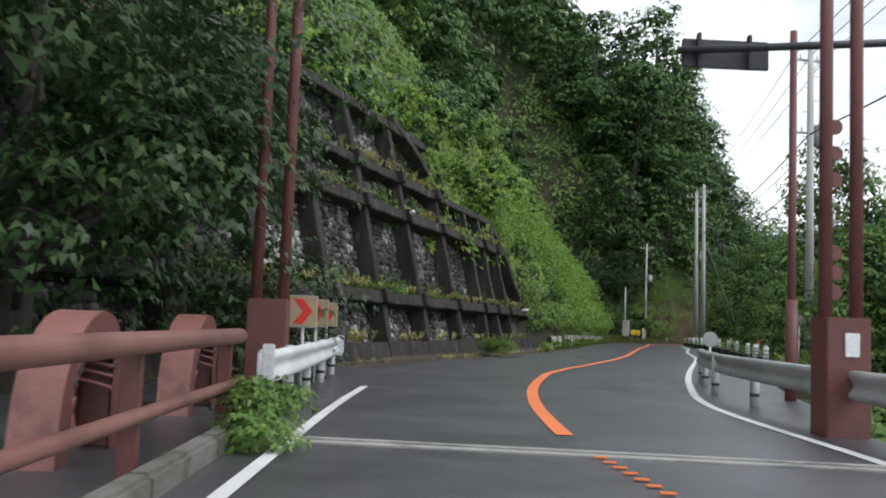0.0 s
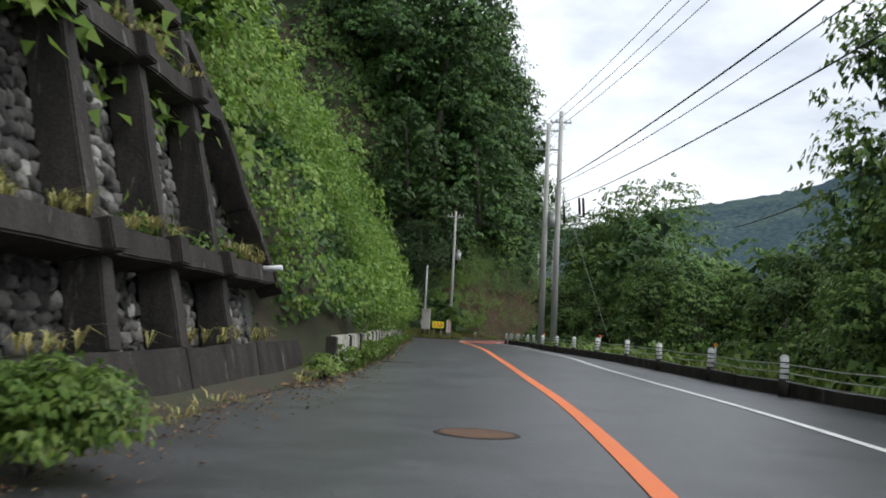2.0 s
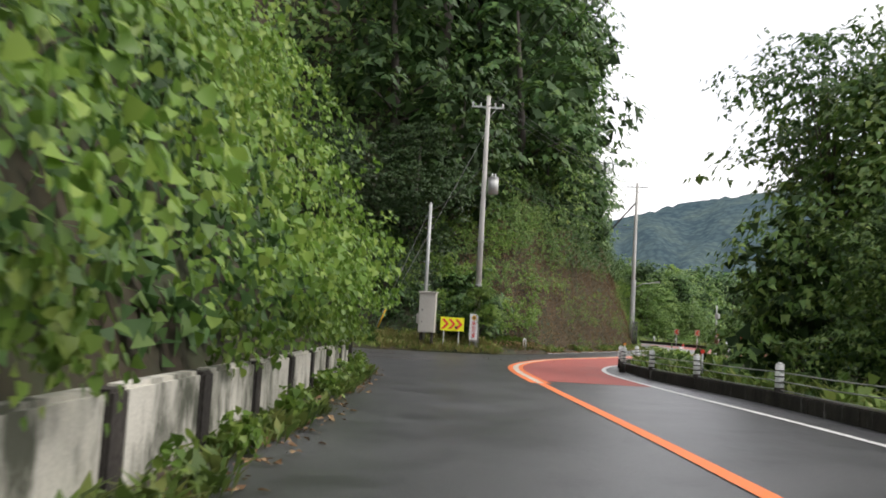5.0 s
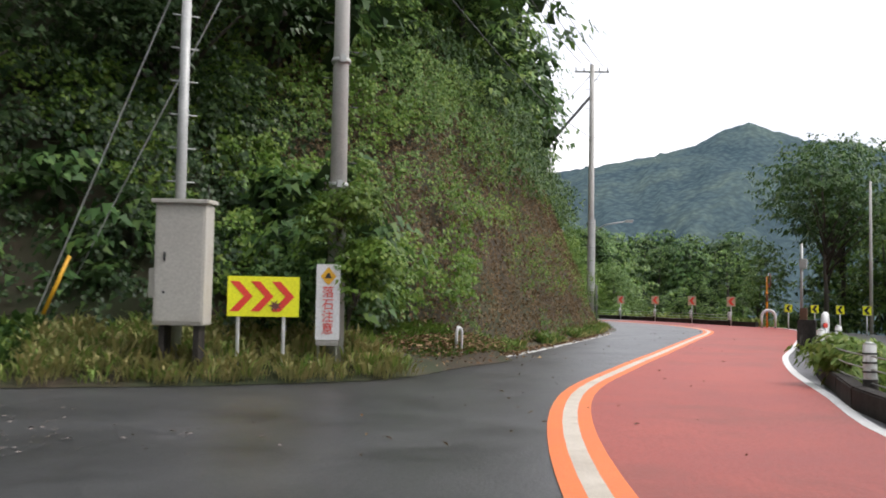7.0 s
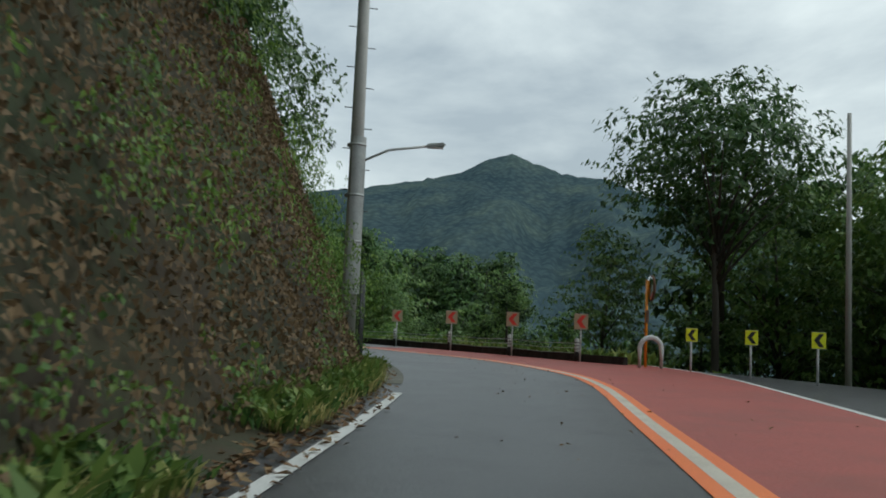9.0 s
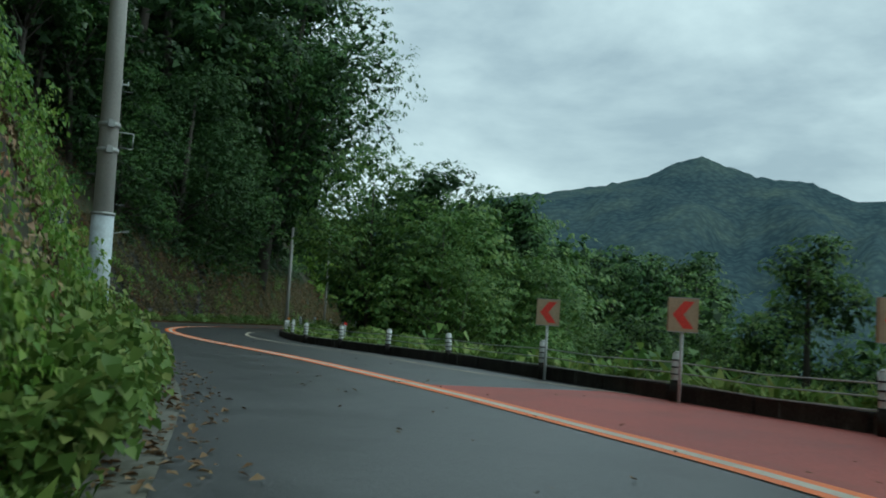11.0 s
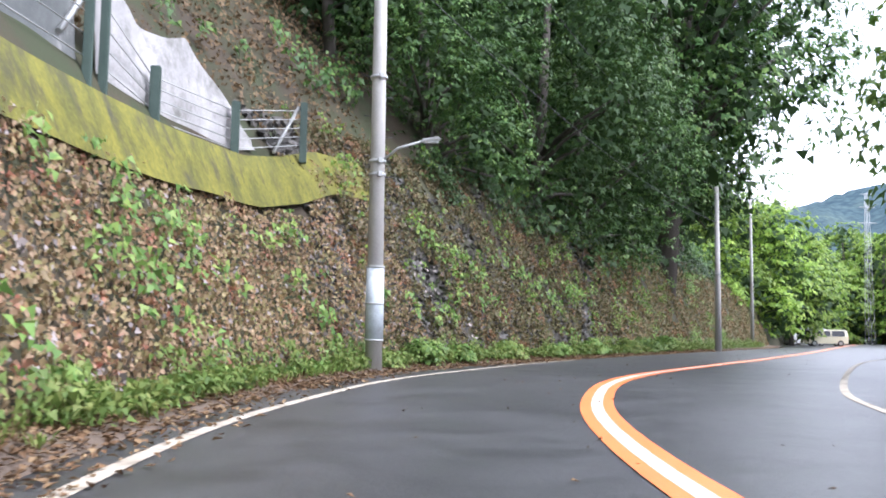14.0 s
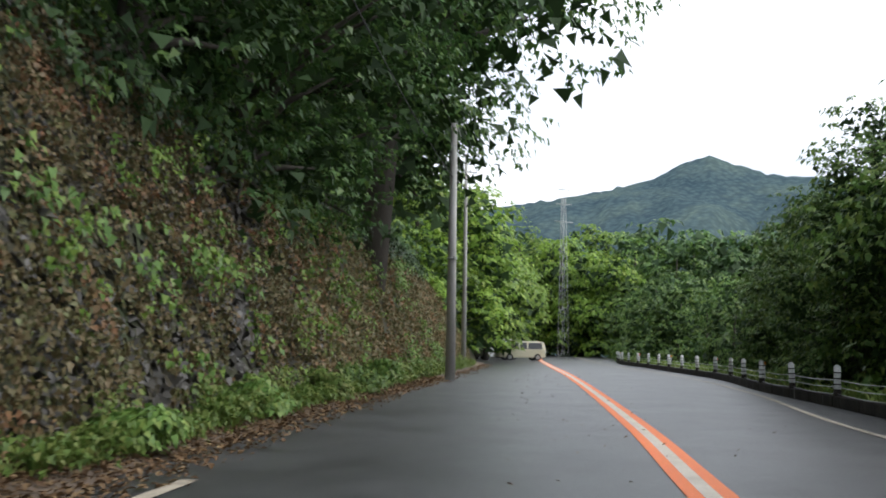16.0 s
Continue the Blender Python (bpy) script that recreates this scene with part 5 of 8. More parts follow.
# ---- grass and weeds along the road's edge ----
def tufts(name, label, mat, line, offs, y0, y1, per_m, rng, blade=0.35, blades=9, spread=0.12, keep=-0.2, wide=0.10, bank=None):
    """Tufts of blades on both sides of an offset from a line."""
    n2 = normals_2d(line)
    ok = (line[:, 1] > y0) & (line[:, 1] < y1)
    p, n2 = line[ok], n2[ok]
    k = int(len(p) * per_m)
    i = rng.integers(0, len(p) - 1, k)
    u = rng.uniform(0, 1, k)[:, None]
    o = rng.uniform(offs[0], offs[1], k)[:, None]
    c = p[i] * (1 - u) + p[i + 1] * u + n2[i] * o
    ok = np.array([noise.noise(Vector((q[0], q[1], 0)) * 0.45) for q in c]) > keep
    c, o = c[ok], o[ok, 0]
    up = 0.0 if bank is None else np.interp(o, [bank[0], 0.35 * bank[0] + 0.65 * bank[1], bank[1]], [bank[2], 0.45 * bank[2], 0.0])
    base = np.repeat(np.c_[c, gz(c[:, 1]) + up], blades, axis=0)
    m = len(base)
    a = rng.uniform(0, 2 * math.pi, m)
    way = np.c_[np.cos(a), np.sin(a), np.zeros(m)]
    h = blade * rng.uniform(0.45, 1.2, m) * np.repeat(rng.uniform(0.6, 1.3, len(c)), blades)
    base = base + way * (spread * rng.uniform(0, 1, m))[:, None]
    side = np.c_[-np.sin(a), np.cos(a), np.zeros(m)] * (wide * h * rng.uniform(0.5, 1.4, m))[:, None]
    mid = base + way * (h * 0.22)[:, None] + np.array([0, 0, 1]) * (h * 0.62)[:, None]
    tip = base + way * (h * rng.uniform(0.45, 0.9, m))[:, None] + np.array([0, 0, 1]) * (h * rng.uniform(0.6, 1.0, m))[:, None]
    v = np.stack([base, mid - side, tip, mid + side], 1).reshape(-1, 3)
    f = np.arange(4 * m).reshape(-1, 4)
    return tagged(new(name, soup_mesh(name, v, f, mat)), label, "plants", kind="stuff")


gr = np.random.default_rng(8)
tufts("verge_weeds", "green weeds along the foot of the low wall", LEAF_GRASS, WB, (-0.05, 0.55), 44, 94, 16, gr, 0.2, 12, wide=0.13)
tufts("foot_grass", "dry brown grass along the foot of the frame wall", LEAF_DRY, WB, (-0.05, 0.45), 16, 45, 5, gr, 0.16, 12, wide=0.06)
tufts("lay_by_weeds", "dark green weeds before the hedge of the lay-by", LEAF_HILL, WB[(WB[:, 0] > 6) & (WB[:, 0] < 22.5)], (-0.5, 2.0), 108.5, 114, 50, gr, 0.26, 12, spread=0.2, wide=0.14, keep=-0.7, bank=(-0.5, 2.6, 0.72))
tufts("lay_by_grass", "pale green and yellow grass before the hedge", LEAF_GRASS, WB[(WB[:, 0] > 20) & (WB[:, 0] < 27.3)], (-0.5, 2.5), 108.5, 114, 65, gr, 0.26, 12, spread=0.2, wide=0.06, keep=-0.7, bank=(-0.5, 2.6, 0.72))
tufts("lay_by_dry_grass", "yellow dry grass before the hedge", LEAF_DRY, WB[(WB[:, 0] > 21.8) & (WB[:, 0] < 27.7)], (-0.1, 2.6), 108.5, 114, 115, gr, 0.28, 12, spread=0.2, wide=0.06, keep=-0.5, bank=(-0.5, 2.6, 0.72))
tufts("cliff_foot_weeds", "green weeds along the foot of the rock face", LEAF_GRASS, WB, (-0.2, 0.5), 112, 132, 22, gr, 0.26, 14, wide=0.12, bank=(-0.3, 0.5, 0.18))
tufts("cliff_foot_dry", "brown dry grass along the foot of the rock face", LEAF_DRY, WB, (0.2, 0.6), 113, 131, 12, gr, 0.2, 12, wide=0.06, bank=(-0.3, 0.5, 0.18))
tufts("corner_weeds", "lush green weeds inside the bend", LEAF_VINE, WB, (-0.2, 0.8), 131, 146, 60, gr, 0.15, 14, spread=0.16, wide=0.13)
tufts("ivy_foot_weeds", "green weeds along the foot of the ivy wall", LEAF_GRASS, WB, (-0.1, 0.7), 146, 240, 10, gr, 0.17, 12, keep=-0.05, wide=0.08, bank=(-0.2, 0.95, 0.18))
tufts("ivy_foot_plants", "leafy weeds at the foot of the ivy wall", LEAF_VALE, WB, (-0.1, 0.6), 184, 215, 14, gr, 0.18, 14, spread=0.18, keep=-0.2, wide=0.1, bank=(-0.2, 0.95, 0.18))
tufts("kerb_weeds", "green weeds behind the kerb", LEAF_GRASS, KL, (0.25, 1.6), 20, 112, 12, gr, 0.45, 12, wide=0.1)
tufts("kerb_weeds_far", "green weeds behind the kerb", LEAF_GRASS, KL, (0.25, 1.6), 134, 270, 14, gr, 0.45, 12, wide=0.1)


def litter(name, label, line, offs, y0, y1, per_m, rng, size=0.09, bank=None):
    n2 = normals_2d(line)
    ok = (line[:, 1] > y0) & (line[:, 1] < y1)
    p, n2 = line[ok], n2[ok]
    k = int(len(p) * per_m)
    i = rng.integers(0, len(p) - 1, k)
    u = rng.uniform(0, 1, k)[:, None]
    o = offs[0] + (offs[1] - offs[0]) * rng.beta(1.2, 2.6, k)
    up = 0.0 if bank is None else np.interp(o, [bank[0], 0.35 * bank[0] + 0.65 * bank[1], bank[1]], [bank[2], 0.45 * bank[2], 0.0])
    c = p[i] * (1 - u) + p[i + 1] * u + n2[i] * o[:, None]
    pos = np.c_[c, gz(c[:, 1]) + up + rng.uniform(0.015, 0.04, k)]
    nn = np.c_[rng.normal(scale=0.25, size=(k, 2)), np.ones(k)]
    v, f = leaf_soup(pos, nn, size * rng.uniform(0.5, 1.4, k), 0.6, 0.0, rng, True)
    return tagged(new(name, soup_mesh(name, v, f, LEAF_LITTER)), label, "fallen leaves", kind="stuff")


litter("fallen_leaves_bend", "brown fallen leaves in the gutter below the ivy wall", WB, (0.05, 1.9), 138, 245, 130, gr)
litter("fallen_leaves_verge", "brown and pale fallen leaves on the verge below the ivy wall", WB, (0.0, 1.25), 147, 184, 300, gr, 0.085, (-0.2, 0.95, 0.18))
litter("fallen_leaves_end", "brown and yellow fallen leaves at the foot of the shaded wall", WB, (0.0, 1.7), 183, 222, 330, gr, 0.085, (-0.2, 0.95, 0.18))
litter("fallen_leaves_frame", "brown fallen leaves along the frame wall", WB, (0.0, 1.5), 12, 45, 70, gr, 0.055)
litter("fallen_leaves_low_wall", "brown fallen leaves along the foot of the low wall", WB, (0.1, 1.0), 41, 93, 36, gr)
litter("fallen_leaves_cliff", "brown fallen leaves along the rock face", WB, (0.05, 1.0), 107, 134, 40, gr)
litter("fallen_leaves_road", "scattered leaves on the asphalt", CL, (-2.4, 3.5), 100, 240, 3, gr, 0.06)


# grit and dirt washed over the asphalt of the lay-by
rg = np.random.default_rng(51)
gc = np.array([(17.2, 106.8), (18.8, 105.0), (20.0, 103.2), (19.2, 99.4), (18.2, 98.7), (16.0, 105.6)])
gp2 = np.repeat(gc, 420, 0) + rg.normal(size=(len(gc) * 420, 2)) * np.array([1.5, 0.42])
v, f = leaf_soup(np.c_[gp2, gz(gp2[:, 1]) + 0.022], np.c_[rg.normal(scale=0.04, size=(len(gp2), 2)), np.ones(len(gp2))], rg.uniform(0.02, 0.07, len(gp2)), 0.9, 0.0, rg, True)
tagged(new("grit", soup_mesh("grit", v, f, RUBBLE)), "pale grit and dirt washed over the lay-by asphalt", "grit", kind="stuff")


# soil strip between the edge line and the foot of the walls
def verge(name, line, near, edge, y0, y1, label, rise=0.18, mat=None, widen=0.0):
    n2 = normals_2d(line)
    ok = (line[:, 1] > y0) & (line[:, 1] < y1)
    p, n2 = line[ok], n2[ok]
    verts = []
    for q, m in zip(p, n2):
        z = gz(q[1])
        w = 0.12 * noise.noise(Vector((q[0], q[1], 3)) * 0.8)
        far = edge + widen * float(np.interp(q[0], [26.3, 28.0], [1, 0]))
        for o, h in ((near, rise), (0.35 * near + 0.65 * far, 0.45 * rise), (far + w, 0.008)):
            e = q + m * o
            verts.append((e[0], e[1], z + h + (0.03 * noise.noise(Vector((e[0], e[1], 0)) * 1.7) if h > 0.01 else 0)))
    faces = [(3 * i + k, 3 * i + k + 1, 3 * i + k + 4, 3 * i + k + 3) for i in range(len(p) - 1) for k in (0, 1)]
    return tagged(mesh_ob(name, verts, faces, mat or SOIL, smooth=True), label, "verge", kind="structure")


tufts("cliff_bank_weeds", "dark green weeds on the bank below the rock face", LEAF_HILL, WB, (-0.4, 0.5), 112, 127, 30, gr, 0.16, 12, spread=0.2, keep=-0.3, wide=0.16, bank=(-0.3, 0.5, 0.18))
litter("fallen_leaves_bank", "brown fallen leaves on the bank below the rock face", WB, (0.0, 1.1), 109.5, 127, 110, gr, 0.10)
BANK = WB[(WB[:, 0] > 26) & (WB[:, 0] < 31)]
litter("fallen_leaves_slope", "brown fallen leaves and twigs on the bank", BANK, (-0.5, 1.7), 108.5, 114, 200, gr, 0.10, (-0.5, 1.65, 0.76))
litter("fallen_leaves_foot", "brown and pale fallen leaves at the foot of the bank", BANK[BANK[:, 0] < 30.5], (0.5, 2.3), 108, 114, 190, gr, 0.085, (-0.5, 2.35, 0.76))
tufts("bank_weeds", "green weeds on the bank below the rock face", LEAF_VINE, BANK, (-0.6, 1.15), 108.5, 114, 75, gr, 0.15, 14, spread=0.2, keep=-0.3, wide=0.16, bank=(-0.5, 1.5, 0.72))
verge("verge_frame_wall", WB, -0.2, 0.26, 14, 45, "brown soil verge at the foot of the frame wall", 0.12)
verge("verge_low_wall", WB, -0.2, 0.25, 45, 93, "brown soil verge at the foot of the low wall", 0.10)
verge("verge_cliff", WB, -0.3, 0.5, 113.5, 133, "brown soil verge at the foot of the rock face")
verge("verge_ivy_wall", WB, -0.2, 0.95, 140, 250, "brown soil verge at the foot of the ivy wall", mat=EARTH)
verge("verge_lay_by", WB[(WB[:, 0] > 6) & (WB[:, 0] < 31)], -0.5, 1.5, 108.5, 114, "grassy bank between lay-by and hedge", 0.72, widen=1.1)

# ---- poles and wires ----
def cyl_part(name, parent, at, r1, r2, h, mat, seg=14, label="", tilt=None):
    bm = bmesh.new()
    m = Matrix.Translation(at) if tilt is None else Matrix.Translation(at) @ tilt
    add_cone(bm, r1, r2, h, m, seg)
    return part(name, bm, mat, parent, label)


def box_part(name, parent, at, size, mat, label="", bevel=0.01, turn=0.0, tilt=0.0):
    bm = bmesh.new()
    add_box(bm, size, pose(*at, tilt, 0, turn), min(bevel, min(size) * 0.3))
    return part(name, bm, mat, parent, label)


def rod_part(name, parent, a, b, r, mat, label="", seg=8, r2=None):
    bm = bmesh.new()
    add_rod(bm, a, b, r, r2, seg)
    return part(name, bm, mat, parent, label)


def insulator(parent, at):
    bm = bmesh.new()
    for k in range(3):
        add_cone(bm, 0.05 - 0.008 * k, 0.03, 0.06, Matrix.Translation((at[0], at[1], at[2] + 0.055 * k)), 8)
    return part("insulator", bm, SIGN_WHITE, parent)


def utility_pole(x, y, top, label, r=0.19, arms=(), turn=0.0, transformer=None, wrap=None, bands=(), lean=(0.0, 0.0), mat=None, steps=True, z=None):
    """A round pole with cross-arms (height, half length), insulators, an optional transformer and a wrapped foot."""
    base = float(gz(y)) if z is None else z
    p = thing("utility_pole", (x, y, base - 0.3), label, "utility pole", "utility poles", turn)
    p.matrix_basis = pose(x, y, base - 0.3, lean[0], lean[1], turn)
    cyl_part("shaft", p, (0, 0, 0), r, r * 0.62, top + 0.3, mat or POLE_CONCRETE, 16)
    for h, half in arms:
        a = box_part("cross_arm", p, (0, 0.0 + r * 0.7, h + 0.3), (2 * half, 0.08, 0.08), GREY_STEEL)
        for q in (-half * 0.92, -half * 0.45, half * 0.45, half * 0.92):
            insulator(a, (q, r * 0.7, h + 0.34))
        rod_part("brace", p, (half * 0.55, r * 0.7, h + 0.28), (0, r * 0.6, h - 0.3), 0.018, GREY_STEEL)
    if transformer:
        t = cyl_part("transformer", p, (0.42, 0, transformer + 0.3), 0.24, 0.24, 0.72, GREY_STEEL, 14, "grey transformer can")
        cyl_part("lid", t, (0.42, 0, transformer + 1.02), 0.26, 0.2, 0.07, GREY_STEEL)
        cyl_part("bushing", t, (0.36, 0, transformer + 1.09), 0.04, 0.025, 0.16, SIGN_WHITE, 8)
        cyl_part("bushing", t, (0.5, 0, transformer + 1.09), 0.04, 0.025, 0.16, SIGN_WHITE, 8)
        box_part("bracket", p, (0.2, 0, transformer + 0.35), (0.5, 0.1, 0.08), DARK_STEEL)
    if wrap:
        cyl_part("pole_wrap", p, (0, 0, wrap[0] + 0.3), r + 0.012, r + 0.006, wrap[1] - wrap[0], WRAP, 18, "pale blue plastic wrap on the pole's foot")
        for h in np.arange(wrap[0], wrap[1] + 0.01, (wrap[1] - wrap[0]) / 2):
            cyl_part("wrap_band", p, (0, 0, h + 0.27), r + 0.02, r + 0.02, 0.04, GREY_STEEL, 18)
    for h in bands:
        cyl_part("band", p, (0, 0, h + 0.3), r + 0.004, r + 0.004, 0.07, GREY_STEEL, 16)
        box_part("band_box", p, (0.0, -r - 0.05, h + 0.33), (0.1, 0.1, 0.12), GREY_STEEL)
    if steps:
        for k in range(int((top - 2.6) / 0.45)):
            q = -1 if k % 2 else 1
            rod_part("step_bolt", p, (q * r * 0.7, 0, 2.8 + 0.45 * k), (q * (r + 0.14), 0, 2.8 + 0.45 * k), 0.011, DARK_STEEL, seg=5)
    return p


utility_pole(22.5, 77.3, 13.0, "tall concrete utility pole with cross-arms and a transformer", 0.19, ((12.6, 0.8), (11.5, 0.7)), -15, 7.0, lean=(0, -0.5))
utility_pole(22.65, 75.8, 13.4, "tall concrete utility pole with one cross-arm beside another pole", 0.19, ((12.8, 0.6),), -15, lean=(0, -0.5))
utility_pole(26.25, 109.2, 11.7, "concrete utility pole with cross-arm and small transformer before the cliff", 0.15, ((11.2, 0.75),), -10, 7.2, bands=(3.0, 5.0))
utility_pole(45.0, 131.4, 12.2, "weathered utility pole with cross-arm and strut on the bend", 0.17, ((11.9, 0.8),), -25)
utility_pole(13.15, 33.4, 11.6, "grey utility pole with cross-arm and transformer behind the kerb", 0.17, ((11.2, 0.75), (8.5, 0.6)), 10, 8.0)
utility_pole(54.15, 188.3, 14.0, "tall concrete utility pole with pale wrapped foot before the ivy wall", 0.19, ((13.6, 0.75),), 12, wrap=(0.7, 2.3), bands=(4.3, 4.6, 6.5), mat=POLE_CONCRETE)
utility_pole(49.85, 148.2, 12.0, "thick concrete utility pole with pale blue wrap on its foot", 0.165, ((11.4, 0.6),), 0, wrap=(0.15, 2.35), bands=(3.3, 3.7), lean=(0, -1.0))
utility_pole(74.7, 219.3, 9.5, "grey utility pole below overhanging trees", 0.19, (), 0, bands=(4.4,))
utility_pole(84.8, 237.2, 12.6, "slim utility pole with one cross-arm", 0.15, ((11.6, 0.9),), 10)
utility_pole(57.9, 127.3, 7.2, "slim grey pole behind the side road", 0.09, (), 0, steps=False)
utility_pole(53.2, 121.0, 5.6, "dark thin pole leaning beside the side road", 0.10, (), 0, lean=(0, -4), mat=BARK, steps=False)

# strut of the pole on the bend, mast behind the cabinet
strut = thing("pole_strut", (45.0, 131.4, 7.0), "dark diagonal strut beside the utility pole", "pole strut")
rod_part("strut", strut, (0, 0, 3.6), (-2.2, 2.2, 0.2), 0.07, DARK_STEEL)
mast = thing("steel_mast", (23.8, 109.1, 0.0), "slim grey steel mast behind the cabinet", "mast")
cyl_part("mast_tube", mast, (0, 0, 0), 0.085, 0.07, 6.2, GREY_STEEL)
for h in (2.6, 3.1, 3.6, 4.1, 4.6, 5.1, 5.6):
    rod_part("rung", mast, (-0.2, 0, h), (0.2, 0, h), 0.012, GREY_STEEL, seg=5)
cyl_part("mast_cap", mast, (0, 0, 6.2), 0.08, 0.03, 0.06, GREY_STEEL)


def wire(a, b, sag, r=0.014, label="thin black overhead cable", mat=None):
    a, b = Vector(a), Vector(b)
    pts = [a.lerp(b, u) - Vector((0, 0, sag * 4 * u * (1 - u))) for u in np.linspace(0, 1, 17)]
    v, f = tube_mesh(pts, r, 5)
    return tagged(mesh_ob("overhead_cable", v, f, mat or CABLE), label, "cable", "overhead cables")


for dx in (-0.6, 0.0, 0.6):
    wire((13.15 + dx, 33.4, 11.35), (22.5 + dx * 0.9, 77.3, 12.8), 0.5)
    wire((22.5 + dx, 77.3, 12.8), (26.25 + dx, 109.2, 11.4), 0.7)
    wire((26.25 + dx, 109.2, 11.4), (45.0 + dx, 131.4, 12.0), 0.5)
    wire((13.15 + dx, 33.4, 11.35), (5.0 + dx, -30, 12.5), 0.8)
wire((13.1, 33.4, 8.4), (22.5, 75.6, 9.3), 0.35, 0.028, "thick black telephone cable")
wire((13.1, 33.4, 8.4), (6.0, -30, 8.5), 0.9, 0.028, "thick black telephone cable")
wire((13.3, 33.4, 8.1), (22.6, 75.6, 9.2), 0.5, 0.016)
wire((13.15, 33.4, 6.9), (22.7, 75.6, 8.1), 0.4, 0.022)
wire((13.2, 33.4, 5.4), (27.5, 66.0, 6.3), 0.4, 0.026, "thick black telephone cable")
wire((26.25, 109.2, 8.3), (23.8, 109.1, 5.9), 0.3)
wire((26.25, 109.2, 10.9), (22.3, 77.3, 10.8), 0.9)
wire((26.25, 109.2, 8.0), (45.0, 131.4, 8.6), 0.6)
wire((23.8, 109.1, 6.0), (21.9, 110.3, 0.6), 0.0, 0.012, "steel guy wire with a yellow guard", GREY_STEEL)
wire((26.25, 109.2, 9.8), (22.3, 111.6, 0.8), 0.0, 0.012, "steel guy wire of the utility pole", GREY_STEEL)
wire((22.4, 75.4, 9.2), (25.6, 74.0, -0.5), 0.0, 0.012, "steel guy wire of the utility pole", GREY_STEEL)
wire((45.0, 131.4, 11.6), (49.85, 148.2, 11.4), 0.3)
wire((49.85, 148.2, 11.4), (54.15, 188.3, 13.5), 0.9)
wire((54.15, 188.3, 13.5), (74.7, 219.3, 9.3), 0.8)
wire((54.15, 188.3, 9.5), (74.7, 219.3, 7.5), 0.8)
wire((74.7, 219.3, 9.2), (84.8, 237.2, 11.6), 0.3)

# line covers hanging beside the pair of poles
for x, y, z, h in ((23.9, 76.0, 7.6, 0.95), (24.15, 76.0, 7.5, 1.05), (23.0, 76.0, 7.0, 1.0)):
    lc = thing("line_cover", (x, y, z), "black rubber sleeve on the overhead line", "line cover", "line covers")
    rod_part("sleeve", lc, (0, 0, h), (0.12, 0.05, 0), 0.075, CABLE, seg=10)
    rod_part("sleeve_wire", lc, (0, 0, h), (-0.1, -0.03, h + 1.6), 0.01, CABLE, seg=5)
guard = thing("guy_wire_guard", (22.0, 110.3, 0.45), "yellow plastic guard on a guy wire", "guy guard")
rod_part("guard_tube", guard, (0, 0, 0.15), (0.34, 0.02, 1.05), 0.03, SIGN_AMBER)

# frame and street lamp on the pole before the ivy wall
fr = thing("pole_bracket", (54.15, 188.3, -0.1), "grey square steel bracket clamped to a utility pole", "bracket")
for a, b in (((0.1, 0, 10.9), (1.15, -0.1, 10.9)), ((0.1, 0, 10.0), (1.15, -0.1, 10.0)), ((1.15, -0.1, 10.9), (1.15, -0.1, 10.0))):
    rod_part("bracket_bar", fr, a, b, 0.03, GREY_STEEL)


def street_lamp(x, y, z, turn, label, reach=1.4):
    t = thing("street_lamp", (x, y, z), label, "street lamp", "street lamps", turn)
    v, f = tube_mesh([(0, 0, 0), (reach * 0.4, 0, 0.28), (reach, 0, 0.42)], 0.028, 8)
    mesh_ob("lamp_arm", v, f, GREY_STEEL, t, smooth=True)
    bm = bmesh.new()
    add_box(bm, (0.42, 0.18, 0.09), pose(reach + 0.18, 0, 0.45, 0, -8, 0), 0.03)
    head = part("lamp_head", bm, GREY_STEEL, t)
    box_part("lens", head, (reach + 0.2, 0, 0.395), (0.3, 0.13, 0.02), SIGN_WHITE)
    return t


street_lamp(54.25, 188.2, 4.7, -12, "grey street lamp on a curved arm of the pole", 0.9)
street_lamp(45.1, 131.3, 4.3, -30, "grey street lamp on a curved arm of the pole")

# ---- kerb and guide posts ----
def sub_line(line, y0, y1):
    return line[(line[:, 1] >= y0) & (line[:, 1] <= y1)]


def kerb_run(y0, y1, label):
    """Low dark concrete kerb in blocks about 2 m long."""
    p = sub_line(KL, y0, y1)
    k = thing("kerb", (p[0][0], p[0][1], float(gz(p[0][1]))), label, "kerb", "kerbs", kind="structure")
    o = k.matrix_world.translation
    for i in range(0, len(p) - 3, 2):
        a, b = Vector((*p[i], gz(p[i][1]))) - o, Vector((*p[i + 2], gz(p[i + 2][1]))) - o
        d = b - a
        bm = bmesh.new()
        add_box(bm, (d.length - 0.03, 0.22, 0.5), Matrix.Translation((a + b) / 2 + Vector((0, 0, 0.01))) @ d.to_track_quat("X", "Z").to_matrix().to_4x4(), 0.02)
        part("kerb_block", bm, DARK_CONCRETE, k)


kerb_run(24, 113.5, "low dark concrete kerb along the valley side")
kerb_run(134.5, 262, "low dark concrete kerb along the valley side")


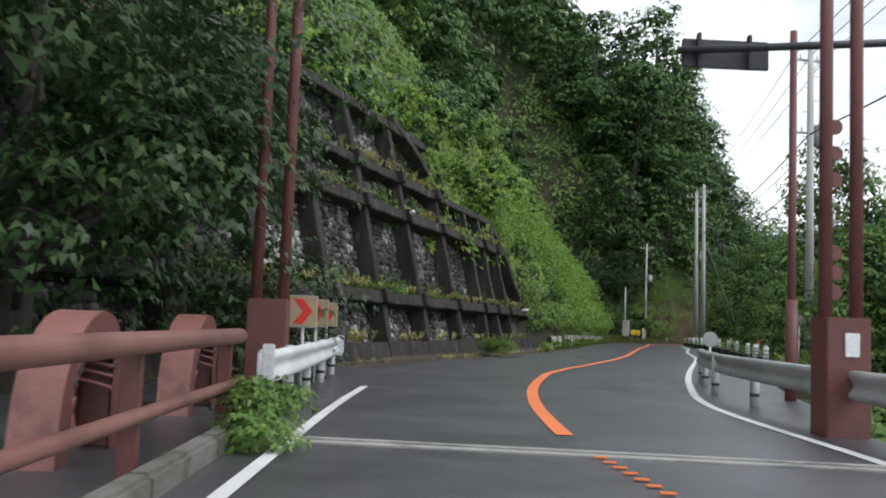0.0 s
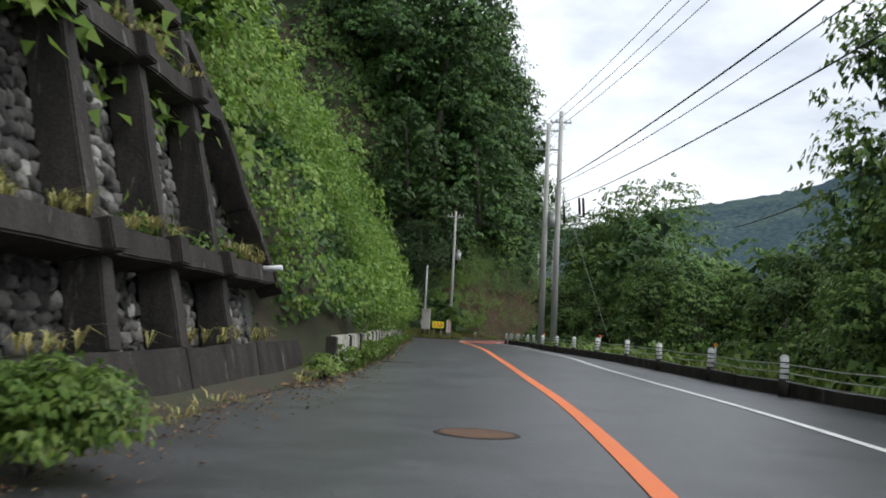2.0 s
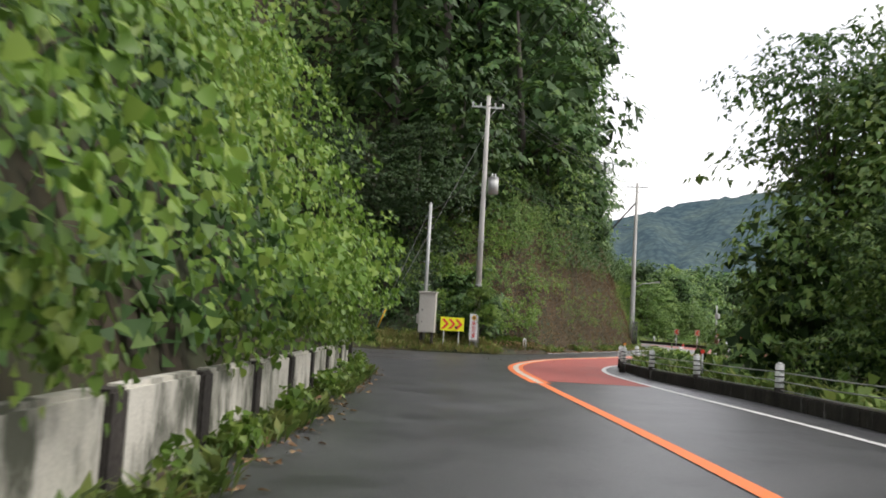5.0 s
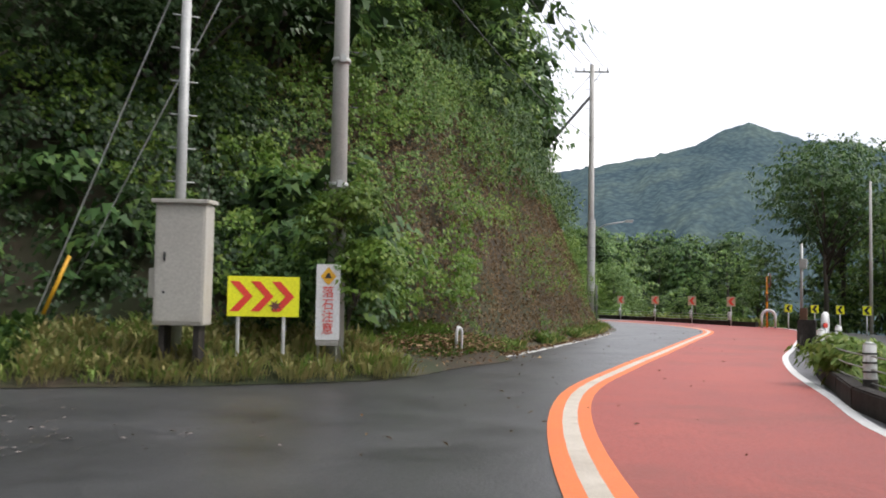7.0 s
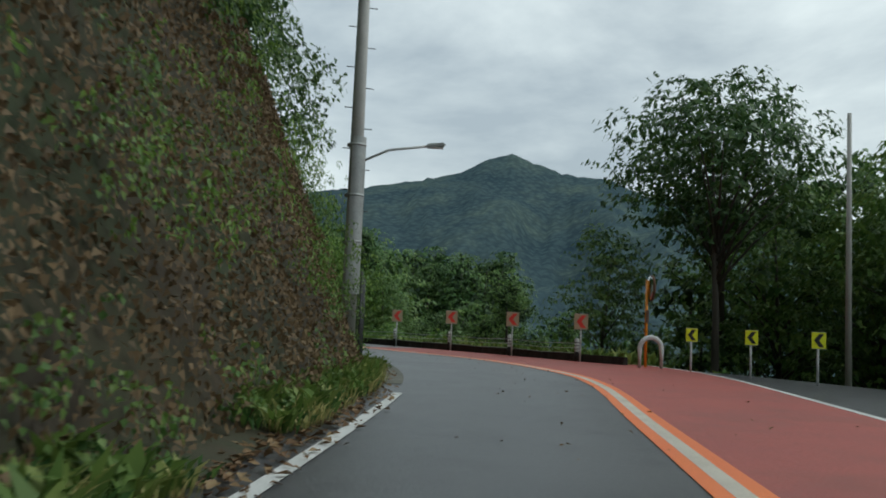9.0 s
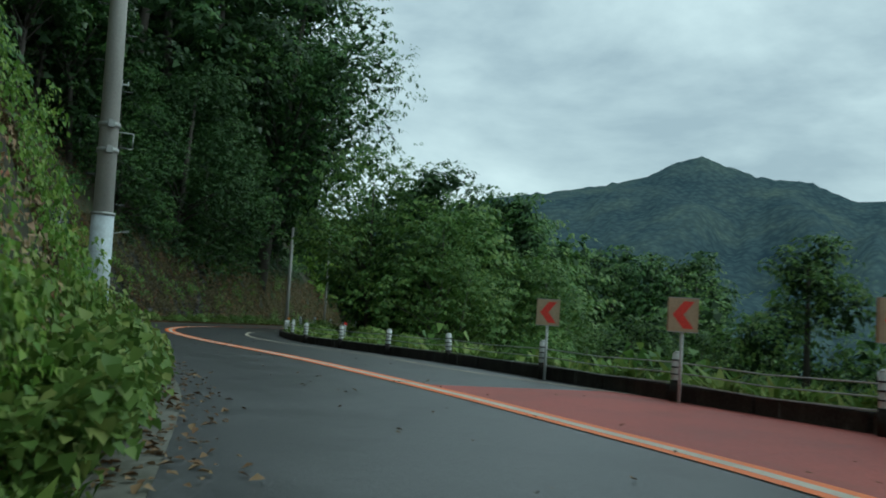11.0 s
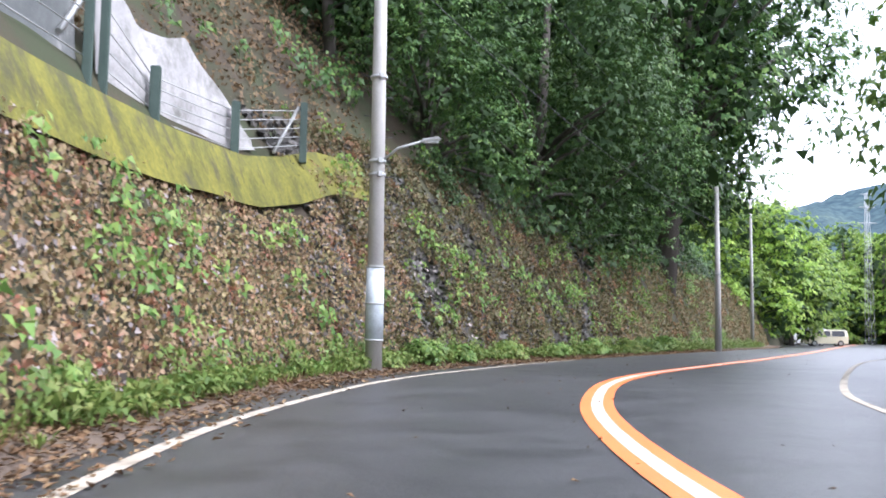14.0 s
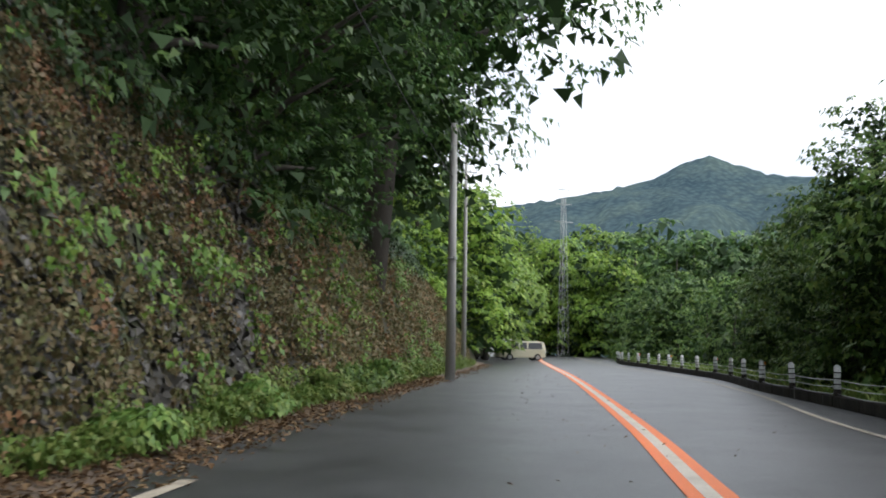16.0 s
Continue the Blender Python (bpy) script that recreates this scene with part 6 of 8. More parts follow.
def guide_post_model():
    t = thing("guide_post", (0, 0, 0), "", "guide post")
    bm = bmesh.new()
    add_cone(bm, 0.085, 0.08, 0.76, None, 10)
    part("post_shaft", bm, POST_WHITE, t)
    for h in (0.42, 0.53, 0.64):
        bm = bmesh.new()
        add_cone(bm, 0.090, 0.090, 0.022, Matrix.Translation((0, 0, h)), 10)
        part("black_band", bm, BLACK_PAINT, t)
    bm = bmesh.new()
    add_cone(bm, 0.082, 0.03, 0.035, Matrix.Translation((0, 0, 0.76)), 10)
    part("post_cap", bm, POST_WHITE, t)
    bm = bmesh.new()
    add_cone(bm, 0.10, 0.09, 0.34, None, 10)
    part("post_foot", bm, DARK_CONCRETE, t)
    return t


def reflector(x, y, z, mat, label):
    t = thing("reflector_stick", (x, y, z), label, "reflector", "reflectors on the guide posts")
    cyl_part("stick", t, (0, 0, 0), 0.022, 0.022, 0.46, WHITE_STEEL, 8)
    d = cyl_part("disc", t, (0, 0.018, 0.5), 0.055, 0.055, 0.03, mat, 14, tilt=pose(0, 0, 0, 90))
    cyl_part("disc_rim", d, (0, 0.022, 0.5), 0.062, 0.062, 0.018, DARK_STEEL, 14, tilt=pose(0, 0, 0, 90))
    return t


GP = guide_post_model()
POSTS = [(57.6, 136.8), (57.85, 140.5), (58.1, 144.5), (58.6, 149.1), (59.4, 154.9), (59.4, 159.0), (59.6, 163.6), (59.8, 168.1), (60.6, 172.4), (62.2, 178.6), (64.3, 184)]
ROW = [(9.6, 28.2), (11.2, 33.4), (12.75, 38.4), (14.0, 43.2), (15.05, 47.5), (16.0, 51.7), (17.1, 55.9), (18.1, 60.4), (19.05, 64.7), (20.2, 69.4), (21.5, 74.6), (22.9, 79.4), (24.35, 84.2), (25.25, 88.6), (26.1, 92.4), (27.1, 96.2), (28.8, 99.8), (31.2, 103.3), (33.6, 106.3), (36.6, 109.4), (40.4, 112.6)]
POSTS += ROW
k2 = sub_line(KL, 187, 262)
POSTS += [tuple(k2[i]) for i in range(0, len(k2), 4)]
pr = random.Random(4)
for n, (x, y) in enumerate(POSTS):
    z = float(gz(y))
    m = pose(x, y, z, pr.uniform(-2.5, 2.5), pr.uniform(-2.5, 2.5), pr.uniform(0, 90)) @ Matrix.Diagonal((1, 1, 1.22 if y > 187 else 1, 1))
    tagged(copy_thing(GP, m), "white guide post with black bands on the kerb", "guide post", "guide posts along the kerb")
    if n % 3 == 0 and not 135 < y < 151:
        reflector(x + 0.14, y + 0.02, z + 0.36, REFLECT_ORANGE if n % 2 else SIGN_RED, "round reflector on a white stick beside a guide post")
for o in (*GP.children_recursive, GP):
    bpy.data.objects.remove(o)


def cable_run(pts, label):
    for h in (0.3, 0.46, 0.62):
        q = []
        for a, b in zip(pts[:-1], pts[1:]):
            for u in (0, 0.5):
                q.append((a[0] * (1 - u) + b[0] * u, a[1] * (1 - u) + b[1] * u, float(gz(a[1])) + h - (0.03 if u else 0)))
        q.append((*pts[-1], float(gz(pts[-1][1])) + h))
        v, f = tube_mesh(q, 0.011, 5)
        tagged(mesh_ob("guard_cable", v, f, GREY_STEEL), label, "guard cable", "guard cables")


cable_run(POSTS[:11], "grey steel guard cable strung between guide posts")
cable_run(ROW, "grey steel guard cable strung between guide posts")
cable_run(POSTS[-len(range(0, len(k2), 4)):], "grey steel guard cable strung between guide posts")


# ---- guard rails ----
def guard_rail(pts, posts, label, mat, drop_end=True):
    """A two-wave steel beam on round posts; pts are the beam's line, z is the road."""
    t = thing("guard_rail", (pts[0][0], pts[0][1], float(gz(pts[0][1]))), label, "guard rail", "guard rails")
    o = t.matrix_world.translation
    prof = [(0.0, 0.74), (0.05, 0.71), (0.06, 0.66), (0.02, 0.61), (0.0, 0.57), (0.02, 0.53), (0.06, 0.48), (0.05, 0.43), (0.0, 0.40)]
    line = spline(pts, 0.5)
    n2 = -normals_2d(line) if posts[0][2] < 0 else normals_2d(line)
    v, f, k = [], [], len(prof)
    for side in (0.0, -0.012):
        for q, m in zip(line, n2):
            v += [(q[0] - m[0] * (w + side) - o.x, q[1] - m[1] * (w + side) - o.y, gz(q[1]) + h - o.z) for w, h in prof]
    n = len(line)
    for s in (0, n * k):
        f += [(s + i * k + j, s + i * k + j + 1, s + (i + 1) * k + j + 1, s + (i + 1) * k + j) for i in range(n - 1) for j in range(k - 1)]
    f += [(i * k, (i + 1) * k, n * k + (i + 1) * k, n * k + i * k) for i in range(n - 1)]
    mesh_ob("beam", v, f, mat, t, smooth=True)
    for x, y, s in posts:
        p = cyl_part("post", t, (x - o.x, y - o.y, -0.2), 0.07, 0.07, 0.9, mat, 14)
        cyl_part("post_band", p, (x - o.x, y - o.y, 0.16), 0.073, 0.073, 0.05, BLACK_PAINT, 14)
        cyl_part("post_lid", p, (x - o.x, y - o.y, 0.7), 0.07, 0.045, 0.03, mat, 14)
    return t


gl = guard_rail([(-2.38, 9.9), (-2.36, 13), (-2.38, 16), (-2.42, 19.2)], [(-2.5, 10.5, -1), (-2.5, 12.5, -1), (-2.5, 14.5, -1), (-2.5, 16.65, -1), (-2.52, 18.95, -1)], "white painted steel guard rail on round posts", WHITE_STEEL)
o = gl.matrix_world.translation
box_part("end_plate", gl, (0.0, 9.31, 0.57), (0.14, 0.05, 0.40), WHITE_STEEL)
box_part("end_plate", gl, (0.02, -0.02, 0.50), (0.12, 0.05, 0.62), WHITE_STEEL)
guard_rail([(3.75, 3), (3.78, 8), (3.95, 12), (4.35, 16.2), (5.05, 19.6), (5.65, 21.9)], [(3.95, 5, 1), (3.95, 7, 1), (4.02, 9.6, 1), (4.1, 12, 1), (4.25, 14.6, 1), (4.5, 17.2, 1), (5.15, 19.85, 1), (5.62, 21.6, 1)], "grey weathered steel guard rail on white posts", GREY_STEEL)

# ---- signs ----
def plate(name, parent, pts, depth, mat, label=""):
    """A flat board from a 2D outline (x, z), its front at y = 0 and its back at y = depth."""
    bm = bmesh.new()
    vs = [bm.verts.new((x, 0, z)) for x, z in pts]
    f = bm.faces.new(vs)
    r = bmesh.ops.extrude_face_region(bm, geom=[f])
    bmesh.ops.translate(bm, vec=(0, depth, 0), verts=[g for g in r["geom"] if isinstance(g, bmesh.types.BMVert)])
    bmesh.ops.recalc_face_normals(bm, faces=bm.faces)
    return part(name, bm, mat, parent, label)


def rect(x0, z0, x1, z1):
    return [(x0, z0), (x1, z0), (x1, z1), (x0, z1)]


def arrow(cx, cz, w, h, t):
    """A chevron that points to +x; w may be negative to turn it round."""
    return [(cx - w / 2, cz + h / 2), (cx - w / 2 + t, cz + h / 2), (cx + w / 2, cz), (cx - w / 2 + t, cz - h / 2), (cx - w / 2, cz - h / 2), (cx + w / 2 - t, cz)]


def chevron_sign(x, y, z, turn, size, label, group, flip=1, face=None, mark=None, height=1.15, box=False):
    t = thing("chevron_sign", (x, y, z), label, "chevron sign", group, turn)
    cyl_part("sign_post", t, (0, 0.06, -0.1), 0.028, 0.028, height + size * 0.3, WHITE_STEEL, 10)
    h = size * 1.12
    b = plate("board", t, rect(-size / 2, height - h / 2, size / 2, height + h / 2), 0.025 if not box else 0.10, face or SIGN_TAN)
    m = plate("chevron", b, arrow(0.0, height, flip * size * 0.72, h * 0.82, flip * size * 0.36), 0.003, mark or SIGN_RED)
    m.location = (0, -0.005, 0)
    e = size / 2
    plate("board_frame", b, rect(-e - 0.012, height + h / 2, e + 0.012, height + h / 2 + 0.012), 0.03, GREY_STEEL)
    plate("board_frame", b, rect(-e - 0.012, height - h / 2 - 0.012, e + 0.012, height - h / 2), 0.03, GREY_STEEL)
    return t


for x, y in ((-2.57, 14.3), (-2.6, 16.45), (-2.62, 18.6)):
    chevron_sign(x, y, float(gz(y)), -3, 0.40, "tan board with a red chevron behind the guard rail", "chevron boards by the bridge", 1, height=1.18, box=True)
for k, (x, y) in enumerate(((57.5, 136.55), (57.72, 140.25), (57.95, 144.2), (58.5, 148.85))):
    chevron_sign(x, y, float(gz(y)), -36 + 4 * k, 0.46, "tan board with a red chevron on a guide post", "chevron boards in the bend", -1, height=1.36, box=True)
for k, (x, y) in enumerate(((56.85, 131.5), (56.1, 129.0), (55.1, 126.5), (54.1, 124.1))):
    z = float(gz(y))
    chevron_sign(x, y, z, -36, 0.34, "small yellow board with a black chevron", "yellow chevron boards of the side road", -1, SIGN_YELLOW, SIGN_BLACK, 1.08)

# yellow board with three red arrows
yb = thing("arrow_board", (24.97, 108.6, 0.13), "yellow board with three red chevrons on white posts", "arrow board", turn=-12)
b = plate("board", yb, rect(-0.52, 0.50, 0.52, 1.09), 0.03, SIGN_YELLOW)
for cx in (-0.30, 0.0, 0.30):
    a = plate("chevron", b, arrow(cx - 0.02, 0.795, 0.33, 0.44, 0.13), 0.003, SIGN_RED)
    a.location = (0, -0.005, 0)
for cx in (-0.36, 0.30):
    cyl_part("sign_post", yb, (cx, 0.07, -0.5), 0.028, 0.028, 1.5, WHITE_STEEL, 10)
pl = plate("leaf_sticker", b, [(0.17 + 0.10 * math.cos(a) * (1 if k % 2 else 0.45), 0.66 + 0.09 * math.sin(a) * (1 if k % 2 else 0.45)) for k, a in enumerate(np.linspace(0, 2 * math.pi, 14, endpoint=False))], 0.004, BROWN_STEEL, "dry brown leaf stuck to the board")
pl.location = (0, -0.012, 0)


def text_part(name, words, parent, at, size, mat):
    c = bpy.data.curves.new(name, "FONT")
    c.body, c.size, c.align_x, c.align_y, c.extrude = words, size, "CENTER", "CENTER", 0.002
    o = new(name, c)
    dg = bpy.context.evaluated_depsgraph_get()
    me = bpy.data.meshes.new_from_object(o.evaluated_get(dg))
    bpy.data.objects.remove(o)
    me.materials.append(mat)
    ob = new(name, me)
    ob.parent = parent
    ob.matrix_basis = pose(*at, 90, 0, 0)
    return ob


# falling rocks sign: white upright board, yellow diamond, red characters
rs = thing("falling_rocks_sign", (25.95, 108.6, 0.17), "white upright sign warning of falling rocks in red characters", "warning sign", turn=-16)
b = plate("board", rs, rect(-0.18, 0.12, 0.18, 1.26), 0.05, SIGN_WHITE)
d = plate("diamond", b, [(0, 0.94), (0.12, 1.08), (0, 1.22), (-0.12, 1.08)], 0.003, SIGN_AMBER)
d.location = (0, -0.005, 0)
e = plate("rock_symbol", b, [(-0.055, 1.05), (0.06, 1.05), (0.03, 1.09), (0.015, 1.13), (-0.02, 1.12)], 0.003, SIGN_BLACK)
e.location = (0, -0.009, 0)
for k, ch in enumerate("落石注意"):
    text_part("character", ch, b, (0, -0.006, 0.83 - 0.185 * k), 0.185, SIGN_RED)
for cx in (-0.13, 0.13):
    cyl_part("sign_post", rs, (cx, 0.07, -0.6), 0.02, 0.02, 1.7, GREY_STEEL, 8)
box_part("sign_base", rs, (0, 0.03, 0.07), (0.34, 0.10, 0.08), CONCRETE)

# control cabinet
cb = thing("control_cabinet", (23.82, 108.6, 0.34), "beige steel control cabinet with a sloping lid on feet", "cabinet", turn=-22)
box_part("cabinet_body", cb, (0, 0.0, 1.02), (0.70, 0.54, 1.72), BEIGE_STEEL, bevel=0.012)
box_part("cabinet_door", cb, (0.0, -0.278, 1.02), (0.64, 0.018, 1.62), BEIGE_STEEL, bevel=0.006)
hd = box_part("door_handle", cb, (-0.2, -0.30, 1.12), (0.03, 0.03, 0.14), DARK_STEEL)
cyl_part("door_lock", cb, (-0.2, -0.285, 0.62), 0.02, 0.02, 0.02, DARK_STEEL, 10, tilt=pose(0, 0, 0, 90))
box_part("cabinet_lid", cb, (0, -0.02, 1.91), (0.80, 0.66, 0.06), BEIGE_STEEL, tilt=3)
box_part("side_box", cb, (-0.41, 0.05, 0.75), (0.12, 0.3, 0.42), BEIGE_STEEL)
for px in (-0.24, 0.24):
    box_part("foot", cb, (px, 0, -0.08), (0.08, 0.4, 0.70), DARK_CONCRETE)
cyl_part("aerial", cb, (0.3, 0.1, 1.93), 0.006, 0.006, 0.22, DARK_STEEL, 6)

# white marker posts at the rock face
for x, y in ((29.5, 111.5),):
    mk = thing("marker_post", (x, y, float(gz(y)) - 0.08), "white pipe marker post with a bent top in the verge", "marker post", "marker posts", turn=60)
    v, f = tube_mesh([(0, 0, -0.1), (0, 0, 0.72), (-0.03, 0.02, 0.78), (-0.14, 0.06, 0.80), (-0.18, 0.08, 0.72), (-0.18, 0.08, -0.1)], 0.032, 8)
    mesh_ob("pipe", v, f, WHITE_STEEL, mk, smooth=True)
    box_part("marker_foot", mk, (-0.2, 0.05, 0.05), (0.34, 0.2, 0.3), CONCRETE)

# traffic mirror with guard arch
mr = thing("traffic_mirror", (57.5, 133.75, float(gz(133))), "round convex traffic mirror on an orange post", "traffic mirror", turn=-20)
cyl_part("mirror_post", mr, (0, 0, -0.2), 0.045, 0.045, 2.95, REFLECT_ORANGE, 12)
cyl_part("mirror_rim", mr, (0.08, -0.06, 2.5), 0.42, 0.40, 0.07, RUST, 28, "orange rusty rim", tilt=pose(0, 0, 0, 90, 0, 75))
mm, mn, ml, mb = nodes_of("mirror_glass")
mb.inputs["Base Color"].default_value, mb.inputs["Metallic"].default_value, mb.inputs["Roughness"].default_value = (0.55, 0.57, 0.58, 1), 1.0, 0.06
bm = bmesh.new()
bmesh.ops.create_uvsphere(bm, u_segments=24, v_segments=12, radius=0.39)
bmesh.ops.scale(bm, vec=(1, 0.18, 1), verts=bm.verts)
bm.transform(pose(0.09, -0.03, 2.5, 0, 0, 75))
part("mirror_glass", bm, mm, mr)
box_part("mirror_plate", mr, (0.0, -0.06, 1.6), (0.10, 0.03, 0.4), RUST)


def pipe_arch(x, y, w, h, r, turn, mat, label):
    t = thing("guard_arch", (x, y, float(gz(y))), label, "guard arch", "guard arches", turn)
    pts = [(-w / 2, 0, -0.2)] + [(-w / 2 * math.cos(a), 0, h - w / 2 + w / 2 * math.sin(a)) for a in np.linspace(0, math.pi, 9)] + [(w / 2, 0, -0.2)]
    v, f = tube_mesh(pts, r, 12)
    mesh_ob("arch_pipe", v, f, mat, t, smooth=True)
    return t


pipe_arch(57.2, 133.3, 0.7, 0.95, 0.075, -30, POST_WHITE, "white banded steel pipe arch before the mirror")
pipe_arch(42.95, 115.5, 0.6, 1.0, 0.10, 40, POST_WHITE, "white and black banded steel pipe arch at the junction")
bl = thing("concrete_block", (42.5, 115.75, float(gz(115))), "dark concrete block at the junction", "concrete block", turn=40)
box_part("block", bl, (0, 0, 0.36), (0.55, 0.5, 1.0), DARK_CONCRETE, bevel=0.03)
box_part("meter_box", bl, (0.1, 0.1, 1.0), (0.26, 0.2, 0.4), RUST)
cyl_part("block_pipe", bl, (0.1, 0.15, 0.9), 0.04, 0.04, 2.2, GREY_STEEL, 10)
box_part("pipe_box", bl, (0.1, 0.1, 2.5), (0.3, 0.2, 0.28), GREY_STEEL)

# round signs seen from behind, by the guard rail
for x, y, h in ((6.45, 23.6, 0.95), (11.2, 29.6, 1.6)):
    rs2 = thing("round_sign", (x, y, float(gz(y))), "small round sign seen from its grey back", "round sign", "round signs")
    cyl_part("sign_post", rs2, (0, 0, -0.1), 0.03, 0.03, h, WHITE_STEEL, 10)
    cyl_part("sign_disc", rs2, (0, 0, h), 0.19, 0.19, 0.03, GREY_STEEL, 24, tilt=pose(0, 0, 0, 90))
bar = thing("barrier_board", (14.8, 36.6, -0.25), "two leaning rusty yellow planks behind the kerb", "plank")
box_part("plank", bar, (0, 0, 0.55), (0.09, 0.05, 1.5), RUST, turn=-30, tilt=0)
bar.matrix_basis = pose(14.8, 36.6, -0.2, -8, 33, 0)
box_part("plank", bar, (0.12, 0.03, 0.5), (0.05, 0.04, 1.35), SIGN_AMBER, turn=-30)

# old fence under the creepers at the foot of the rock face
of = thing("old_fence", (29.9, 114.6, float(gz(114)) + 0.1), "dark rusty fence overgrown by creepers at the rock face", "fence")
for x, y in ((0.0, 0.0), (-1.7, -0.7), (-3.3, -1.1)):
    cyl_part("fence_post", of, (x, y, -0.4), 0.045, 0.045, 2.5, DARK_STEEL, 10)
for h in (1.0, 1.95):
    rod_part("fence_rail", of, (0.05, 0.02, h), (-3.4, -1.12, h + 0.05), 0.03, RUST)

# ---- end of the steel bridge ----
br = thing("bridge_railing", (-2.62, 9.7, 0), "faded red steel pipe railing of the bridge", "railing")
for z, r in ((0.87, 0.075), (0.42, 0.05)):
    v, f = tube_mesh([(0, -26, z), (0, -9, z), (0, 0, z)], r, 14)
    mesh_ob("rail_pipe", v, f, PINK_STEEL, br, smooth=True)
for k in range(9):
    box_part("railing_post", br, (-0.08, -0.25 - 2.9 * k, 0.42), (0.12, 0.10, 1.0), BROWN_STEEL)


def girder_arch(y, label):
    """An arched box girder with a laced underside, standing beyond the railing."""
    t = thing("bridge_arch", (-3.45, y, -0.74), label, "bridge girder", "arched girders of the bridge")
    w = 0.34
    outer, inner = [], []
    for a in np.linspace(0, math.pi, 15):
        c, s = math.cos(a), math.sin(a)
        outer.append((-0.62 * c - 0.15 * (1 - s), 1.2 + 0.60 * s))
        inner.append((-0.40 * c - 0.15 * (1 - s), 1.2 + 0.38 * s))
    outer = [(-1.05, -0.6)] + outer + [(0.55, -0.6)]
    inner = [(-0.80, -0.6)] + inner + [(0.32, -0.6)]
    for x in (-w / 2, w / 2 - 0.02):
        n = len(outer)
        v = [(x + dx, q[0], q[1]) for dx in (0, 0.02) for q in outer + inner]
        f = []
        for i in range(n - 1):
            f += [(i, i + 1, n + i + 1, n + i), (2 * n + i, 3 * n + i, 3 * n + i + 1, 2 * n + i + 1)]
        mesh_ob("web_plate", v, f, BROWN_STEEL, t)
    n = len(outer)
    v = [(x, q[0], q[1]) for x in (-w / 2, w / 2) for q in outer]
    mesh_ob("top_plate", v, [(i, n + i, n + i + 1, i + 1) for i in range(n - 1)], PINK_STEEL, t, smooth=True)
    for i in range(0, n - 1):
        a, b = inner[i], inner[i + 1]
        if 2 <= i <= n - 4:
            m = ((outer[i][0] + inner[i][0]) / 2 * 0.35 + inner[i][0] * 0.65, (outer[i][1] + inner[i][1]) / 2 * 0.35 + inner[i][1] * 0.65)
            # dark disc on the plate stands for the darkness of a hole
            cyl_part("hole", t, (w / 2 - 0.012, *m), 0.035, 0.035, 0.02, DARK_STEEL, 10, tilt=pose(0, 0, 0, 0, 90))
        rod_part("lacing_bar", t, (-w / 2, *a), (w / 2, *b), 0.02, BROWN_STEEL, seg=5)
    return t


for y in (4.1, 7.75, 11.4):
    girder_arch(y, "brown arched steel girder with lacing beyond the railing")

deck = thing("bridge_kerb", (-2.45, 9.6, 0), "mossy concrete kerb of the bridge deck", "kerb", kind="structure")
for k in range(12):
    box_part("kerb_stone", deck, (-0.02, -0.9 - 1.8 * k, 0.0), (0.17, 1.78, 0.30), MOSSY_KERB, bevel=0.03)
jt = thing("expansion_joint", (0.5, 8.55, float(gz(8.5))), "worn steel expansion joint across the road", "expansion joint", kind="structure", turn=-7)
box_part("joint_strip", jt, (0.2, 0, -0.01), (6.4, 0.16, 0.05), CONCRETE, bevel=0.004)
box_part("joint_strip", jt, (0.2, 0.26, -0.01), (6.4, 0.12, 0.045), CONCRETE, bevel=0.004)
for k in range(7):
    ds = thing("lane_dash", (0.66 + 0.02 * k, 8.4 - 0.27 * k, 0.0), "worn remains of the orange line on the deck", "road marking", "worn dashes", kind="structure")
    box_part("dash", ds, (0, 0, 0.004), (0.11, 0.05, 0.012), ORANGE_PAINT, bevel=0.001)


def portal(x, y, turn, label, discs=True):
    t = thing("bridge_portal", (x, y, 0), label, "bridge portal", "portal columns", turn)
    for q in (-0.175, 0.175):
        cyl_part("leg", t, (q, 0, -0.3), 0.075, 0.07, 9.5, BROWN_STEEL, 16)
    for h in (1.58, 1.80, 2.02, 2.85, 3.15, 3.45) if discs else ():
        cyl_part("web_disc", t, (-0.08, 0.0, h), 0.085, 0.085, 0.03, BROWN_STEEL, 16, tilt=pose(0, 0, 0, 90))
    box_part("base_box", t, (0, 0, 0.55), (0.50, 0.42, 1.5), BROWN_STEEL, bevel=0.015)
    return t


portal(-2.83, 12.8, 0, "brown twin-tube steel portal column at the bridge end", False)
pr2 = portal(3.82, 10.85, 0, "brown twin-tube steel portal column beside the guard rail")
box_part("notice_plate", pr2, (0.03, -0.225, 1.0), (0.16, 0.012, 0.26), SIGN_WHITE, "small white notice plate")

gp = thing("sign_gantry", (5.5, 16.3, 0), "brown pole carrying a dark sign arm over the lane", "sign gantry")
cyl_part("gantry_pole", gp, (0, 0, -0.2), 0.075, 0.06, 6.6, BROWN_STEEL, 14)
cyl_part("pole_sleeve", gp, (0, 0, -0.2), 0.10, 0.10, 1.9, BROWN_STEEL, 14)
gs = thing("overhead_sign", (5.4, 16.5, 6.02), "dark overhead sign board seen from behind on a steel arm", "overhead sign")
rod_part("sign_arm", gs, (-1.9, 0, 0.0), (2.2, -1.2, 0.0), 0.07, DARK_STEEL)
box_part("board", gs, (-1.0, 0.12, 0.0), (1.55, 0.08, 0.52), DARK_STEEL, bevel=0.02)
for q in (-1.5, -0.6):
    box_part("clamp", gs, (q, 0.03, 0.03), (0.06, 0.14, 0.62), DARK_STEEL)
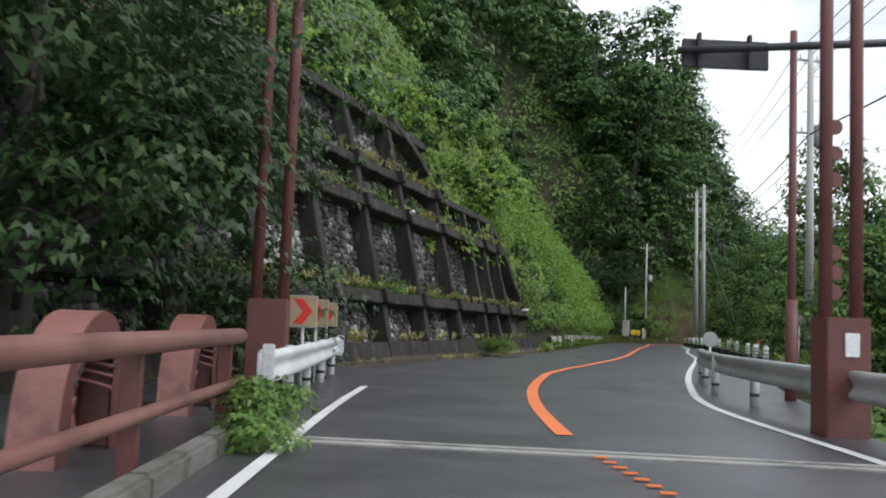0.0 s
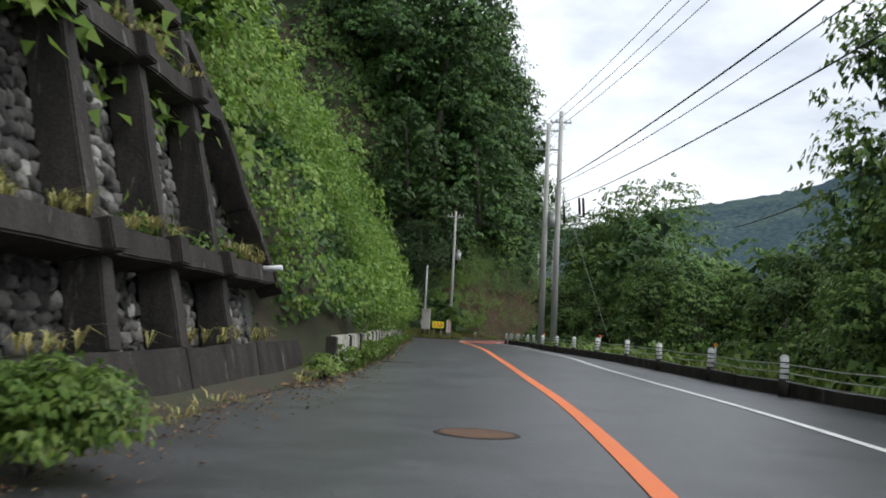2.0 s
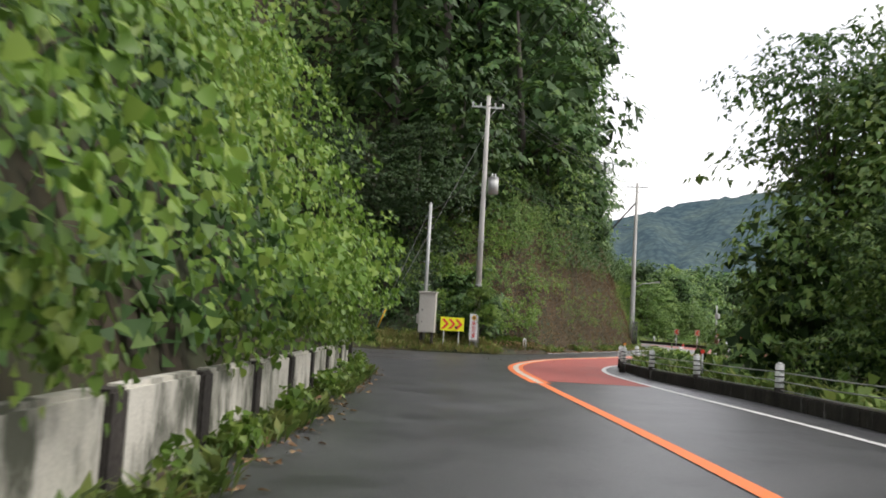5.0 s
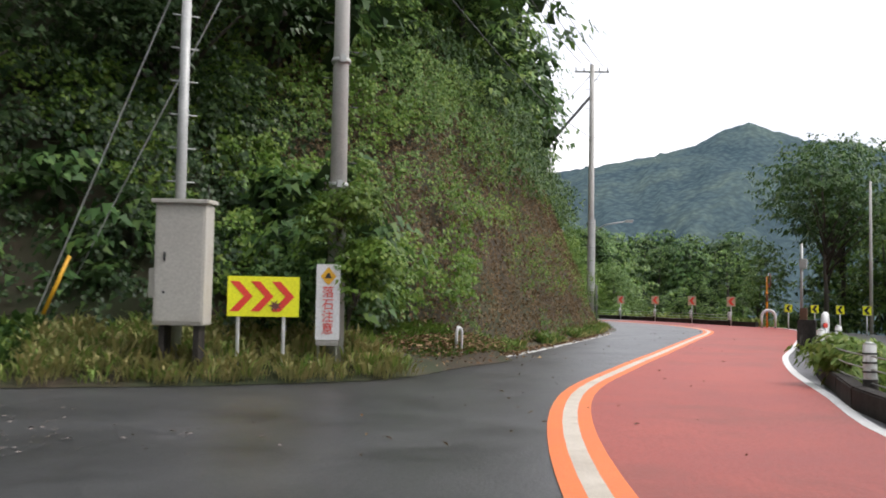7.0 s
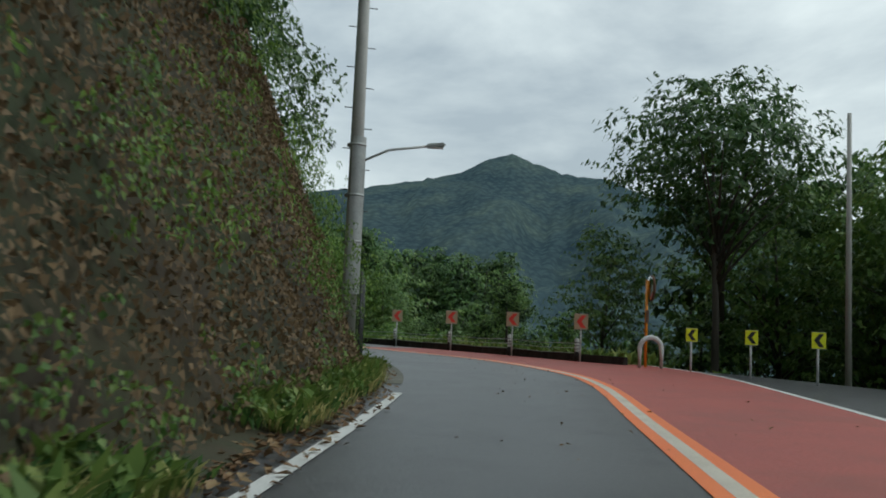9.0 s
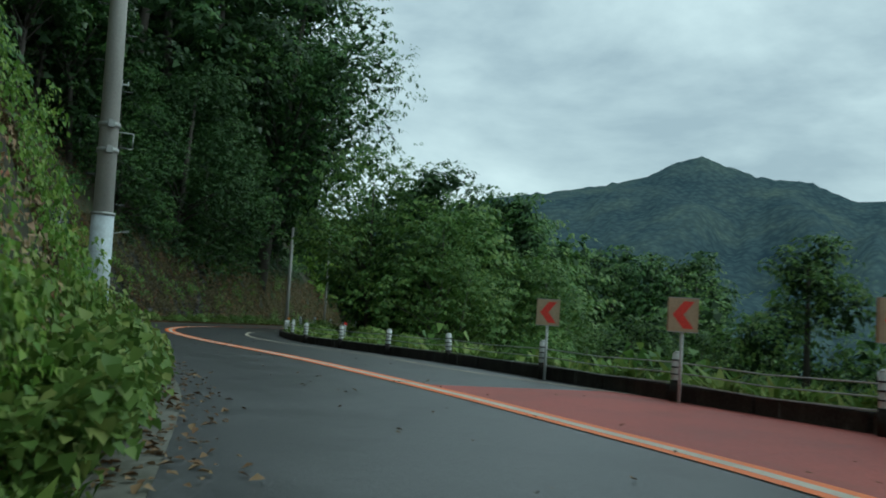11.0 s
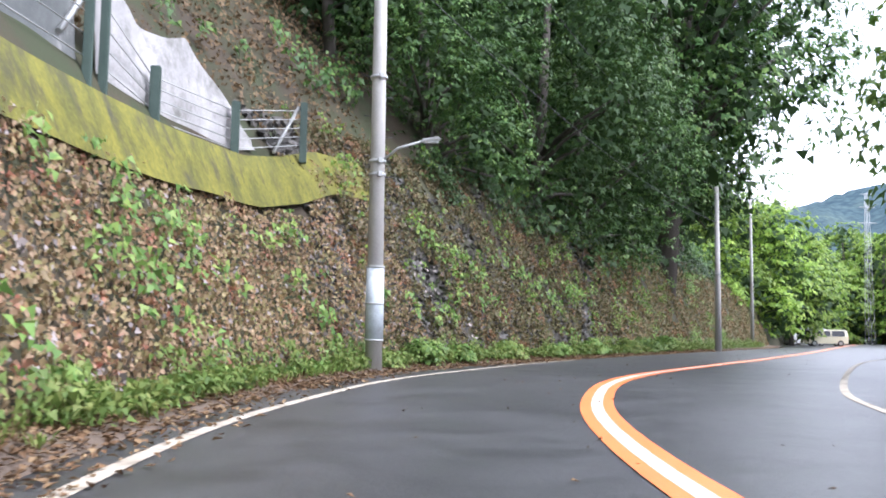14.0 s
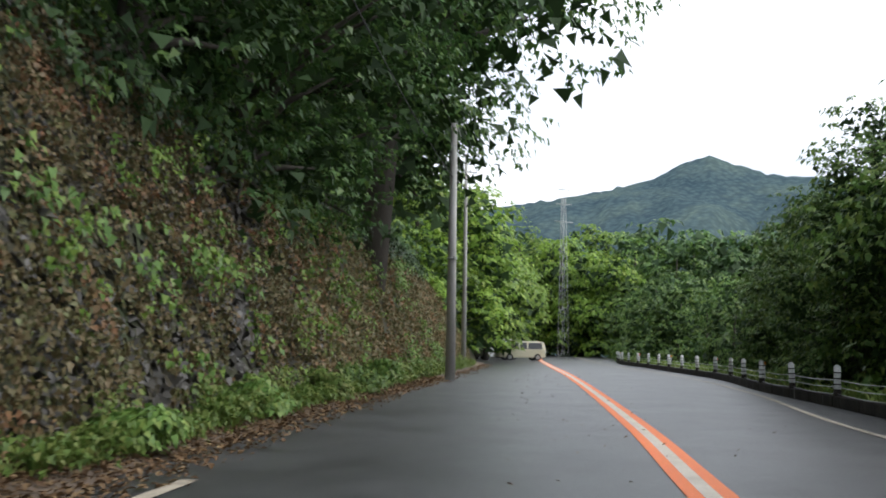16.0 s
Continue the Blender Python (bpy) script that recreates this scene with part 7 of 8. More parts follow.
dp = thing("dark_pole", (7.6, 15.3, -0.2), "dark steel pole that carries the sign arm", "sign pole")
cyl_part("pole", dp, (0, 0, 0), 0.10, 0.08, 7.0, DARK_STEEL, 14)

# ---- low wall under the creepers ----
lw = thing("wall_low", (WB[0][0], 0, 0), "stained pale concrete panel wall under hanging creepers", "low wall", kind="structure")
o = lw.matrix_world.translation
p = sub_line(WB, 45.6, 93)
for i in range(0, len(p) - 2, 2):
    a, b = Vector((*p[i], gz(p[i][1]))) - o, Vector((*p[i + 2], gz(p[i + 2][1]))) - o
    d = b - a
    q = Matrix.Translation((a + b) / 2 + Vector((0, 0, 0.16))) @ d.to_track_quat("X", "Z").to_matrix().to_4x4()
    bm = bmesh.new()
    add_box(bm, (d.length - 0.34, 0.16, 1.0), q, 0.03)
    part("panel", bm, PANEL, lw)
    bm = bmesh.new()
    add_box(bm, (0.28, 0.20, 0.98), Matrix.Translation(a + Vector((0, 0, 0.16))) @ d.to_track_quat("X", "Z").to_matrix().to_4x4(), 0.02)
    part("pier", bm, DARK_CONCRETE, lw)

# ---- mossy band and netted fence above the ivy wall ----
mb2 = thing("wall_mossy_band", (52, 180, 0), "concrete band thick with yellow green moss on the ivy wall", "wall band", kind="structure")
o = mb2.matrix_world.translation
def band_rise(y):
    return float(np.interp(y, [184, 187.6, 189.5, 191.6], [0, 0.12, 0.5, 1.1]))


s = np.linspace(station_at(167.0), station_at(189.6), 54)
verts, faces = [], []
for k, q in enumerate(s):
    y = float(sheet_points(np.array([q]), np.array([1.6]))[0][1])
    for z, back in ((3.3, 0.0), (3.85, 0.0), (4.42, 0.0), (4.47, 0.5)):
        zz = z + band_rise(y) + (0.10 if z < 3.5 else 0.03) * noise.noise(Vector((q, z, 2)) * 0.9)
        d = 0.423 * zz if zz < 4.7 else 1.99 + (zz - 4.7) / 1.3
        e = sheet_points(np.array([q]), np.array([d - 0.16 + back + 0.04 * noise.noise(Vector((q, z, 7)) * 0.8)]))[0]
        verts.append(Vector((e[0], e[1], float(gz(e[1])) + zz)) - o)
for k in range(len(s) - 1):
    faces += [(4 * k + j, 4 * k + 4 + j, 4 * k + 5 + j, 4 * k + 1 + j) for j in (0, 1, 2)]
mesh_ob("band", verts, faces, MOSS, mb2, smooth=True)


FENCE_S = np.linspace(station_at(155), station_at(205), 200)
FENCE_XY = sheet_points(FENCE_S, np.full(200, 2.1))


def fence_place(y, up, back=0.0):
    """A place on the fence's line behind the band: up over its foot, back from it."""
    i = float(np.interp(y, FENCE_XY[:, 1], FENCE_S))
    e = sheet_points(np.array([i]), np.array([2.1 + back]))[0]
    return Vector((e[0], e[1], float(gz(y)) + 4.42 + band_rise(y) + up))


nf = thing("net_fence", fence_place(181, 0), "green steel rockfall fence with torn grey sheeting", "fence")
o = nf.matrix_world.translation
ys = [168.8, 171.4, 174.4, 174.9, 178.3, 178.8, 182.0, 182.5, 184.3, 187.6, 190.6]
tops = [2.2, 2.3, 2.25, 2.1, 2.1, 2.3, 1.9, 2.45, 1.05, 1.15, 1.2]
for y, h in zip(ys, tops):
    bm = bmesh.new()
    w = 0.17 if h < 1.5 else 0.13
    add_box(bm, (w, w, h + 0.3), Matrix.Translation(fence_place(y, h / 2 - 0.15, -0.15) - o), 0.015)
    part("fence_post", bm, GREEN_STEEL, nf)
for (ya, ha), (yb, hb) in zip(list(zip(ys, tops))[:-1], list(zip(ys, tops))[1:]):
    if yb - ya < 1:
        continue
    for u in (0.12, 0.3, 0.48, 0.66, 0.84):
        rod_part("fence_wire", nf, fence_place(ya, min(ha, 1.9) * u, -0.08) - o, fence_place(yb, min(hb, 1.9) * u, -0.08) - o, 0.012, GREY_STEEL, seg=5)
rod_part("fence_strut", nf, fence_place(190.6, 1.1) - o, fence_place(189.6, 0.05) - o, 0.04, GREY_STEEL)
rod_part("fence_strut", nf, fence_place(182.4, 1.9) - o, fence_place(181.4, 0.75) - o, 0.05, GREY_STEEL)
SHEETS = (([(168.8, 2.3), (169.8, 2.45), (171.2, 2.15)], 1.3), ([(171.5, 2.3), (172.6, 2.0), (174.3, 2.2)], 1.2), ([(174.9, 2.1), (176.4, 1.85), (178.3, 2.1)], 0.25),
          ([(178.8, 2.25), (180.2, 2.05), (182.0, 1.95)], 0.15),
          ([(182.6, 2.4), (183.4, 1.95), (184.2, 1.75), (185.1, 1.8), (185.9, 2.05), (187.0, 1.5), (187.9, 1.05), (188.8, 0.35)], 0.12))
for k, (edge, low) in enumerate(SHEETS):
    v, n, m = [], 30, 12
    for i in range(n):
        y = edge[0][0] + (edge[-1][0] - edge[0][0]) * i / (n - 1)
        h = float(np.interp(y, *zip(*edge)))
        for j in range(m):
            w = j / (m - 1)
            fold = 0.05 * math.sin(3.1 * y + 2.0 * w) * w + 0.06 * noise.noise(Vector((y * 0.7, w * 1.6, k)))
            v.append(fence_place(y, low + (h - low) * w, 0.0 + 0.12 * w + fold) - o)
    f = [(i * m + j, (i + 1) * m + j, (i + 1) * m + j + 1, i * m + j + 1) for i in range(n - 1) for j in range(m - 1)]
    mesh_ob("sheeting", v, f, NET if k in (2, 3) else CLOTH, nf, "torn grey net sheeting", smooth=True)

# ---- chain-link fence inside the bend ----
cf = thing("chain_link_fence", (46.2, 133.2, float(gz(133))), "sagging chain-link fence overgrown by creepers", "fence")
o = cf.matrix_world.translation
fp = [(44.4, 130.0), (45.9, 132.2), (47.0, 134.6), (47.8, 137.2)]
for x, y in fp:
    cyl_part("fence_post", cf, (x - o.x, y - o.y, -0.1), 0.022, 0.022, 2.1, DARK_STEEL, 8)
for (xa, ya), (xb, yb2) in zip(fp[:-1], fp[1:]):
    a, b = Vector((xa, ya, 0)) - Vector((o.x, o.y, 0)), Vector((xb, yb2, 0)) - Vector((o.x, o.y, 0))
    bm = bmesh.new()
    L, n = (b - a).length, 26
    for k in range(-n, n + n // 2):
        for sg in (1, -1):
            x0, x1 = k / n * L, k / n * L + sg * 1.7
            z0, z1 = 0.25, 1.95
            if sg < 0:
                x0, x1 = k / n * L + 1.7, k / n * L
            lo, hi = min(x0, x1), max(x0, x1)
            if hi <= 0 or lo >= L:
                continue
            pts = []
            for x, z in ((x0, z0), (x1, z1)):
                pts.append((x, z))
            (xa2, za), (xb2, zb) = pts
            ts = sorted({0.0, 1.0} | {(lim - xa2) / (xb2 - xa2) for lim in (0.0, L) if 0 < (lim - xa2) / (xb2 - xa2) < 1})
            ts = [t for t in ts if -1e-6 <= xa2 + (xb2 - xa2) * t <= L + 1e-6]
            if len(ts) < 2:
                continue
            e = [a.lerp(b, (xa2 + (xb2 - xa2) * t) / L) + Vector((0, 0, za + (zb - za) * t)) for t in (ts[0], ts[-1])]
            add_rod(bm, e[0], e[1], 0.004, seg=3)
    part("wire_mesh", bm, DARK_STEEL, cf)

# steel cover on the leaning pole
pc = thing("pole_cover", (45.0, 131.4, float(gz(131.4)) + 1.6), "galvanised half-round steel cover on a pole", "pole cover", turn=37)
v, f = [], []
for z in np.linspace(0, 3.4, 5):
    for a in np.linspace(-1.7, 1.7, 9):
        v.append((0.205 * math.sin(a), -0.205 * math.cos(a), z))
for i in range(4):
    f += [(i * 9 + j, i * 9 + j + 1, i * 9 + 10 + j, i * 9 + 9 + j) for j in range(8)]
cvr = mesh_ob("cover_sheet", v, f, GREY_STEEL, pc, smooth=True)
for z in (0.1, 1.1, 2.1, 3.2):
    cyl_part("cover_band", pc, (0, 0, z), 0.212, 0.212, 0.05, GREY_STEEL, 18)

# ---- parked vehicles ----
def loft(name, parent, sections, mat, label=""):
    """A shell through cross-sections (x, list of (y, z)), closed at both ends."""
    v, f, k = [], [], len(sections[0][1])
    for x, s in sections:
        v += [(x, y, z) for y, z in s]
    for i in range(len(sections) - 1):
        f += [(i * k + j, i * k + (j + 1) % k, (i + 1) * k + (j + 1) % k, (i + 1) * k + j) for j in range(k)]
    f += [tuple(range(k))[::-1], tuple((len(sections) - 1) * k + j for j in range(k))]
    ob = mesh_ob(name, v, f, mat, parent, label)
    b = ob.modifiers.new("round", "BEVEL")
    b.width, b.segments = 0.05, 2
    return ob


def sect(w, z0, z1, belt, roof):
    return [(-w, z0), (w, z0), (w, belt), (roof, z1), (-roof, z1), (-w, belt)]


def vehicle(x, y, turn, paint, label, long=4.4, high=1.55, van=False, cargo=None):
    z = float(gz(y))
    t = thing("van" if van else "car", (x, y, z), label, "van" if van else "car", "", turn)
    h, L = high, long / 2
    nose = L - (0.25 if van else 0.9)
    secs = [(-L, sect(0.80, 0.35, 0.95, 0.92, 0.78)), (-L + 0.12, sect(0.84, 0.28, h - 0.08, 0.98, 0.70)), (-L + 0.6, sect(0.85, 0.26, h, 1.0, 0.68)),
            (nose - 0.75, sect(0.85, 0.26, h, 1.0, 0.66)), (nose, sect(0.84, 0.26, 1.06, 1.0, 0.74)), (L - 0.1, sect(0.80, 0.30, 0.88, 0.84, 0.74)), (L, sect(0.74, 0.36, 0.74, 0.7, 0.68))]
    loft("body", t, secs, paint)
    for s in (-1, 1):
        for a, b in ((-L + 0.35, -0.55), (-0.45, nose - 1.15), (nose - 1.05, nose - 0.45)):
            z0, z1 = 1.04, h - 0.14
            w0, w1 = 0.857, 0.70 + 0.03
            bm = bmesh.new()
            q = [bm.verts.new(c) for c in ((a, s * w0, z0), (b, s * w0, z0), (b - 0.05, s * w1, z1), (a + 0.03, s * w1, z1))]
            bm.faces.new(q if s < 0 else q[::-1])
            part("window", bm, CAR_GLASS, t)
        for wx in (-L + 0.8, nose - 0.15):
            w = cyl_part("wheel", t, (wx, s * 0.86 if s < 0 else 0.68, 0.31), 0.31, 0.31, 0.18, RUBBER, 20, tilt=pose(0, 0, 0, -90))
            cyl_part("rim", w, (wx, s * 0.86 - 0.012 if s < 0 else 0.86 - 0.16, 0.31), 0.19, 0.19, 0.2, GREY_STEEL, 14, tilt=pose(0, 0, 0, -90))
        box_part("headlight", t, (L - 0.06, s * 0.6, 0.70), (0.1, 0.26, 0.14), SIGN_WHITE)
        box_part("tail_light", t, (-L + 0.03, s * 0.72, 0.92), (0.08, 0.12, 0.3), SIGN_RED)
        box_part("side_mirror", t, (nose - 0.5, s * 0.97, 1.1), (0.1, 0.16, 0.13), paint)
    bm = bmesh.new()
    q = [bm.verts.new(c) for c in ((nose + 0.03, -0.72, 1.08), (nose + 0.03, 0.72, 1.08), (nose - 0.66, 0.62, h - 0.06), (nose - 0.66, -0.62, h - 0.06))]
    bm.faces.new(q)
    part("windscreen", bm, CAR_GLASS, t)
    box_part("bumper", t, (L - 0.02, 0, 0.42), (0.12, 1.5, 0.2), paint)
    return t


vehicle(104.1, 262.4, 166, CAR_CREAM, "cream minivan parked at the roadside", 4.5, 1.75)
vehicle(104.0, 266.4, 190, CAR_WHITE, "white van parked behind a cream car", 4.6, 1.95, True)

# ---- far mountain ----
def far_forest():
    """Far woods: crowns painted as cells of light and shade, hazed blue with distance."""
    m, n, l, b = nodes_of("hazy_mountain_forest")
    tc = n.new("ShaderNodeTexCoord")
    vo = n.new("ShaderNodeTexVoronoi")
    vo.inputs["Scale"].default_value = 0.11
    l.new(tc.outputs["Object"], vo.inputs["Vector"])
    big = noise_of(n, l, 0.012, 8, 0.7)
    # blue-grey tones carry the haze of the distance
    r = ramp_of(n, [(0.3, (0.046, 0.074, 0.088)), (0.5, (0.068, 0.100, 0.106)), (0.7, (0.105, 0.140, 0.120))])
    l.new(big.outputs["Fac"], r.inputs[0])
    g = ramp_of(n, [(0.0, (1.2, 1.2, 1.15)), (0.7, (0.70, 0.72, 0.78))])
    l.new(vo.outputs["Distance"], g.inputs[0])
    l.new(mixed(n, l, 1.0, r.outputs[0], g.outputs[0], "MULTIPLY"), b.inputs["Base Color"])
    b.inputs["Roughness"].default_value = 1.0
    b.inputs["Specular IOR Level"].default_value = 0.0
    bump_of(n, l, b, big.outputs["Fac"], 0.3, 12.0)
    return m


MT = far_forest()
AZ = [-40, 0, 14, 24.5, 29.5, 33.5, 36.0, 38.4, 40.0, 41.5, 43.0, 45.2, 47.6, 50.2, 52.6, 56, 66, 90, 130]
EL = [3.0, 4.4, 5.5, 6.9, 8.3, 8.9, 9.35, 9.9, 10.75, 11.2, 10.6, 9.9, 9.7, 8.6, 8.6, 7.6, 5.7, 4.0, 3.0]


def mountain():
    verts, faces, rows = [], [], [520, 580, 640, 700, 760, 830, 900, 970, 1050, 1120, 1200, 1280, 1360, 1430, 1500, 1700, 2000]
    az = np.arange(-40, 130, 0.35)
    for a in az:
        e = np.interp(a, AZ, EL)
        w = radians(a)
        for k, r in enumerate(rows):
            u = (r - 520) / (1500 - 520)
            top = 1500 * math.tan(radians(e))
            spur = noise.noise(Vector((a * 0.16 + 0.0022 * r, r * 0.0026, 1))) + 0.6 * noise.noise(Vector((a * 0.42 - 0.003 * r, r * 0.006, 5)))
            if r <= 1500:
                z = -40 + (top + 40) * (0.25 * u + 0.75 * u ** 1.6) + spur * 62 * (4 * u * (1 - u)) + 5.0 * noise.noise(Vector((a * 3.1, r * 0.03, 9)))
            else:
                z = top - (r - 1500) * 0.25
            verts.append((52 + r * math.sin(w), 130 + r * math.cos(w), z))
    n = len(rows)
    faces = [(i * n + k, (i + 1) * n + k, (i + 1) * n + k + 1, i * n + k + 1) for i in range(len(az) - 1) for k in range(n - 1)]
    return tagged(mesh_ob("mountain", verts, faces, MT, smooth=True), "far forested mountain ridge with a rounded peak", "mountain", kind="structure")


mountain()

# lattice tower over the far trees
lt = thing("lattice_tower", (112, 267, -1), "slim grey lattice steel tower above the trees", "lattice tower")
for sx, sy in ((-1, -1), (-1, 1), (1, -1), (1, 1)):
    rod_part("tower_leg", lt, (sx * 0.42, sy * 0.42, 0), (sx * 0.14, sy * 0.14, 18.5), 0.022, GREY_STEEL, seg=6)
for k in range(8):
    z0, z1 = 2.2 * k, 2.2 * k + 2.2
    w0, w1 = 0.42 - 0.28 * z0 / 18.5, 0.42 - 0.28 * z1 / 18.5
    for sg in (-1, 1):
        rod_part("tower_brace", lt, (-w0 * sg, -w0, z0), (w1 * sg, -w1, z1), 0.014, GREY_STEEL, seg=5)
        rod_part("tower_brace", lt, (-w0, -w0 * sg, z0), (-w1, w1 * sg, z1), 0.014, GREY_STEEL, seg=5)
for h, w in ((15.0, 1.1), (16.8, 0.9), (18.3, 0.7)):
    rod_part("tower_arm", lt, (-w, 0, h), (w, 0, h), 0.04, GREY_STEEL, seg=6)


# ---- small things ----
def bush(x, y, z, r, leaves, mat, label, seed, size=0.13):
    rg = np.random.default_rng(seed)
    lb = [(np.array([rg.uniform(-0.5, 0.5) * r, rg.uniform(-0.5, 0.5) * r, r * rg.uniform(0.3, 0.85)]), np.array([0.6 * r, 0.6 * r, 0.5 * r])) for k in range(6)]
    t = thing("bush", (x, y, z), label, "bush", "roadside bushes")
    c = new("foliage", crown_mesh("foliage", lb, leaves, size, mat, rg))
    c.parent = t
    v, f = [], []
    for k in range(5):
        a = rg.uniform(0, 6.28)
        vv, ff = tube_mesh([(0, 0, -0.1), (0.2 * r * math.cos(a), 0.2 * r * math.sin(a), 0.5 * r), (0.5 * r * math.cos(a), 0.5 * r * math.sin(a), r)], [0.012, 0.009, 0.004], 5)
        f += [tuple(i + len(v) for i in q) for q in ff]
        v += vv
    mesh_ob("stems", v, f, BARK, t)
    return t


bush(2.05, 33.7, 0.0, 0.62, 6000, LEAF_VINE, "round light green bush at the foot of the wall", 1, 0.06)
bush(26.6, 109.7, 0.5, 1.1, 5000, LEAF_HILL, "dark creeper climbing round the foot of the utility pole", 7, 0.09)
bush(26.5, 108.95, 0.9, 0.8, 4200, LEAF_VINE, "green creeper climbing the utility pole", 9, 0.085)
bush(26.2, 109.0, 1.9, 0.62, 3200, LEAF_VINE, "green creeper climbing the utility pole", 10, 0.085)
bush(25.6, 109.9, 0.4, 0.9, 4000, LEAF_HILL, "dark weeds behind the falling rocks sign", 8, 0.09)
bush(5.2, 43.0, 0, 0.34, 1500, LEAF_GRASS, "clump of yellow green weeds where the wall ends", 2, 0.05)
bush(-2.25, 9.3, 0, 0.42, 1900, LEAF_VALE, "tall weeds at the end of the guard rail", 3, 0.06)
bush(-2.2, 8.2, -0.15, 0.34, 1200, LEAF_VALE, "tall weeds beside the bridge kerb", 4, 0.06)
bush(33.4, 105.6, -0.3, 0.62, 3200, LEAF_GRASS, "leafy bush growing over the guide posts", 5)
bush(35.6, 107.6, -0.3, 0.5, 2400, LEAF_LIGHT, "leafy bush growing over the guide posts", 6)
for k, (y, r) in enumerate(((189.8, 0.5), (191.5, 0.65), (193.4, 0.6), (196.5, 0.7), (200, 0.6), (204, 0.7), (208, 0.8), (211, 0.9), (213.5, 0.9), (216, 0.9))):
    q = WB[np.argmin(abs(WB[:, 1] - y))]
    bush(q[0] + 0.35, q[1] - 0.2, float(gz(y)) + 0.02, r * 0.72, 1300, LEAF_VALE if k % 3 else LEAF_GRASS, "low leafy weeds at the foot of the ivy wall", 20 + k, 0.11)
for k, (y, r) in enumerate(((151, 0.5), (153.5, 0.6), (156, 0.55), (159, 0.7), (162.5, 0.55), (167, 0.6), (171, 0.5))):
    q = WB[np.argmin(abs(WB[:, 1] - y))]
    bush(q[0] + 0.45, q[1], float(gz(y)) + 0.02, r * 0.8, 1500, LEAF_GRASS, "low leafy weeds at the foot of the bank", 40 + k, 0.10)
for k, (x, y, r) in enumerate(((61.4, 171.2, 0.7), (61.6, 166, 0.7), (61.3, 161.6, 0.6), (62.6, 175, 0.7), (64.4, 180, 0.8), (61.0, 157, 0.6))):
    bush(x, y, -0.2, r, 2200, LEAF_GRASS, "weeds spilling over the kerb", 60 + k, 0.11)

for x, y in ((5.66, 36.3), (8.0, 50.1)):
    mh = thing("manhole_cover", (x, y, float(gz(y)) + 0.002), "round dark iron manhole cover in the asphalt", "manhole", "manhole covers")
    cyl_part("cover", mh, (0, 0, -0.03), 0.36, 0.36, 0.037, RUST if y < 40 else DARK_STEEL, 32)
    cyl_part("cover_ring", mh, (0, 0, -0.03), 0.42, 0.42, 0.034, DARK_CONCRETE, 32)
# drain pipe that sticks out of the frame wall, and small lamp
dr = thing("drain_pipe", on_wall(22.2, 1.8, 0.25), "white plastic drain pipe sticking out of the wall", "drain pipe")
rod_part("pipe", dr, (0, 0, 0), (0.45, -0.15, 0.05), 0.05, SIGN_WHITE)
wlm = thing("wall_lamp", on_wall(6.7, 4.55, 0.5), "small white lamp fixed to the frame wall", "wall lamp")
box_part("lamp_body", wlm, (0, 0, 0), (0.22, 0.2, 0.12), SIGN_WHITE)
cyl_part("lamp_head", wlm, (0.08, -0.1, 0.02), 0.07, 0.05, 0.18, SIGN_WHITE, 12, tilt=pose(0, 0, 0, 80))

# plants on the ledges of the frame wall
lr = np.random.default_rng(33)
ps, ns = [], []
for z, n in ((1.9, 4600), (4.72, 2200), (5.98, 1200)):
    for k in range(n):
        u = lr.uniform(-11, 22.5)
        g = noise.noise(Vector((u * 0.6, z * 3, 0)))
        if g < -0.05 or wall_top(u) < z + 0.2:
            continue
        p = on_wall(u, z + abs(lr.normal(0, 0.16 + 0.25 * max(g, 0))), lr.uniform(-0.2, 0.28))
        ps.append(p)
        ns.append(WALL_OUT + Vector(lr.normal(scale=0.6, size=3)))
v, f = leaf_soup(np.array(ps), np.array(ns), lr.uniform(0.10, 0.24, len(ps)), 0.45, 0.5, lr, True)
tagged(new("ledge_plants", soup_mesh("ledge_plants", v, f, LEAF_VALE)), "yellow green grass and weeds on the wall ledges", "plants", kind="stuff")

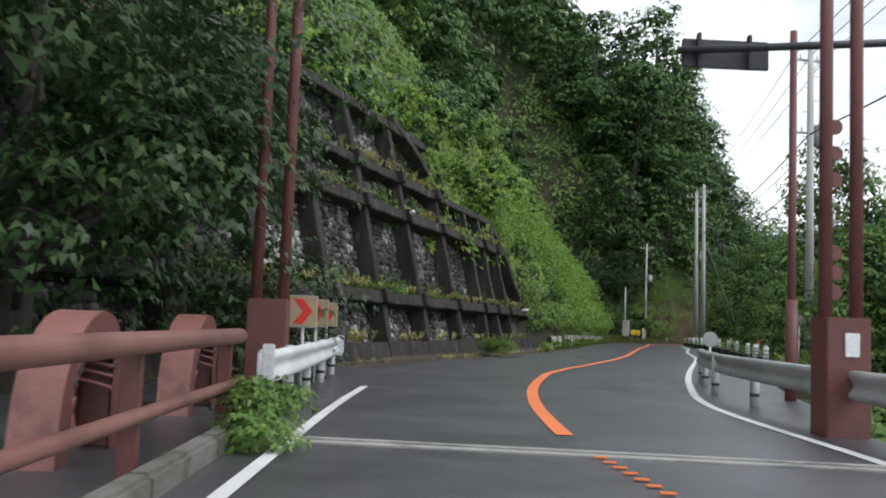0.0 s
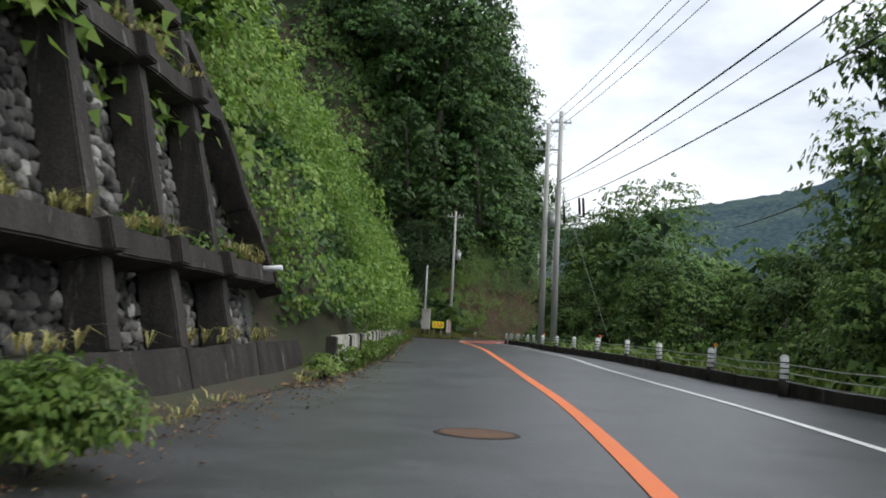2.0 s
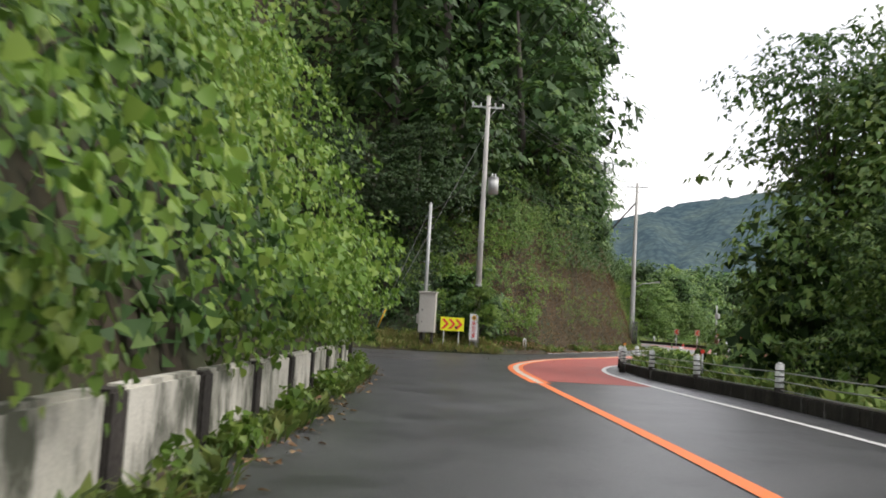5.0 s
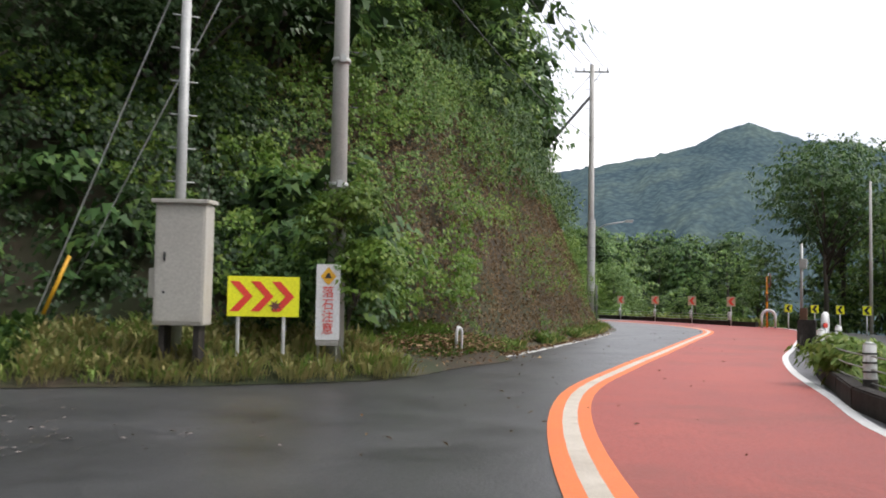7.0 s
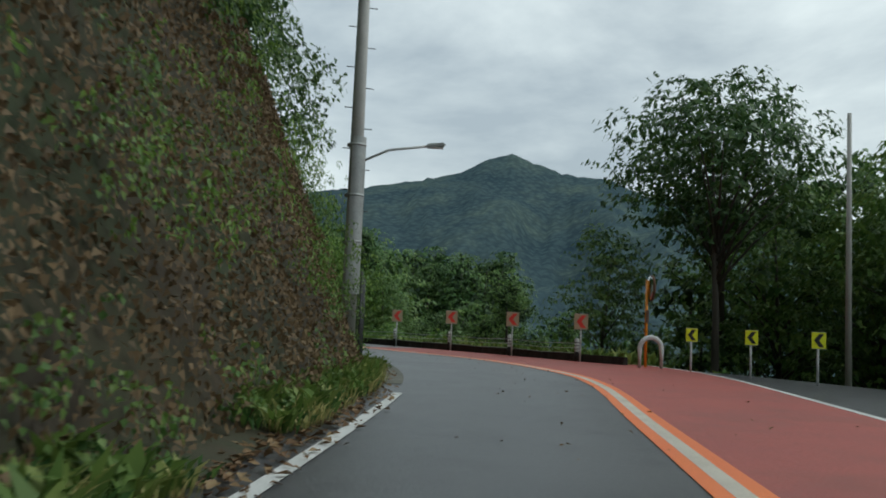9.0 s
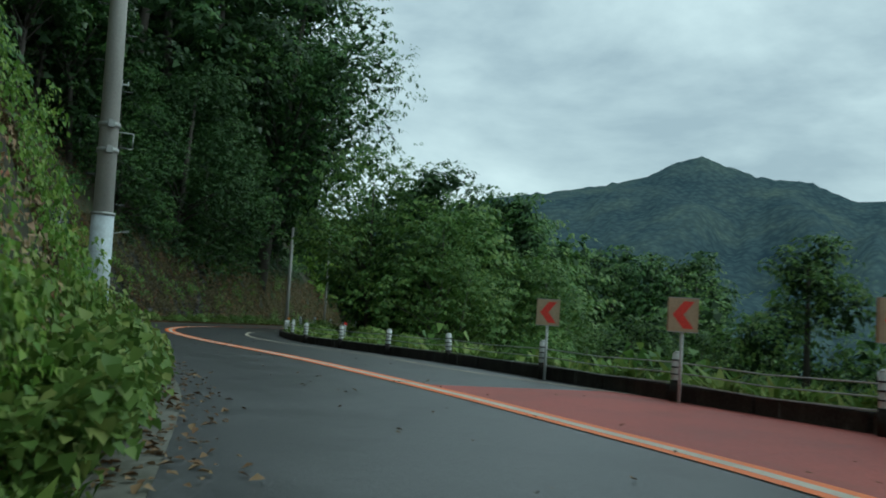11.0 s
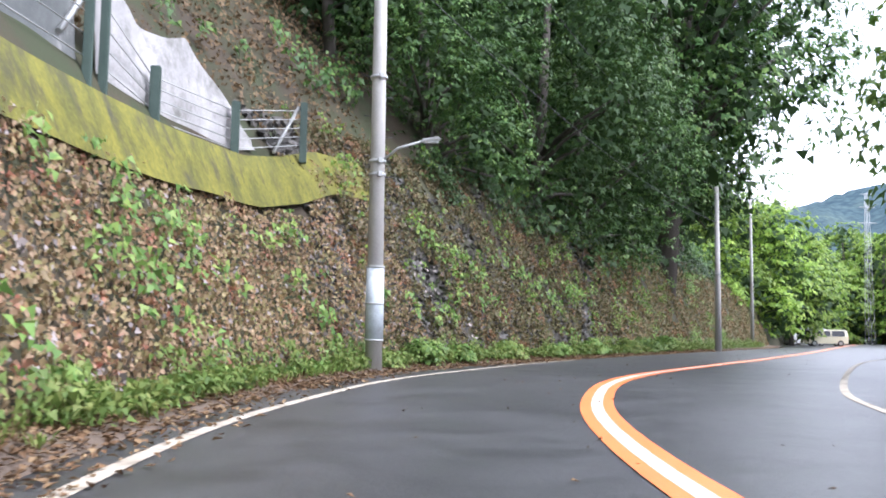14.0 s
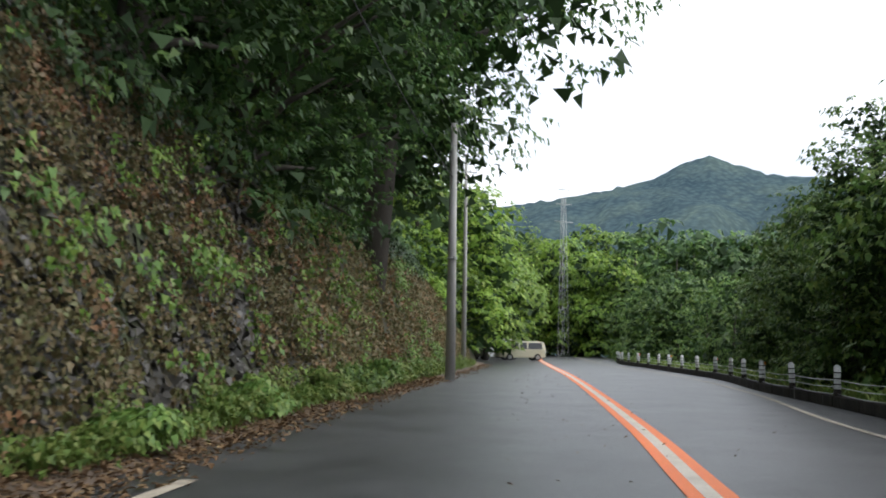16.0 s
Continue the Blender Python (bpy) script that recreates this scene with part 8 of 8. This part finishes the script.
# dry grass standing on the ledges and the foot of the frame wall
lr = np.random.default_rng(35)
base = []
for z, n in ((0.46, 150), (1.9, 420), (4.72, 260), (5.98, 160)):
    for k in range(n):
        u = lr.uniform(-11, 23.0)
        if noise.noise(Vector((u * 0.5, z * 2.1, 4))) > -0.02 and wall_top(u) > z + 0.1:
            base.append(on_wall(u, z, lr.uniform(0.05, 0.26)))
per = 16
b = np.repeat(np.array(base), per, 0)
m = len(b)
a = lr.uniform(0, 6.28, m)
way = np.c_[np.cos(a), np.sin(a), np.zeros(m)] + 0.4 * np.array(WALL_OUT)
h = lr.uniform(0.10, 0.34, m) * np.repeat(lr.uniform(0.6, 1.4, len(base)), per)
side = np.c_[-np.sin(a), np.cos(a), np.zeros(m)] * (0.006 + 0.02 * h)[:, None]
mid = b + way * (h * 0.25)[:, None] + np.c_[np.zeros((m, 2)), h * 0.7]
tip = b + way * (h * 0.8)[:, None] + np.c_[np.zeros((m, 2)), h * lr.uniform(0.3, 0.9, m)]
v = np.stack([b, mid - side, tip, mid + side], 1).reshape(-1, 3)
tagged(new("ledge_grass", soup_mesh("ledge_grass", v, np.arange(4 * m).reshape(-1, 4), LEAF_DRY)), "dry yellow grass standing on the wall ledges", "plants", kind="stuff")


# ---- stones of the frame wall ----
def lay_stones():
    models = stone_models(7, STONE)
    r = random.Random(12)
    near, rest = [], []
    for a, b in zip(RIBS[:-1] + [RIBS[-1]], RIBS[1:] + [22.6]):
        for t, (z0, z1) in enumerate(TIERS):
            z = z0 + 0.05
            while z < z1 - 0.04:
                h = r.uniform(0.11, 0.22)
                u = a + 0.2 + r.uniform(0, 0.1)
                while u < b - 0.18:
                    w = r.uniform(0.12, 0.30)
                    if z + h / 2 < wall_top(u) - 0.15:
                        m = inv @ wall_frame(u + w / 2, z + h / 2, -0.29) @ pose(0, 0, r.uniform(-0.05, 0.05), r.uniform(-14, 14), r.uniform(-38, 38), r.uniform(-14, 14)) @ Matrix.Diagonal((w * 1.12, r.uniform(0.16, 0.24), h * 1.16, 1))
                        (near if -0.7 <= u < 11.0 and t == 1 and len(near) < 300 else rest).append((r.choice(models), m))
                    u += w
                z += h
    for me, m in near:
        o = new("stone", me)
        o.parent = wall
        o.matrix_basis = m
    verts, faces = [], []
    for me, m in rest:
        k = len(verts)
        verts += [m @ v.co for v in me.vertices]
        faces += [tuple(i + k for i in p.vertices) for p in me.polygons]
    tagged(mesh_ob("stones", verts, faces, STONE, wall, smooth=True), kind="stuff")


lay_stones()
